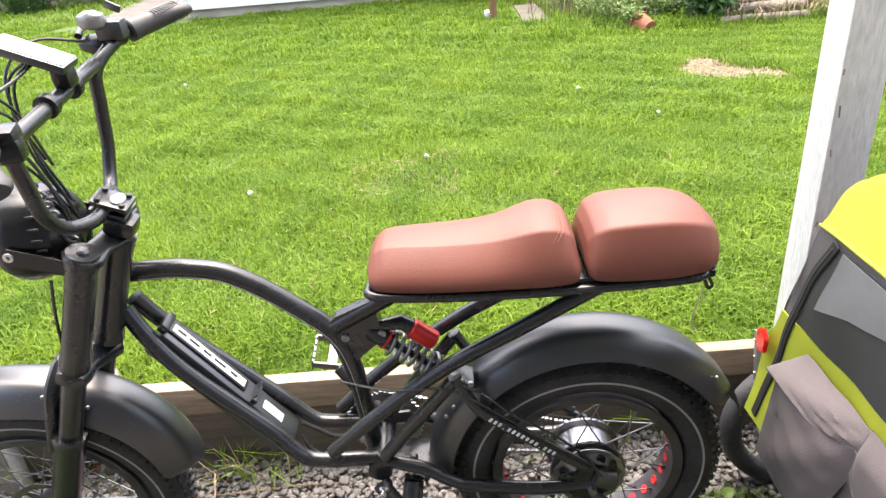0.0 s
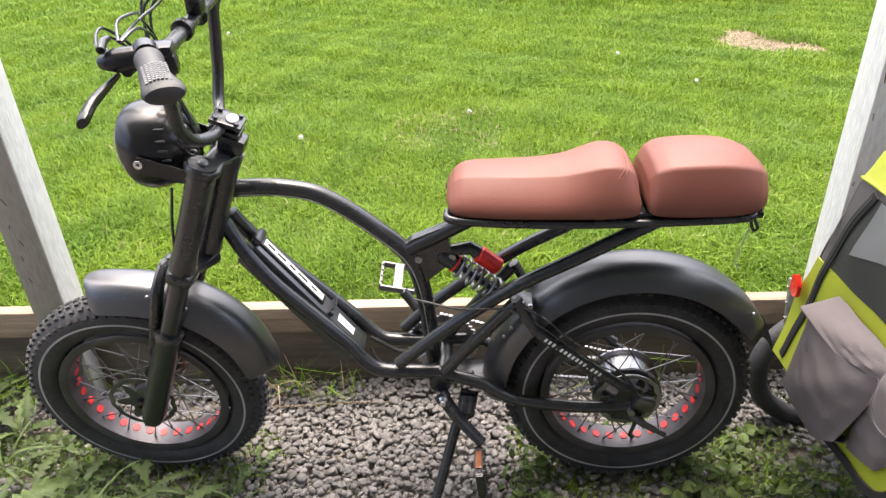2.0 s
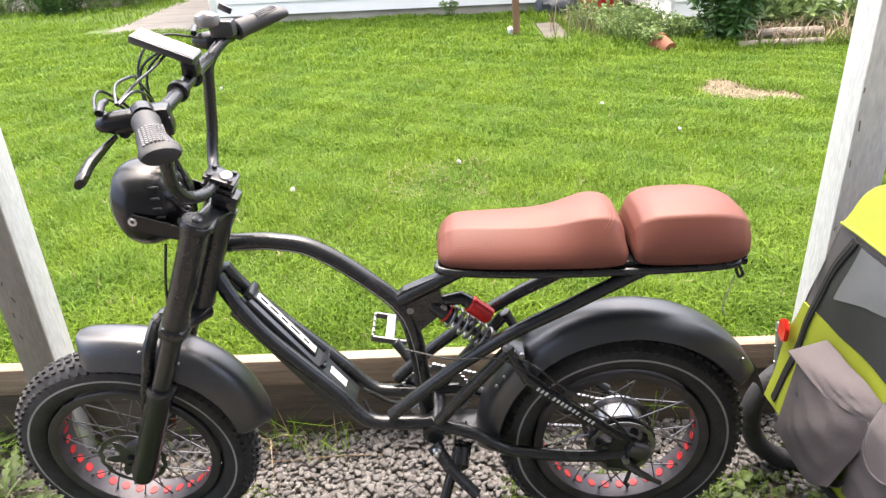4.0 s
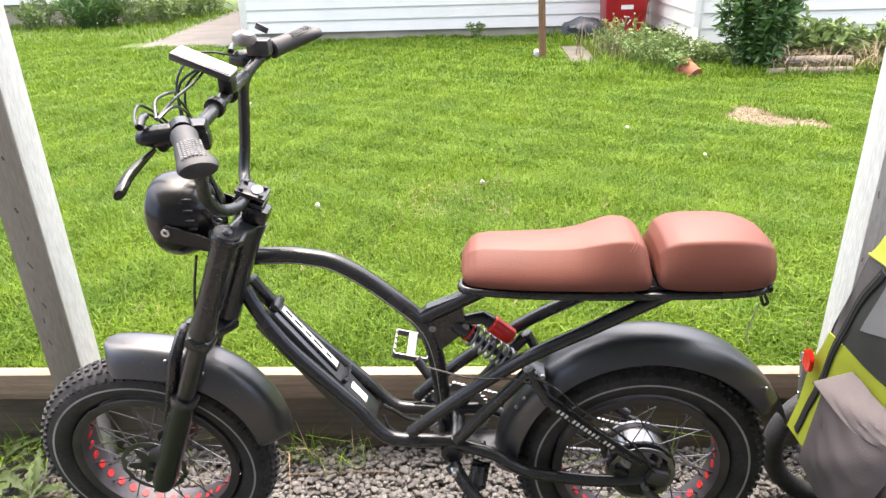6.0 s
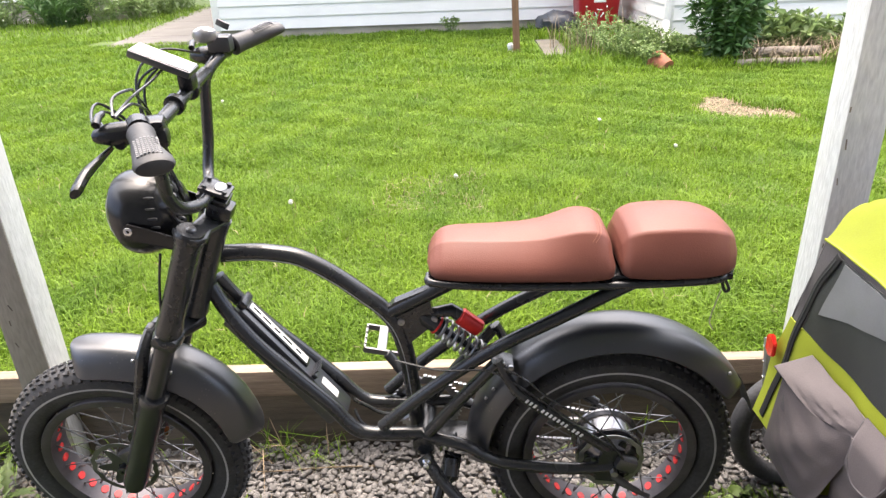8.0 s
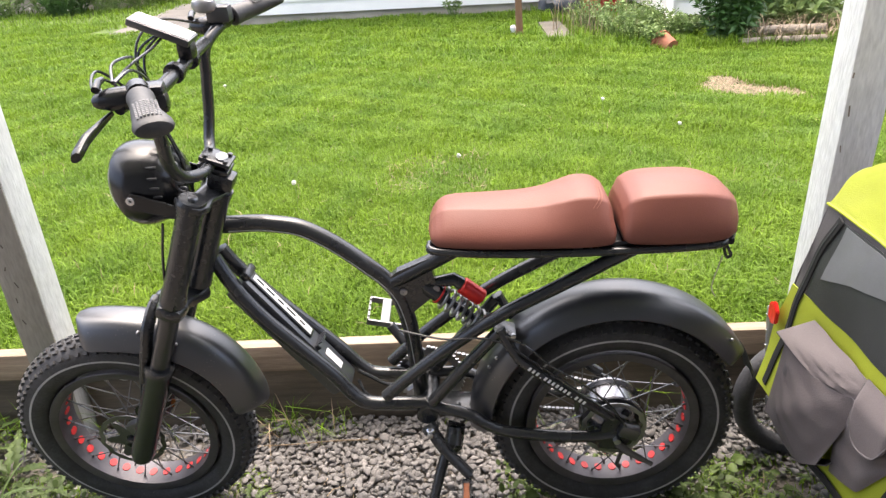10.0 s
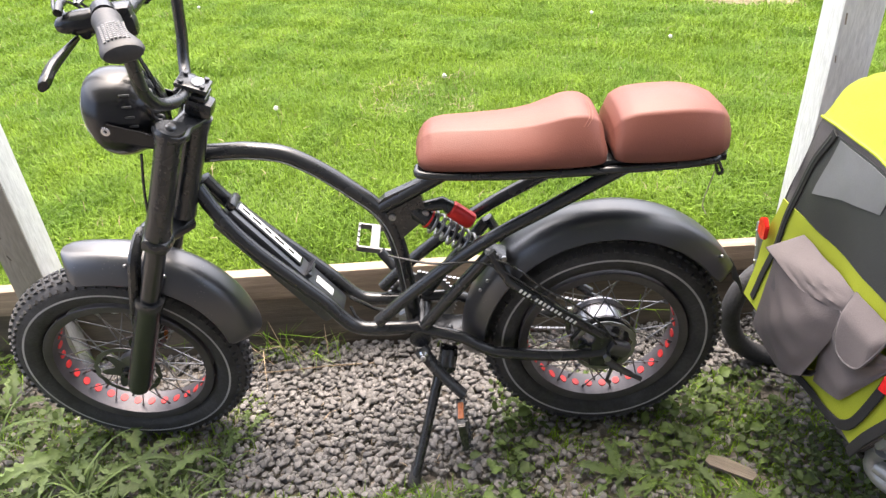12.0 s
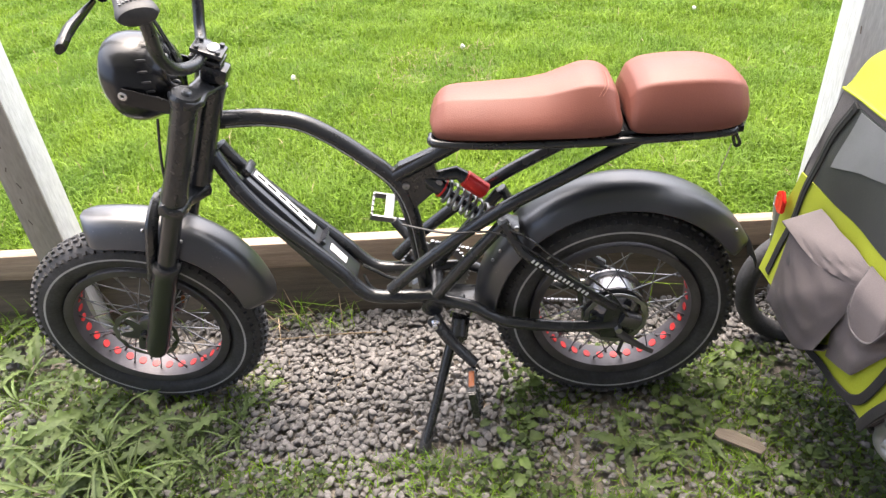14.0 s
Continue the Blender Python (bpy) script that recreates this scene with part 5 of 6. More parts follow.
cloth("near_grey_strip", [(-0.500, 0.652), (-0.556, 0.645), (-0.53, 0.76), (-0.50, 0.835), (-0.492, 0.836), (-0.519, 0.746)], 0.006, M_GREYFAB, cuts=3, thick=0.0015)


def strap(name, line, wide, lift, mat, label="", thick=0.0035):
    """A flat band of webbing sewn on the back panel along (y, z) points, slightly rounded."""
    bm = bmesh.new()
    pts = curve([(0, y, z) for y, z in line], 8)
    rings = []
    for i, p in enumerate(pts):
        d = (pts[min(i + 1, len(pts) - 1)] - pts[max(i - 1, 0)]).normalized()
        side = Vector((0, -d.z, d.y)) * wide
        x = PX - lift + billow(p.y, p.z)
        rings.append([Vector((x - thick * h, p.y, p.z)) + side * w for w, h in ((-1, 0), (-0.85, 0.7), (0, 1), (0.85, 0.7), (1, 0))])
    loft(bm, rings)
    bmesh.ops.recalc_face_normals(bm, faces=bm.faces[:])
    return tpart(name, bm, mat, label)


strap("zip_cover", [(-0.111, 0.842), (-0.068, 0.756), (-0.027, 0.64), (0.021, 0.476), (0.068, 0.31)], 0.011, 0.006, M_PIPING, "black zip cover strip")
strap("zip_teeth", [(-0.105, 0.832), (-0.068, 0.756), (-0.027, 0.64), (0.021, 0.476)], 0.0022, 0.0095, M_MESH, "dark grey zip line", 0.001)
strap("zip_cover", [(-0.49, 0.84), (-0.519, 0.746), (-0.498, 0.651), (-0.453, 0.474), (-0.425, 0.375), (-0.395, 0.325), (-0.35, 0.305), (-0.21, 0.283), (0.04, 0.28)], 0.011, 0.008, M_PIPING, "black zip cover strip")
strap("hem", [(-0.048, 0.853), (-0.2, 0.852), (-0.35, 0.847), (-0.49, 0.842)], 0.003, 0.002, M_YELLOW, "yellow seam below the roof cover")
bm = bmesh.new()
box(bm, (0.405, -0.338, 0.822), (0.008, 0.022, 0.012), None, 0.002)
tpart("zip_pull", bm, M_SPOKE)


def between(table, y):
    """A height read off a short table of (y, height), from far to near."""
    for (ya, za), (yb, zb) in zip(table, table[1:]):
        if yb <= y <= ya:
            return za + (zb - za) * (ya - y) / (ya - yb)
    return table[0][1] if y > table[0][0] else table[-1][1]


def sheet(rows, thick):
    bm = bmesh.new()
    loft(bm, rows, closed=False)
    bmesh.ops.recalc_face_normals(bm, faces=bm.faces[:])
    bmesh.ops.solidify(bm, geom=bm.faces[:], thickness=thick)
    bmesh.ops.recalc_face_normals(bm, faces=bm.faces[:])
    return bm


def pouch(name, far, near, top, low, deep, label, seed):
    """A cloth pouch that stands out at its mouth and tapers to the panel below, with slack folds."""
    rows = []
    for i in range(29):
        t = i / 28
        row = []
        for k in range(33):
            f = k / 32
            y = far + (near - far) * f
            z = top + (between(low, y) - top) * t
            side = min(1.0, min(f, 1 - f) / 0.16)
            side = math.sin(side * math.pi / 2) ** 0.8
            x = PX - 0.008 - deep * side * (1 - t) ** 0.75 * (0.82 + 0.18 * math.sin(3.0 * f + seed))
            x += side * (0.0025 * math.sin(9 * f + 5 * t + seed) * t + 0.002 * math.sin(15 * t - 7 * f + seed)) + billow(y, z)
            row.append((x, y, z - 0.010 * side * (1 - t)))
        rows.append(row)
    return tpart(name, sheet(rows, 0.003), M_POCKET, label)


def flap(name, far, near, top, drop, deep, round_end, parent, label):
    """A flap sewn on along its top edge and lying over the pouch's mouth."""
    rows = []
    for i in range(15):
        t = i / 14
        row = []
        for k in range(29):
            f = k / 28
            y = far + (near - far) * f
            e = 2 * f - 1
            reach = 0.08 + 0.92 * (1 - abs(e) ** 3.2) ** 0.6 if round_end else 0.80 + 0.20 * (1 - e * e)
            side = math.sin(min(1.0, min(f, 1 - f) / 0.14) * math.pi / 2) ** 0.8
            x = PX - 0.012 - (deep * (0.35 + 0.65 * side)) * math.sin(min(1.0, 2.4 * t * reach) * math.pi / 2) + billow(y, top)
            z = top - drop * t * reach - 0.006 * math.sin(5 * f) * t + 0.0 * e
            row.append((x, y, z))
        rows.append(row)
    fl = tpart(name, sheet(rows, 0.004), M_POCKET, label, parent)
    bm = bmesh.new()
    tube(bm, [Vector(q) for q in rows[-1]], 0.0026, 6)
    tpart("flap_hem", bm, M_GREYFAB, "", fl.parent)
    return fl


def patch(top, low, nu, nt, bow):
    """A cloth patch between two edge lines, with slack folds; rows run from the top line to the low one."""
    ta, la = curve(top, 10), curve(low, 10)

    def at(line, f):
        k = f * (len(line) - 1)
        i = min(int(k), len(line) - 2)
        return line[i].lerp(line[i + 1], k - i)
    rows = []
    for j in range(nt + 1):
        t = j / nt
        row = []
        for i in range(nu + 1):
            u = i / nu
            p = at(ta, u).lerp(at(la, u), t)
            body = math.sin(math.pi * u) * math.sin(math.pi * t)
            p.x -= bow * body + 0.0025 * math.sin(11 * u + 7 * t) * body + 0.0015 * math.sin(25 * t - 13 * u) * min(1, 4 * u * (1 - u))
            row.append(tuple(p))
        rows.append(row)
    return rows


front = patch([(0.350, -0.118, 0.556), (0.362, -0.20, 0.540), (0.385, -0.28, 0.548), (0.408, -0.333, 0.578)],
              [(0.368, -0.055, 0.322), (0.372, -0.13, 0.308), (0.374, -0.205, 0.303), (0.380, -0.270, 0.350)], 26, 24, 0.022)
# gussets back to the panel at the far side, and underneath
front = [[(PX - 0.004, r[0][1] + 0.012, r[0][2]), (0.5 * (r[0][0] + PX), r[0][1] + 0.007, r[0][2] - 0.004)] + r for r in front]
front.append([(0.5 * (x + PX), y, z - 0.004) for x, y, z in front[-1]])
front.append([(PX - 0.004, y, z + 0.010) for x, y, z in front[-2]])
pocket = tpart("pocket", sheet(front, 0.0025), M_POCKET, "stuffed warm-grey storage pocket")
lid = patch([(0.412, -0.100, 0.597), (0.412, -0.18, 0.598), (0.412, -0.27, 0.596), (0.412, -0.335, 0.594)],
            [(0.341, -0.088, 0.564), (0.352, -0.15, 0.550), (0.368, -0.225, 0.538), (0.388, -0.285, 0.545), (0.402, -0.328, 0.558)], 26, 10, 0.011)
lid_ob = tpart("pocket_flap", sheet(lid, 0.0035), M_POCKET, "flap of the pocket, folded over", pocket)
bm = bmesh.new()
tube(bm, [Vector(q) for q in [r[0] for r in lid] + lid[-1][1:]], 0.0024, 6)
tpart("flap_hem", bm, M_GREYFAB, "", pocket)
bm = bmesh.new()
box(bm, (0.352, -0.135, 0.500), (0.005, 0.020, 0.040), Matrix.Rotation(0.1, 3, "X"), 0.002)
tpart("pocket_tab", bm, M_GREYFAB, "darker grey fastening tab", pocket)
small = pouch("side_pocket", -0.262, -0.462, 0.562, [(-0.262, 0.322), (-0.30, 0.335), (-0.36, 0.36), (-0.42, 0.46), (-0.462, 0.53)], 0.018, "slack side pocket sagging open", 2.1)
flap("pocket_flap", -0.318, -0.448, 0.604, 0.118, 0.026, True, small, "rounded flap of the side pocket")

# red reflectors at both edges
for poly in ([(0.036, 0.505), (0.036, 0.538), (0.055, 0.558), (0.078, 0.545), (0.076, 0.508), (0.055, 0.495)], [(-0.462, 0.488), (-0.468, 0.528), (-0.545, 0.556), (-0.542, 0.512)]):
    bm = bmesh.new()
    slab(bm, [(PX - 0.014, y, z) for y, z in poly], (-1, 0, 0), 0.010)
    bmesh.ops.bevel(bm, geom=bm.edges[:], offset=0.003, segments=2, affect="EDGES")
    tpart("reflector", bm, M_REFLECTOR, "red plastic rear reflector")

# near and far sides, floor, roof cover
bm = bmesh.new()
loft(bm, [[(x, y + 0.0, z) for y, z in ((-0.441, 0.296), (-0.52, 0.45), (-0.56, 0.64), (-0.53, 0.76), (-0.49, 0.845))] for x in (PX + 0.004, 0.6, 0.8, 1.0, 1.25)], closed=False)
bmesh.ops.solidify(bm, geom=bm.faces[:], thickness=0.004)
tpart("side_panel", bm, M_GREYFAB, "grey fabric side panel")
bm = bmesh.new()
loft(bm, [[(x, y + min(0.06, (x - PX) * 0.4), z) for y, z in ((0.115, 0.29), (0.075, 0.508), (0.024, 0.625), (-0.006, 0.733), (-0.05, 0.853))] for x in (PX + 0.004, 0.5, 0.6, 0.8, 1.25)], closed=False)
bmesh.ops.solidify(bm, geom=bm.faces[:], thickness=0.004)
tpart("side_panel", bm, M_GREYFAB, "grey fabric side panel")
bm = bmesh.new()
box(bm, (0.84, -0.17, 0.285), (0.82, 0.55, 0.012), None, 0.003)
tpart("floor_panel", bm, M_PIPING)


def roof_grid(x0, x1, n, mat, name, label):
    bm = bmesh.new()
    rows = []
    for i in range(n + 1):
        x = x0 + (x1 - x0) * i / n
        f = min(1.0, (x - PX) / 0.16)
        z_far = 0.853 + 0.050 * math.sin(f * math.pi / 2)
        z_near = 0.845 + 0.052 * math.sin(f * math.pi / 2)
        y_far = -0.052 + 0.095 * math.sin(f * math.pi / 2)
        y_near = -0.495 - 0.02 * f
        row = []
        for k in range(49):
            t = k / 48
            y = y_far + (y_near - y_far) * t
            z = z_far + (z_near - z_far) * t + 0.026 * f * math.sin(math.pi * t) ** 0.7
            z += (0.007 * math.sin(23 * x + 12 * y) * math.sin(9 * y - 14 * x) + 0.004 * math.sin(37 * y + 30 * x) + 0.007 * abs(math.sin(13 * y - 24 * x)) ** 0.6 + 0.004 * abs(math.sin(31 * x + 7 * y))) * math.sqrt(max(0.0, f))
            row.append((x, y, z))
        drop_f, drop_n = (x, y_far + 0.006, z_far - 0.05 * f), (x, y_near - 0.006, z_near - 0.05 * f)
        rows.append([drop_f] + row + [drop_n])
    loft(bm, rows, closed=False)
    bmesh.ops.solidify(bm, geom=bm.faces[:], thickness=0.003)
    bmesh.ops.recalc_face_normals(bm, faces=bm.faces[:])
    return tpart(name, bm, mat, label)


roof_grid(PX, 0.70, 34, M_YELLOW, "roof_cover", "hi-vis yellow rain cover, slightly creased")
roof_grid(0.703, 1.25, 20, M_GREYFAB, "roof_cover", "grey fabric roof section")

# wheels, bracket and frame tube
for y, x in ((0.150, 0.585), (-0.625, 0.70)):
    c = (x, y, 0.2)
    bm = bmesh.new()
    lathe(bm, [(0.178 + 0.027 * math.cos(a), 0.027 * math.sin(a)) for a in (2 * math.pi * k / 14 for k in range(14))], c, 56, closed=True)
    w = tpart("wheel", bm, M_RUBBER, "narrow black trailer tyre")
    bm = bmesh.new()
    lathe(bm, [(0.166, -0.012), (0.170, -0.012), (0.170, 0.012), (0.166, 0.012), (0.158, 0.006), (0.158, -0.006)], c, 48, closed=True)
    tpart("rim", bm, M_ALU, "", w)
    bm = bmesh.new()
    lathe(bm, [(0.004, -0.03), (0.018, -0.028), (0.014, 0.0), (0.018, 0.028), (0.004, 0.03)], c, 18)
    tpart("hub", bm, M_MATTE, "", w)
    spoke = None
    for k in range(20):
        a = 2 * math.pi * k / 20
        if spoke is None:
            bm = bmesh.new()
            tube(bm, [(0.016, 0.0, 0.0), (0.16, 0.0, 0.0)], 0.0018, 5)
            spoke = part("spoke", bm, M_CHROME, w, "thin steel spoke")
            ob = spoke
        else:
            ob = new("spoke", spoke.data)
            ob.parent = w
        ob.matrix_basis = TOFF @ Matrix.Translation((c[0], c[1] + (0.012 if k % 2 else -0.012), c[2])) @ Matrix.Rotation(-a, 4, "Y")
bm = bmesh.new()
box(bm, (0.430, 0.112, 0.44), (0.020, 0.018, 0.13), Matrix.Rotation(-0.25, 3, "X"), 0.006)
far_bracket = tpart("wheel_bracket", bm, M_ALU, "grey metal hinge bracket with rivets")
for z in (0.40, 0.44, 0.48):
    bm = bmesh.new()
    box(bm, (0.4185, 0.112 - (z - 0.44) * -0.25, z), (0.004, 0.006, 0.006), None, 0.001)
    tpart("rivet", bm, M_CHROME, "", far_bracket)
bm = bmesh.new()
box(bm, (0.440, -0.492, 0.395), (0.030, 0.034, 0.105), Matrix.Rotation(0.55, 3, "X"), 0.006)
tube(bm, curve([(0.45, -0.468, 0.33), (0.452, -0.45, 0.295), (0.455, -0.46, 0.262), (0.48, -0.50, 0.25), (0.56, -0.55, 0.25)]), 0.017, 12)
near_bracket = tpart("wheel_bracket", bm, M_ALU, "grey metal hinge bracket with a bolt")
bm = bmesh.new()
tube(bm, curve([(0.452, -0.474, 0.345), (0.50, -0.545, 0.385), (0.62, -0.60, 0.40), (0.85, -0.61, 0.40)]), 0.016, 12)
tube(bm, curve([(0.455, -0.46, 0.275), (0.52, -0.56, 0.27), (0.66, -0.66, 0.27), (0.9, -0.67, 0.27)]), 0.016, 12)
tpart("frame_tube", bm, M_ALU, "grey steel frame tube")
bm = bmesh.new()
tube(bm, [(0.418, -0.495, 0.40), (0.428, -0.495, 0.40)], 0.007, 10)
tpart("bracket_bolt", bm, M_CHROME, "bright bolt head", near_bracket)
strap("corner_trim", [(-0.43, 0.285), (-0.46, 0.36), (-0.50, 0.44), (-0.535, 0.475), (-0.55, 0.46)], 0.012, 0.006, M_PIPING, "black edge binding round the corner")
bm = bmesh.new()
tube(bm, [(0.60, 0.075, 0.86), (0.66, 0.075, 1.15), (0.72, 0.075, 1.55)], 0.0028, 6)
tpart("flag_pole", bm, M_LABEL, "thin pale flexible flag pole")

# ---- gravel, soil clutter and weeds beside the bicycle ----
def gravel():
    bm = bmesh.new()
    bmesh.ops.create_icosphere(bm, subdivisions=2, radius=1.0)
    base = np.array([v.co[:] for v in bm.verts])
    tri = np.array([[v.index for v in f.verts] for f in bm.faces])
    bm.free()
    g = np.random.default_rng(11)
    vs, fs = [], []
    made = 0
    step = 0.0160
    spots = []
    for layer in (0, 1):
        for j in range(int(0.98 / step)):
            for i in range(int(3.8 / step)):
                spots.append((-2.3 + step * (i + 0.5 * (j % 2)) + 0.006 * g.normal(), -0.62 + step * j + 0.006 * g.normal(), layer))
    for x, y, layer in spots:
        # thick in the open middle, thin under the weeds
        bed = (-1.02 < x < -0.26 + 0.05 * math.sin(19 * y) and y > -0.24 + 0.05 * math.sin(11 * x)) or (y > 0.10 and x > -1.0)
        amount = (1.0 if layer == 0 else 0.45) if bed else (0.50 if layer == 0 else 0.05)
        if y > 0.352 or g.random() > amount + 0.12 * math.sin(9 * x) * math.sin(11 * y) * (not bed):
            continue
        r = 0.0092 + 0.0068 * g.random() ** 1.6
        sc = r * np.array([1.0 + 0.3 * g.random(), 0.85 + 0.3 * g.random(), 0.7 + 0.3 * g.random()])
        q, _ = np.linalg.qr(g.normal(size=(3, 3)))
        dirs = g.normal(size=(9, 3))
        dirs /= np.linalg.norm(dirs, axis=1)[:, None]
        p = base.copy()
        for dvec in dirs:                        # chip flat faces off the pebble
            over = np.maximum(0, p @ dvec - 0.55)
            p -= over[:, None] * dvec
        p = (p * sc) @ q.T
        p = p * np.array([1, 1, 0.62])
        vs.append(p + np.array([x, y, 0.25 * r + 0.3 * r * g.random() + 0.7 * r * layer]))
        fs.append(tri + made)
        made += len(base)
    return mesh_from("gravel", np.concatenate(vs), np.concatenate(fs), M_STONE, "angular light grey gravel over soil", "gravel")


gravel()


def leaf_mesh(name, length, width, lobes, rise, fall, mat, seed, stalk=0.12, depth=0.5):
    """A weed leaf on its stalk: it climbs at rise degrees and bends over to fall; the edge has lobes cut in to depth."""
    g = random.Random(seed)
    bm = bmesh.new()
    n = 4 * max(1, lobes) + 4
    rows = []
    y = z = sway = 0.0
    for i in range(n + 1):
        f = i / n
        a = radians(rise + (fall - rise) * f ** 0.8)
        y, z, sway = y + length / n * math.cos(a), max(z + length / n * math.sin(a), 0.0), sway + g.uniform(-0.0012, 0.0012)
        u = max(0.0, (f - stalk) / (1 - stalk))
        shape = width * math.sin(math.pi * u ** 0.85) ** 0.7 if 0 < u < 1 else 0.0
        notch = 1 - depth * (0.5 + 0.5 * math.cos(2 * math.pi * lobes * u)) if lobes else 1.0
        w0, w1 = [shape * notch * g.uniform(0.85, 1.15) + 0.0014 for _ in (0, 1)]
        curl, wave = 0.25, 0.10 * width * math.sin(9 * f + seed)
        rows.append([bm.verts.new((sway - w0, y - 0.35 * w0, z + curl * w0 + wave)), bm.verts.new((sway - 0.5 * w0, y - 0.1 * w0, z + 0.35 * curl * w0)), bm.verts.new((sway, y, z)),
                     bm.verts.new((sway + 0.5 * w1, y - 0.1 * w1, z + 0.35 * curl * w1)), bm.verts.new((sway + w1, y - 0.35 * w1, z + curl * w1 - wave))])
    for p, q in zip(rows, rows[1:]):
        for k in range(4):
            bm.faces.new((p[k], p[k + 1], q[k + 1], q[k]))
    me = bpy.data.meshes.new(name)
    bm.to_mesh(me)
    bm.free()
    me.materials.append(mat)
    me.shade_smooth()
    return me


LOBED = [leaf_mesh("leaf", 0.19, 0.021, 6, 42, -30, M_LEAF, 1, depth=0.65), leaf_mesh("leaf", 0.24, 0.024, 7, 55, -38, M_LEAF, 2, depth=0.7), leaf_mesh("leaf", 0.14, 0.018, 5, 30, -18, M_LEAF, 3, depth=0.6),
         leaf_mesh("leaf", 0.21, 0.020, 6, 66, -25, M_LEAF, 4, depth=0.7)]
LONG = [leaf_mesh("leaf", 0.21, 0.0026, 0, 74, -25, M_LEAF, 5, 0.0), leaf_mesh("leaf", 0.17, 0.0030, 0, 66, -45, M_LEAF, 6, 0.0), leaf_mesh("leaf", 0.14, 0.0022, 0, 80, 10, M_LEAF, 12, 0.0)]
ROUND = [leaf_mesh("leaf", 0.070, 0.014, 3, 62, -25, M_CREEP, 7, 0.40, 0.40), leaf_mesh("leaf", 0.055, 0.011, 3, 50, -30, M_CREEP, 8, 0.35, 0.40), leaf_mesh("leaf", 0.085, 0.019, 2, 70, -15, M_CREEP, 9, 0.5, 0.25),
         leaf_mesh("leaf", 0.060, 0.007, 2, 75, 0, M_CREEP, 13, 0.2, 0.40)]
LOW = [leaf_mesh("leaf", 0.13, 0.015, 6, 24, -14, M_LEAF, 10, 0.1, 0.7), leaf_mesh("leaf", 0.10, 0.013, 5, 34, -20, M_CREEP, 11, 0.1, 0.65)]


def weed(x, y, count, size, seed, kinds, label):
    g = random.Random(seed)
    ob = thing("weed", pose(x, y, 0.0), label, "weed", "weeds on the gravel")
    for k in range(count):
        lf = new("leaf", g.choice(kinds))
        lf.parent = ob
        spread = 0.06 if kinds is ROUND else 0.016
        lf.matrix_basis = pose(g.uniform(-spread, spread), g.uniform(-spread, spread), 0.004, g.uniform(-6, 16), g.uniform(-22, 22), 360 * k / count + g.uniform(-30, 30)) @ Matrix.Scale(size * g.uniform(0.6, 1.2), 4)
    return ob


LEFT_BED = [(-1.41, -0.12, 12, 1.0), (-1.60, -0.17, 12, 1.05), (-1.14, -0.22, 10, 0.85), (-1.70, 0.12, 10, 1.0), (-0.97, -0.02, 9, 0.6), (-1.30, -0.26, 12, 1.0), (-1.50, -0.30, 12, 1.0),
            (-1.24, -0.10, 9, 0.75), (-1.80, -0.05, 11, 1.1), (-1.75, -0.28, 11, 1.0), (-1.00, -0.12, 8, 0.6), (-1.18, -0.37, 9, 0.75), (-1.85, 0.22, 10, 1.05), (-1.55, 0.06, 8, 0.8), (-1.40, -0.40, 10, 0.9)]
for i, (x, y, count, size) in enumerate(LEFT_BED):
    weed(x, y, count, 0.80 * size, 100 + i, LOBED, "sprawling green weed with lobed leaves on the soil")
for i, (x, y, count, size) in enumerate([(-1.33, -0.22, 34, 0.9), (-1.22, -0.32, 34, 0.8), (-1.38, -0.34, 34, 0.85), (-1.27, -0.40, 30, 0.8), (-1.05, -0.26, 26, 0.7), (-1.47, -0.22, 22, 0.85), (-0.98, -0.16, 18, 0.55), (-1.66, -0.02, 20, 0.9), (-1.12, -0.14, 18, 0.65)]):
    weed(x, y, 2 * count // 3, size, 140 + i, LONG, "tuft of long narrow green blades on the soil")
RIGHT_BED = [(-0.28, -0.20, 12, 0.9), (-0.20, 0.0, 12, 0.8), (-0.24, -0.10, 10, 0.8), (0.17, -0.11, 14, 1.0), (0.36, 0.02, 14, 0.95), (0.27, -0.03, 14, 1.0), (0.19, 0.06, 10, 0.9), (0.40, -0.10, 14, 0.9),
             (0.47, 0.03, 10, 0.85), (-0.30, -0.30, 9, 0.8), (0.44, -0.24, 12, 0.8), (0.10, -0.16, 10, 0.8), (0.31, -0.14, 12, 0.8)]
for i, (x, y, count, size) in enumerate(RIGHT_BED):
    weed(x, y, count + count // 3, size, 160 + i, ROUND, "clump of small round-leaved creeping weed")
for i, (x, y, count, size) in enumerate([(0.03, -0.22, 14, 1.0), (0.12, -0.26, 10, 0.8), (0.22, -0.20, 11, 0.85), (0.34, -0.33, 10, 0.8), (0.02, -0.36, 9, 0.7), (-0.36, -0.38, 9, 0.7)]):
    weed(x, y, count, size, 180 + i, LOW, "flat rosette weed with jagged leaves on the gravel")

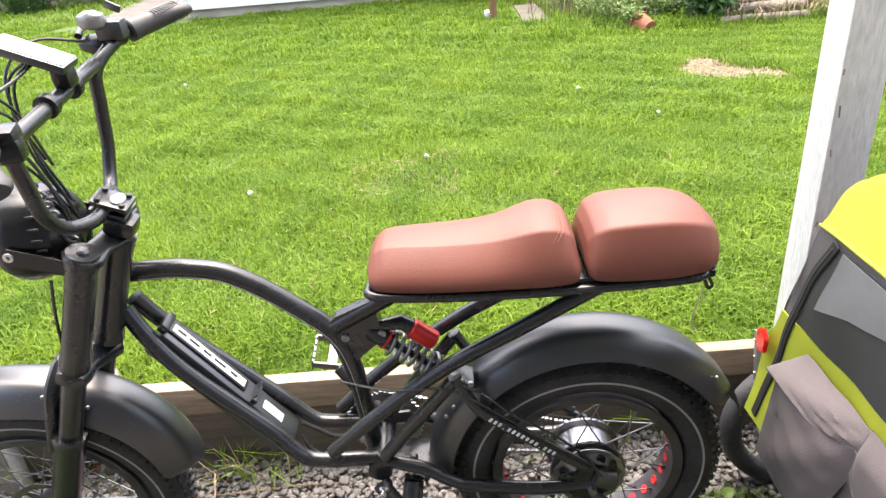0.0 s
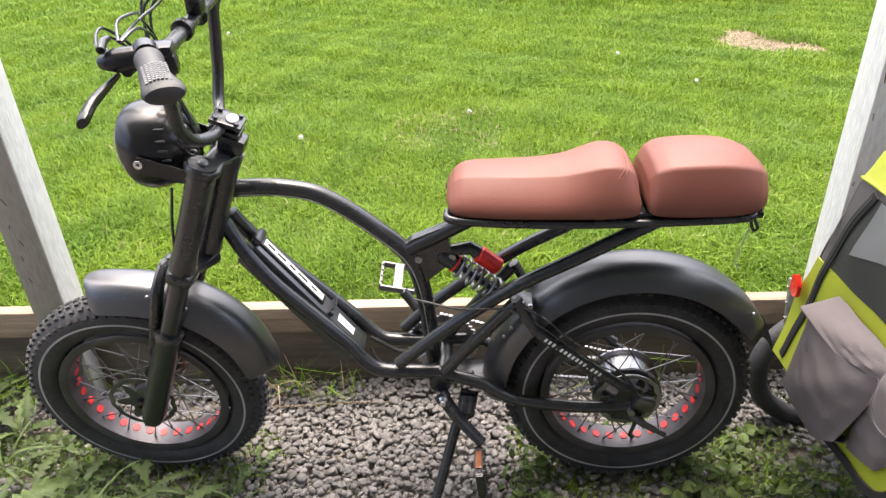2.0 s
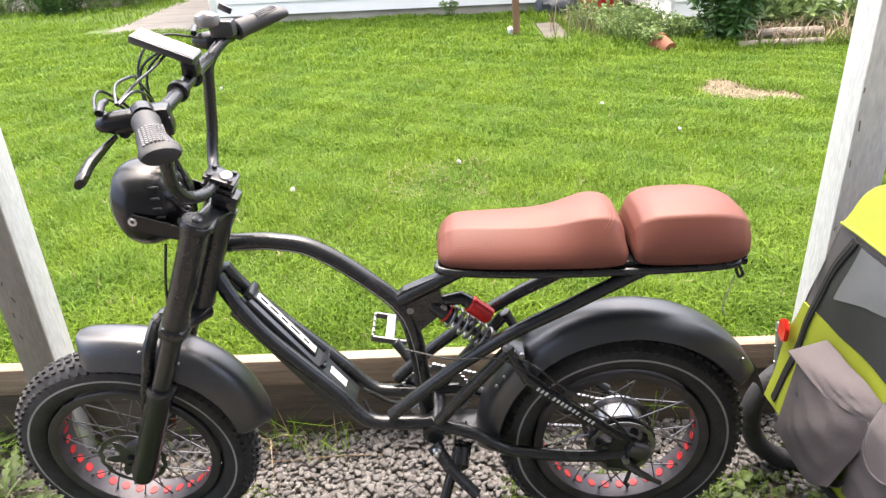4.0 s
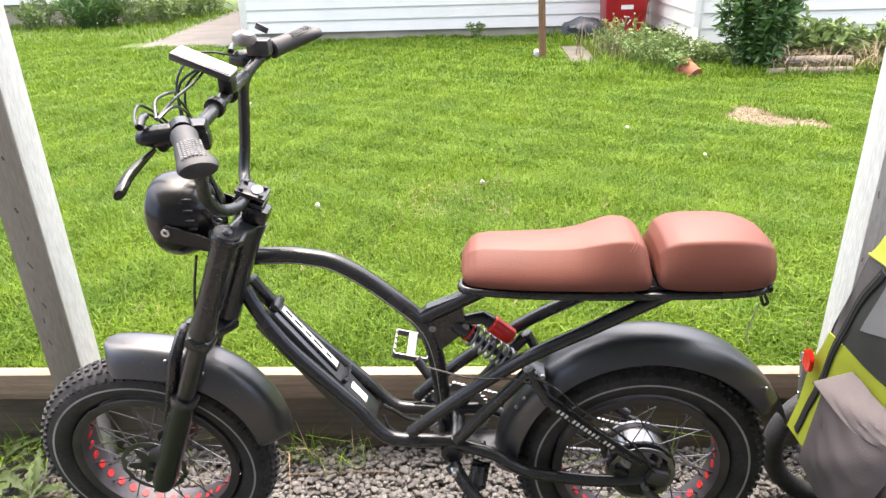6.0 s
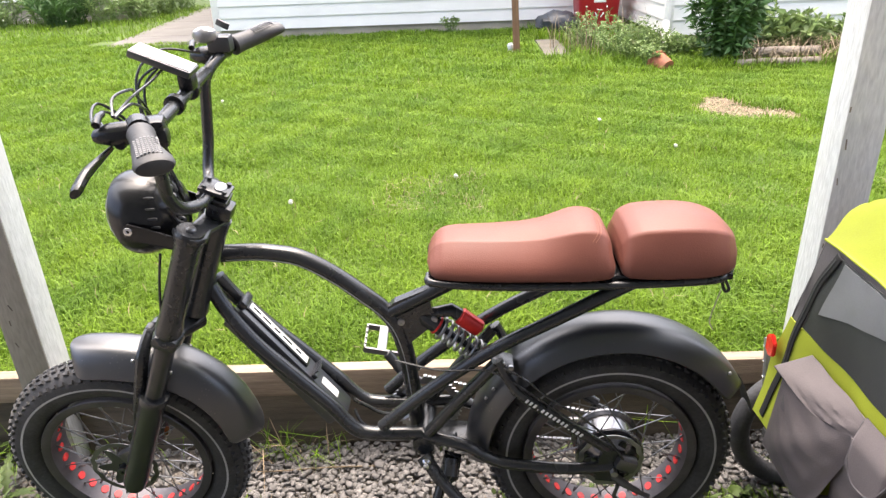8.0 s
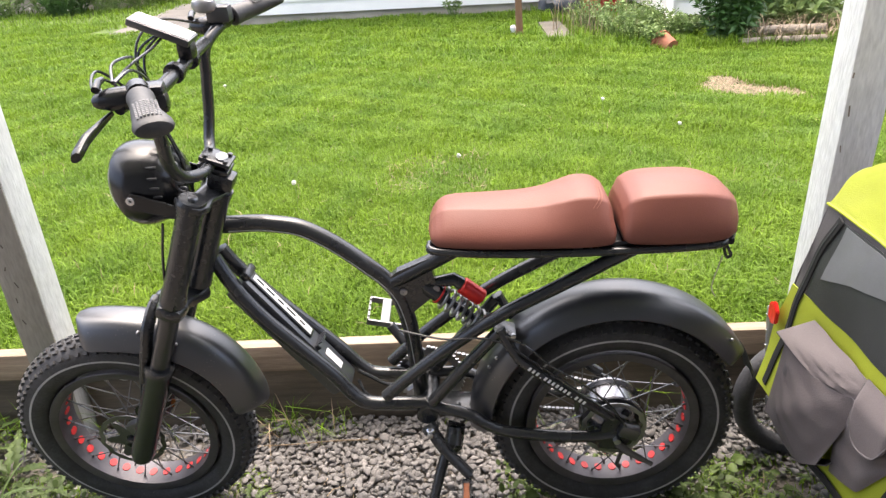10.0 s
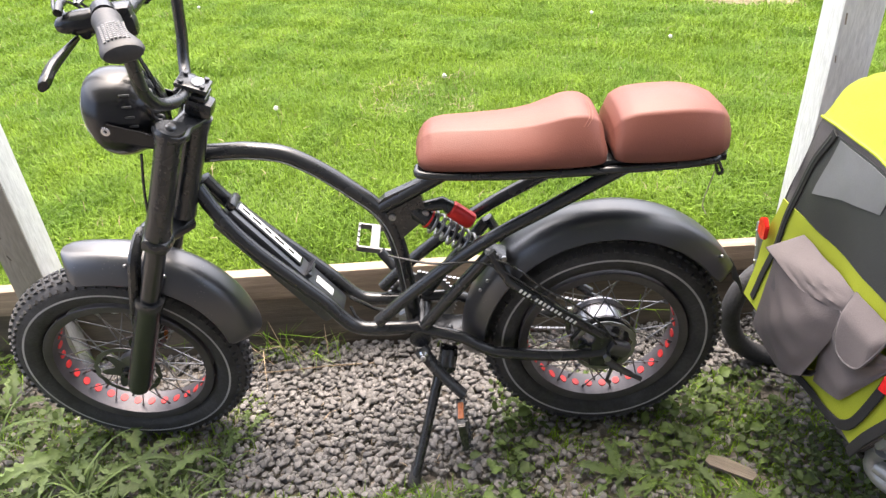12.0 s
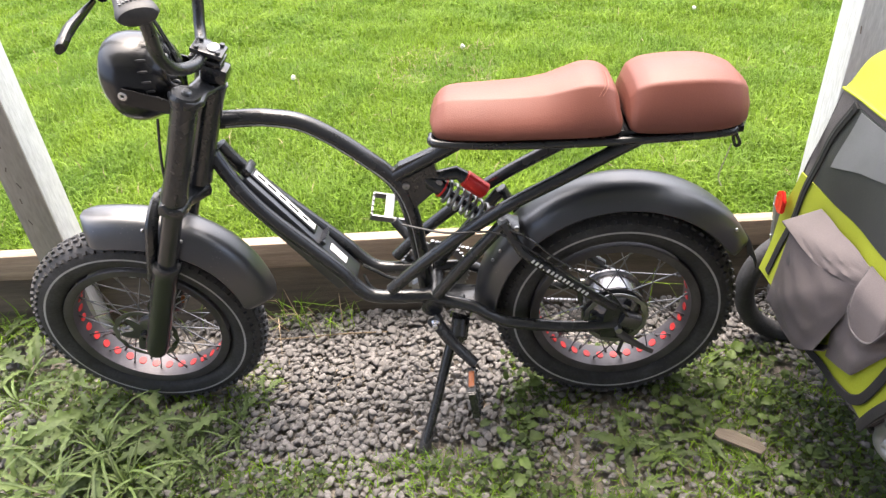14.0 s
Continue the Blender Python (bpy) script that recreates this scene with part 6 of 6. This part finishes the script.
on_soil = lambda x, y: (x < -0.92 or x > -0.26 or y < -0.24) and random.random() < 0.35 + 0.65 * (math.sin(6 * x + 2) * math.sin(8 * y + x) > -0.15)
blades("soil_grass", 17000, ((-2.0, -1.9), (1.0, 0.75)), -0.60, 0.12, 0.045, 0.0032, M_GRASS, "thin grass and moss between the stones", 31, keep=on_soil, bend=1.2, z_at=0.0)
blades("border_grass", 700, ((-2.2, -2.2), (0.6, 0.6)), 0.26, 0.33, 0.20, 0.0034, M_GRASS, "long grass growing along the border board", 32,
       keep=lambda x, y: (-1.0 < x < -0.72 and random.random() < 0.7) or x < -1.62 or random.random() < 0.06, bend=1.4, z_at=0.0)
blades("dead_grass", 16, ((-0.97, -0.97), (-0.76, -0.76)), 0.27, 0.33, 0.23, 0.0026, M_STRAW, "dead pale grass stalks leaning on the border board", 35, bend=1.6, z_at=0.0)
blades("dry_stalks", 110, ((-2.1, -2.1), (0.6, 0.6)), -0.5, 0.30, 0.040, 0.0022, M_STRAW, "dry straw stalks lying on the gravel", 33, bend=3.0, z_at=0.004)


def clover(name, n, seed, test):
    """Low creeping leaves: little round leaflets flat over the soil."""
    r = np.random.default_rng(seed)
    v, f = [], []
    k = 0
    while k < n:
        x, y = -2.0 + 2.9 * r.random(), -0.62 + 0.75 * r.random()
        if not test(x, y):
            k += 0.2
            continue
        s = 0.0035 + 0.0055 * r.random()
        a0 = r.random() * 6.28
        tip = r.normal(size=2) * 0.45
        z = 0.008 + 0.03 * r.random()
        ring = [(x + s * math.cos(a0 + t), y + s * math.sin(a0 + t), z + s * (tip[0] * math.cos(a0 + t) + tip[1] * math.sin(a0 + t))) for t in (0, 1.05, 2.09, 3.14, 4.19, 5.24)]
        b = len(v)
        v.extend(ring)
        f.extend([(b, b + 1, b + 2), (b, b + 2, b + 3), (b, b + 3, b + 4), (b, b + 4, b + 5)])
        k += 1
    return mesh_from(name, np.array(v), np.array(f), M_CREEP, "low creeping clover over the soil", "clover")


# bare stony patches: beside the kickstand, and round the wood scrap
bare = lambda x, y: math.hypot((x + 0.10) / 0.11, (y + 0.20) / 0.12) < 1 or math.hypot((x - 0.20) / 0.19, (y + 0.33) / 0.09) < 1
clover("clover", 6800, 41, lambda x, y: (x < -1.0 or x > -0.28 or y < -0.27) and not bare(x, y) and math.sin(5.3 * x + 1.0) * math.sin(7.7 * y + 2 * x) > -0.15)
bm = bmesh.new()
slab(bm, [(-0.060, -0.012, 0), (-0.048, -0.019, 0), (0.052, -0.017, 0), (0.060, 0.004, 0), (0.045, 0.016, 0), (-0.020, 0.019, 0), (-0.055, 0.010, 0)], (0, 0, 1), 0.008)
chip = part("wood_chip", bm, M_SCRAP, label="flat weathered wood scrap on the soil")
chip.matrix_world = pose(0.290, -0.240, 0.022, 6, 4, -30)
tagged(chip, category="wood scrap")
bm = bmesh.new()
tube(bm, curve([(-1.02, 0.225, 0.014), (-0.90, 0.222, 0.018), (-0.76, 0.235, 0.016), (-0.60, 0.238, 0.014)]), 0.0022, 5)
tagged(part("twig", bm, M_STRAW, label="thin dry reddish twig lying on the gravel"), category="twig")
# ---- house and yard beyond the lawn ----
def siding_wall(name, a, b, z0, z1, out, label):
    """A clapboard wall from a to b (x, y): backing with tilted boards lapping over one another."""
    a, b, out = Vector((*a, 0)), Vector((*b, 0)), Vector((*out, 0)).normalized()
    d = (b - a).normalized()
    L = (b - a).length
    bm = bmesh.new()
    slab(bm, [a + Vector((0, 0, z0)), b + Vector((0, 0, z0)), b + Vector((0, 0, z1)), a + Vector((0, 0, z1))], -out, 0.12)
    ob = part(name, bm, M_SIDING, label=label, kind="structure", smooth=False)
    step = 0.165
    board_mesh = None
    k = 0
    while z0 + step * (k + 1) < z1 + 0.01:
        if board_mesh is None:
            bm = bmesh.new()
            prof = [(0.026, 0.0), (0.010, step + 0.012), (0.002, step + 0.012), (0.002, 0.0)]
            loft(bm, [[d * s + out * o + Vector((0, 0, z)) for o, z in prof] for s in (0, L)])
            bmesh.ops.recalc_face_normals(bm, faces=bm.faces[:])
            first = part("siding_board", bm, M_SIDING, ob, smooth=False)
            board_mesh = first.data
            pl_ob = first
        else:
            pl_ob = new("siding_board", board_mesh)
            pl_ob.parent = ob
        pl_ob.location = a + Vector((0, 0, z0 + step * k))
        k += 1
    return ob


WALL_Y = 9.05
siding_wall("wall_house", (-3.74, WALL_Y), (2.14, WALL_Y), 0.335, 2.9, (0, -1), "white painted clapboard wall of the house")
siding_wall("wall_wing_side", (2.14, 6.85), (2.14, WALL_Y - 0.03), 0.34, 2.9, (-1, 0), "white clapboard side wall of the wing")
siding_wall("wall_wing", (2.14, 6.85), (7.5, 6.85), 0.34, 2.9, (0, -1), "white clapboard wall of the wing")
siding_wall("wall_neighbour", (-16.0, 12.6), (-6.35, 12.6), 0.62, 3.2, (0, -1), "white clapboard wall of the neighbouring house")
flat_box("foundation", (-3.72, WALL_Y + 0.01, 0.0), (2.14, WALL_Y + 0.14, 0.36), M_FOUND, "grey concrete foundation")
flat_box("foundation_wing", (2.15, 6.87, 0.0), (7.5, 7.0, 0.34), M_FOUND, "grey concrete foundation")
flat_box("foundation_neighbour", (-16.0, 12.62, 0.0), (-6.4, 12.76, 0.62), M_FOUND, "stained concrete foundation")
flat_box("corner_trim", (-3.80, WALL_Y - 0.03, 0.33), (-3.70, WALL_Y + 0.13, 2.9), M_SIDING, "white corner board", bevel=0.004)
flat_box("wall_house_return", (-3.78, WALL_Y + 0.13, 0.0), (-3.66, WALL_Y + 5.0, 2.9), M_SIDING, "white side wall of the house")
flat_box("corner_trim_wing", (2.10, 6.81, 0.31), (2.19, 6.90, 2.9), M_SIDING, "white corner board", bevel=0.004)


def roof(name, lo, hi, eave, ridge):
    bm = bmesh.new()
    ym = (lo[1] + hi[1]) / 2
    for y_e in (lo[1], hi[1]):
        slab(bm, [(lo[0], y_e, eave), (hi[0], y_e, eave), (hi[0], ym, ridge), (lo[0], ym, ridge)], (0, 0, 1), 0.08)
    return part(name, bm, M_TILE, smooth=False, kind="structure", label="dark felt pitched roof")


roof("roof_house", (-4.1, 8.6), (7.9, 15.0), 2.9, 4.9)
roof("roof_neighbour", (-16.4, 12.2), (-6.0, 18.0), 3.2, 5.2)

# concrete walk beside the house, in slabs
for k in range(6):
    bm = bmesh.new()
    y0 = 8.35 + 1.06 * k
    x0, x1 = -5.15 - 0.10 * k, -3.85 - 0.02 * k
    slab(bm, [(x0, y0, 0.215), (x1, y0, 0.215), (x1 - 0.02, y0 + 1.045, 0.215), (x0 - 0.1, y0 + 1.045, 0.215)], (0, 0, 1), 0.035)
    tagged(part("paving_slab", bm, M_PATH, smooth=False, label="worn buff concrete paving slab beside the house"), category="paving slab", group="garden walk")
bm = bmesh.new()
slab(bm, [(0.66, 6.12, 0.20), (0.95, 6.18, 0.20), (0.97, 6.9, 0.20), (0.98, 7.6, 0.20), (0.72, 7.63, 0.20), (0.70, 6.8, 0.20)], (0, 0, 1), 0.04)
tagged(part("stepping_slab", bm, M_SLAB, smooth=False, label="rough mossy grey concrete slab in the grass"), category="slab")

# downspout at the wing's corner
bm = bmesh.new()
for a, b in (((2.10, 6.77, 2.9), (2.10, 6.77, 0.50)), ((2.10, 6.77, 0.51), (2.08, 6.66, 0.36)), ((2.08, 6.67, 0.37), (2.06, 6.52, 0.27))):
    tube(bm, [a, b], 0.05, 8, flat=0.75)
spout = part("downspout", bm, M_SIDING, label="white metal downspout with a kicked-out foot")
tagged(spout, category="downspout")
bm = bmesh.new()
tube(bm, [(-6.75, 12.5, 3.1), (-6.75, 12.5, 0.75), (-6.6, 12.1, 0.50)], 0.06, 8)
tagged(part("downspout", bm, M_SIDING, label="white downspout on the neighbouring house"), category="downspout")

# red wheeled bin
bin_ob = thing("recycling_bin", pose(1.64, 8.50, 0.235), "red plastic recycling bin with a white recycling mark", "bin")
bm = bmesh.new()
rings = []
for z, w, d in ((0.0, 0.235, 0.22), (0.02, 0.25, 0.235), (0.7, 0.29, 0.29), (0.74, 0.31, 0.31), (0.78, 0.31, 0.31)):
    ring = []
    for sx, sy, a0 in ((1, 1, 0), (-1, 1, 90), (-1, -1, 180), (1, -1, 270)):
        for t in range(4):
            a = radians(a0 + 30 * t)
            ring.append((sx * (w - 0.04) + 0.04 * math.cos(a), sy * (d - 0.04) + 0.04 * math.sin(a), z))
    rings.append(ring)
loft(bm, rings)
part("body", bm, M_BIN, bin_ob)
bm = bmesh.new()
box(bm, (0, 0, 0.81), (0.66, 0.66, 0.05), None, 0.02)
part("lid", bm, M_BIN, bin_ob)
bm = bmesh.new()
for k in range(3):
    a = radians(90 + 120 * k)
    p0 = Vector((0.055 * math.cos(a - 0.75), -0.262, 0.235 + 0.055 * math.sin(a - 0.75)))
    p1 = Vector((0.055 * math.cos(a + 0.55), -0.262, 0.235 + 0.055 * math.sin(a + 0.55)))
    tube(bm, [p0, p1], 0.008, 4)
    tube(bm, [p1 - (p1 - p0) * 0.15, p1 + (p1 - p0) * 0.12], [0.017, 0.002], 4)
part("recycling_mark", bm, M_LABEL, bin_ob, "white three-arrow recycling mark", False)
bm = bmesh.new()
box(bm, (0, -0.272, 0.40), (0.16, 0.004, 0.055))
part("bin_sticker", bm, M_LABEL, bin_ob, "white sticker", False)
bm = bmesh.new()
bmesh.ops.create_icosphere(bm, subdivisions=3, radius=1.0)
for v in bm.verts:
    v.co = Vector((v.co.x * 0.30, v.co.y * 0.22, 0.13 + max(-0.12, v.co.z * 0.16))) * (1 + 0.16 * noise.noise(v.co * 2.3))
sack = part("garden_sack", bm, M_BAG, label="dark slumped garden sack beside the bin")
sack.location = (1.10, 8.30, 0.225)
tagged(sack, category="sack")

# wooden stake with a pale tag
bm = bmesh.new()
loft(bm, [[(x - 0.075 * f, y, 0.10 + 1.7 * f) for x, y in ((-0.036, -0.03), (0.036, -0.03), (0.036, 0.03), (-0.036, 0.03))] for f in (0, 0.33, 0.66, 1)])
stake = part("garden_stake", bm, M_STAKE, label="brown square wooden stake driven into the lawn")
stake.location = (0.40, 6.66, 0.05)
tagged(stake, category="stake")
bm = bmesh.new()
tube(bm, curve([(0, 0, 0.0), (0.005, 0, 0.05), (0, 0, 0.09), (-0.005, 0, 0.11)]), [0.03] * 7 + [0.034] * 6 + [0.028] * 5 + [0.012], 12)
tag_ob = part("white_jug", bm, M_LABEL, label="small pale container leaning on the stake")
tag_ob.location = (0.325, 6.72, 0.225)
tagged(tag_ob, category="container")

# terracotta pot lying at the bed's edge, and grey timbers
bm = bmesh.new()
lathe(bm, [(0.01, 0.0), (0.085, 0.0), (0.115, 0.17), (0.13, 0.17), (0.13, 0.21), (0.112, 0.21), (0.10, 0.17), (0.07, 0.02), (0.01, 0.02)], (0, 0, 0), 28)
pot = part("flower_pot", bm, M_POT, label="weathered terracotta pot tipped on its side")
pot.matrix_world = pose(1.74, 5.38, 0.235, 14, 0, 28) @ Matrix.Scale(0.86, 4)
tagged(pot, category="flower pot")
for x, y, z, L, r, turn in ((2.80, 5.42, 0.245, 0.82, 0.042, 3), (2.97, 5.62, 0.315, 0.66, 0.046, 2)):
    bm = bmesh.new()
    tube(bm, [(-L / 2, 0, 0), (-L / 6, 0.004, 0.003), (L / 6, -0.003, 0), (L / 2, 0, 0)], [r, r * 1.04, r, r * 0.95], 12)
    log = part("landscape_timber", bm, M_TIMBER, label="weathered grey landscape timber edging the bed")
    log.matrix_world = pose(x, y, z, 0, 0, turn)
    tagged(log, category="timber", group="bed edging")


def leaf_cloud(n, place, size, slim, seed, up=0.3, mat=M_LEAFDARK):
    """Pointed, folded leaves: place(r) gives a spot and its outward way."""
    r = np.random.default_rng(seed)
    v, f = [], []
    for _ in range(n):
        p, out = place(r)
        d = np.array(out) + r.normal(size=3) * 0.5 + np.array([0, 0, up])
        d /= np.linalg.norm(d)
        s = np.cross(d, r.normal(size=3))
        s /= np.linalg.norm(s)
        L = size * (0.6 + 0.8 * r.random())
        w = L * slim
        nrm = np.cross(d, s)
        p = np.array(p)
        b = len(v)
        v.extend([p, p + d * L * 0.45 + s * w, p + d * L * 0.5 - nrm * w * 0.35, p + d * L * 0.45 - s * w, p + d * L - np.array([0, 0, 0.18 * L])])
        f.extend([(b, b + 1, b + 2), (b, b + 2, b + 3), (b + 1, b + 4, b + 2), (b + 2, b + 4, b + 3)])
    return np.array(v), np.array(f)


def plant(name, x, y, label, stems, height, spread, leaves, size, slim, seed, mat, up=0.3, base=LAWN):
    """A bushy plant: branching stems that carry leaves all along them."""
    g = random.Random(seed)
    ob = thing(name, pose(x, y, base), label, "plant")
    lines = []
    bm = bmesh.new()
    for k in range(stems):
        a, r = g.uniform(0, 6.28), spread * math.sqrt(g.random())
        h = height * g.uniform(0.7, 1.1) * (1 - 0.35 * (r / spread) ** 2)
        root = Vector((r * 0.45 * math.cos(a), r * 0.45 * math.sin(a), 0))
        top = Vector((r * math.cos(a) + g.uniform(-0.05, 0.05), r * math.sin(a), h))
        pts = curve([root, root.lerp(top, 0.5) + Vector((g.uniform(-0.04, 0.04), g.uniform(-0.04, 0.04), 0.03)), top], 4)
        tube(bm, pts, [0.007 * (1 - 0.75 * i / (len(pts) - 1)) for i in range(len(pts))], 5)
        lines.append(pts)
    part("stem", bm, mat, ob, kind="stuff")

    def place(r):
        pts = lines[r.integers(len(lines))]
        t = (r.random() ** 0.7) * (len(pts) - 1.001)
        i = int(t)
        p = pts[i].lerp(pts[i + 1], t - i)
        a = r.random() * 6.28
        return p[:], (math.cos(a), math.sin(a), 0.1)

    v, f = leaf_cloud(leaves, place, size, slim, seed, up)
    lf = mesh_from("foliage", v, f, mat)
    lf.parent = ob
    return ob


plant("shrub", 2.37, 5.66, "dense dark green leafy shrub beside the house", 46, 1.15, 0.38, 3400, 0.10, 0.16, 51, M_LEAFDARK)
plant("wild_plant", 1.55, 6.10, "pale wispy wild plants by the downspout", 70, 0.42, 0.46, 2000, 0.045, 0.16, 52, M_LEAFPALE, 0.5)
plant("wild_plant", 1.22, 6.65, "tall seeding weeds beside the slab", 40, 0.45, 0.35, 900, 0.06, 0.10, 53, M_LEAFPALE, 0.8)
plant("wild_plant", 2.02, 6.0, "tangled green weeds beside the terracotta pot", 34, 0.27, 0.25, 800, 0.055, 0.2, 54, M_LEAFPALE, 0.4)
plant("wild_plant", 1.60, 5.55, "small weeds half hiding the terracotta pot", 16, 0.22, 0.16, 420, 0.05, 0.16, 59, M_LEAFPALE, 0.6)
plant("broad_plant", 3.35, 6.0, "clump of broad green leaves in the bed", 26, 0.42, 0.35, 520, 0.12, 0.16, 55, M_LEAFPALE, 0.9)
plant("broad_plant", 2.95, 6.15, "clump of broad green leaves behind the timbers", 26, 0.48, 0.35, 520, 0.12, 0.16, 56, M_LEAFPALE, 0.9)
plant("broad_plant", 3.95, 5.9, "clump of broad green leaves in the bed", 26, 0.42, 0.40, 520, 0.12, 0.16, 57, M_LEAFPALE, 0.9)
plant("shrub", -7.35, 11.6, "dark bushy grass clump at the neighbouring wall", 50, 0.75, 0.6, 1800, 0.22, 0.05, 58, M_LEAFDARK, 1.2)
for k, (x, y) in enumerate(((-6.7, 11.8), (-6.3, 12.4), (-6.2, 13.3), (-6.15, 14.2), (-7.9, 12.0), (-8.6, 11.9))):
    plant("tall_weed", x, y, "tall green weeds along the walk", 24, 0.6, 0.45, 700, 0.14, 0.08, 60 + k, M_LEAFPALE, 0.8)
plant("wild_plant", -0.35, 8.8, "small weed at the foot of the house wall", 10, 0.28, 0.14, 160, 0.06, 0.2, 71, M_LEAFPALE, 0.5)
blades("dry_stalks", 420, ((2.45, 2.5), (3.7, 3.7)), 5.30, 6.0, 0.40, 0.007, M_STRAW, "dry bent stalks over the timbers", 72, bend=1.6)
blades("seed_stalks", 160, ((0.8, 0.8), (1.9, 1.9)), 6.0, 7.2, 0.55, 0.006, M_STRAW, "pale seeding stalks by the slab", 73, bend=0.5)
blades("edge_grass", 20000, ((0.7, 0.7), (5.0, 5.0)), 5.25, 8.9, 0.16, 0.008, M_GRASS, "rough grass in front of the house", 74, keep=lambda x, y: not (0.64 < x < 1.0 and 6.1 < y < 7.65))
blades("edge_grass", 14000, ((-13.0, -13.0), (-5.1, -5.6)), 9.0, 15.0, 0.13, 0.012, M_GRASS, "rough grass beside the walk", 75)
blades("lawn_stalks", 1100, ((-2.6, -4.4), (1.7, 3.8)), 0.5, 5.6, 0.085, 0.0032, M_STRAW, "stray dry grass stalks in the lawn", 76, bend=1.2)
blades("dry_tuft", 260, ((-0.75, -0.75), (-0.2, -0.2)), 1.75, 2.35, 0.07, 0.004, M_STRAW, "paler dry grass tuft in the lawn", 77, bend=1.4)


def dandelion(x, y, h, seed):
    ob = thing("dandelion", pose(x, y, lawn_height(x, y)), "white dandelion seed head on a thin stem", "dandelion", "dandelions in the lawn")
    bm = bmesh.new()
    tube(bm, curve([(0, 0, 0), (0.004, 0.003, h * 0.5), (0, 0, h)]), 0.0016, 5)
    part("stem", bm, M_LEAFPALE, ob)
    bm = bmesh.new()
    bmesh.ops.create_icosphere(bm, subdivisions=2, radius=0.011, matrix=Matrix.Translation((0, 0, h + 0.01)))
    for v in bm.verts:
        v.co += (v.co - Vector((0, 0, h + 0.01))) * random.Random(seed + v.index).uniform(-0.25, 0.25)
    part("seed_head", bm, M_DANDELION, ob, smooth=False)


for k, (x, y, h) in enumerate(((0.60, 3.05, 0.12), (-1.14, 1.68, 0.12), (0.95, 2.55, 0.07), (-0.35, 2.05, 0.09), (-2.2, 4.1, 0.10), (1.42, 8.0, 0.35), (1.6, 7.6, 0.38), (1.25, 7.8, 0.3), (-7.6, 10.9, 0.2), (-8.1, 11.0, 0.2), (-6.9, 10.8, 0.15))):
    dandelion(x, y, h, 300 + 50 * k)
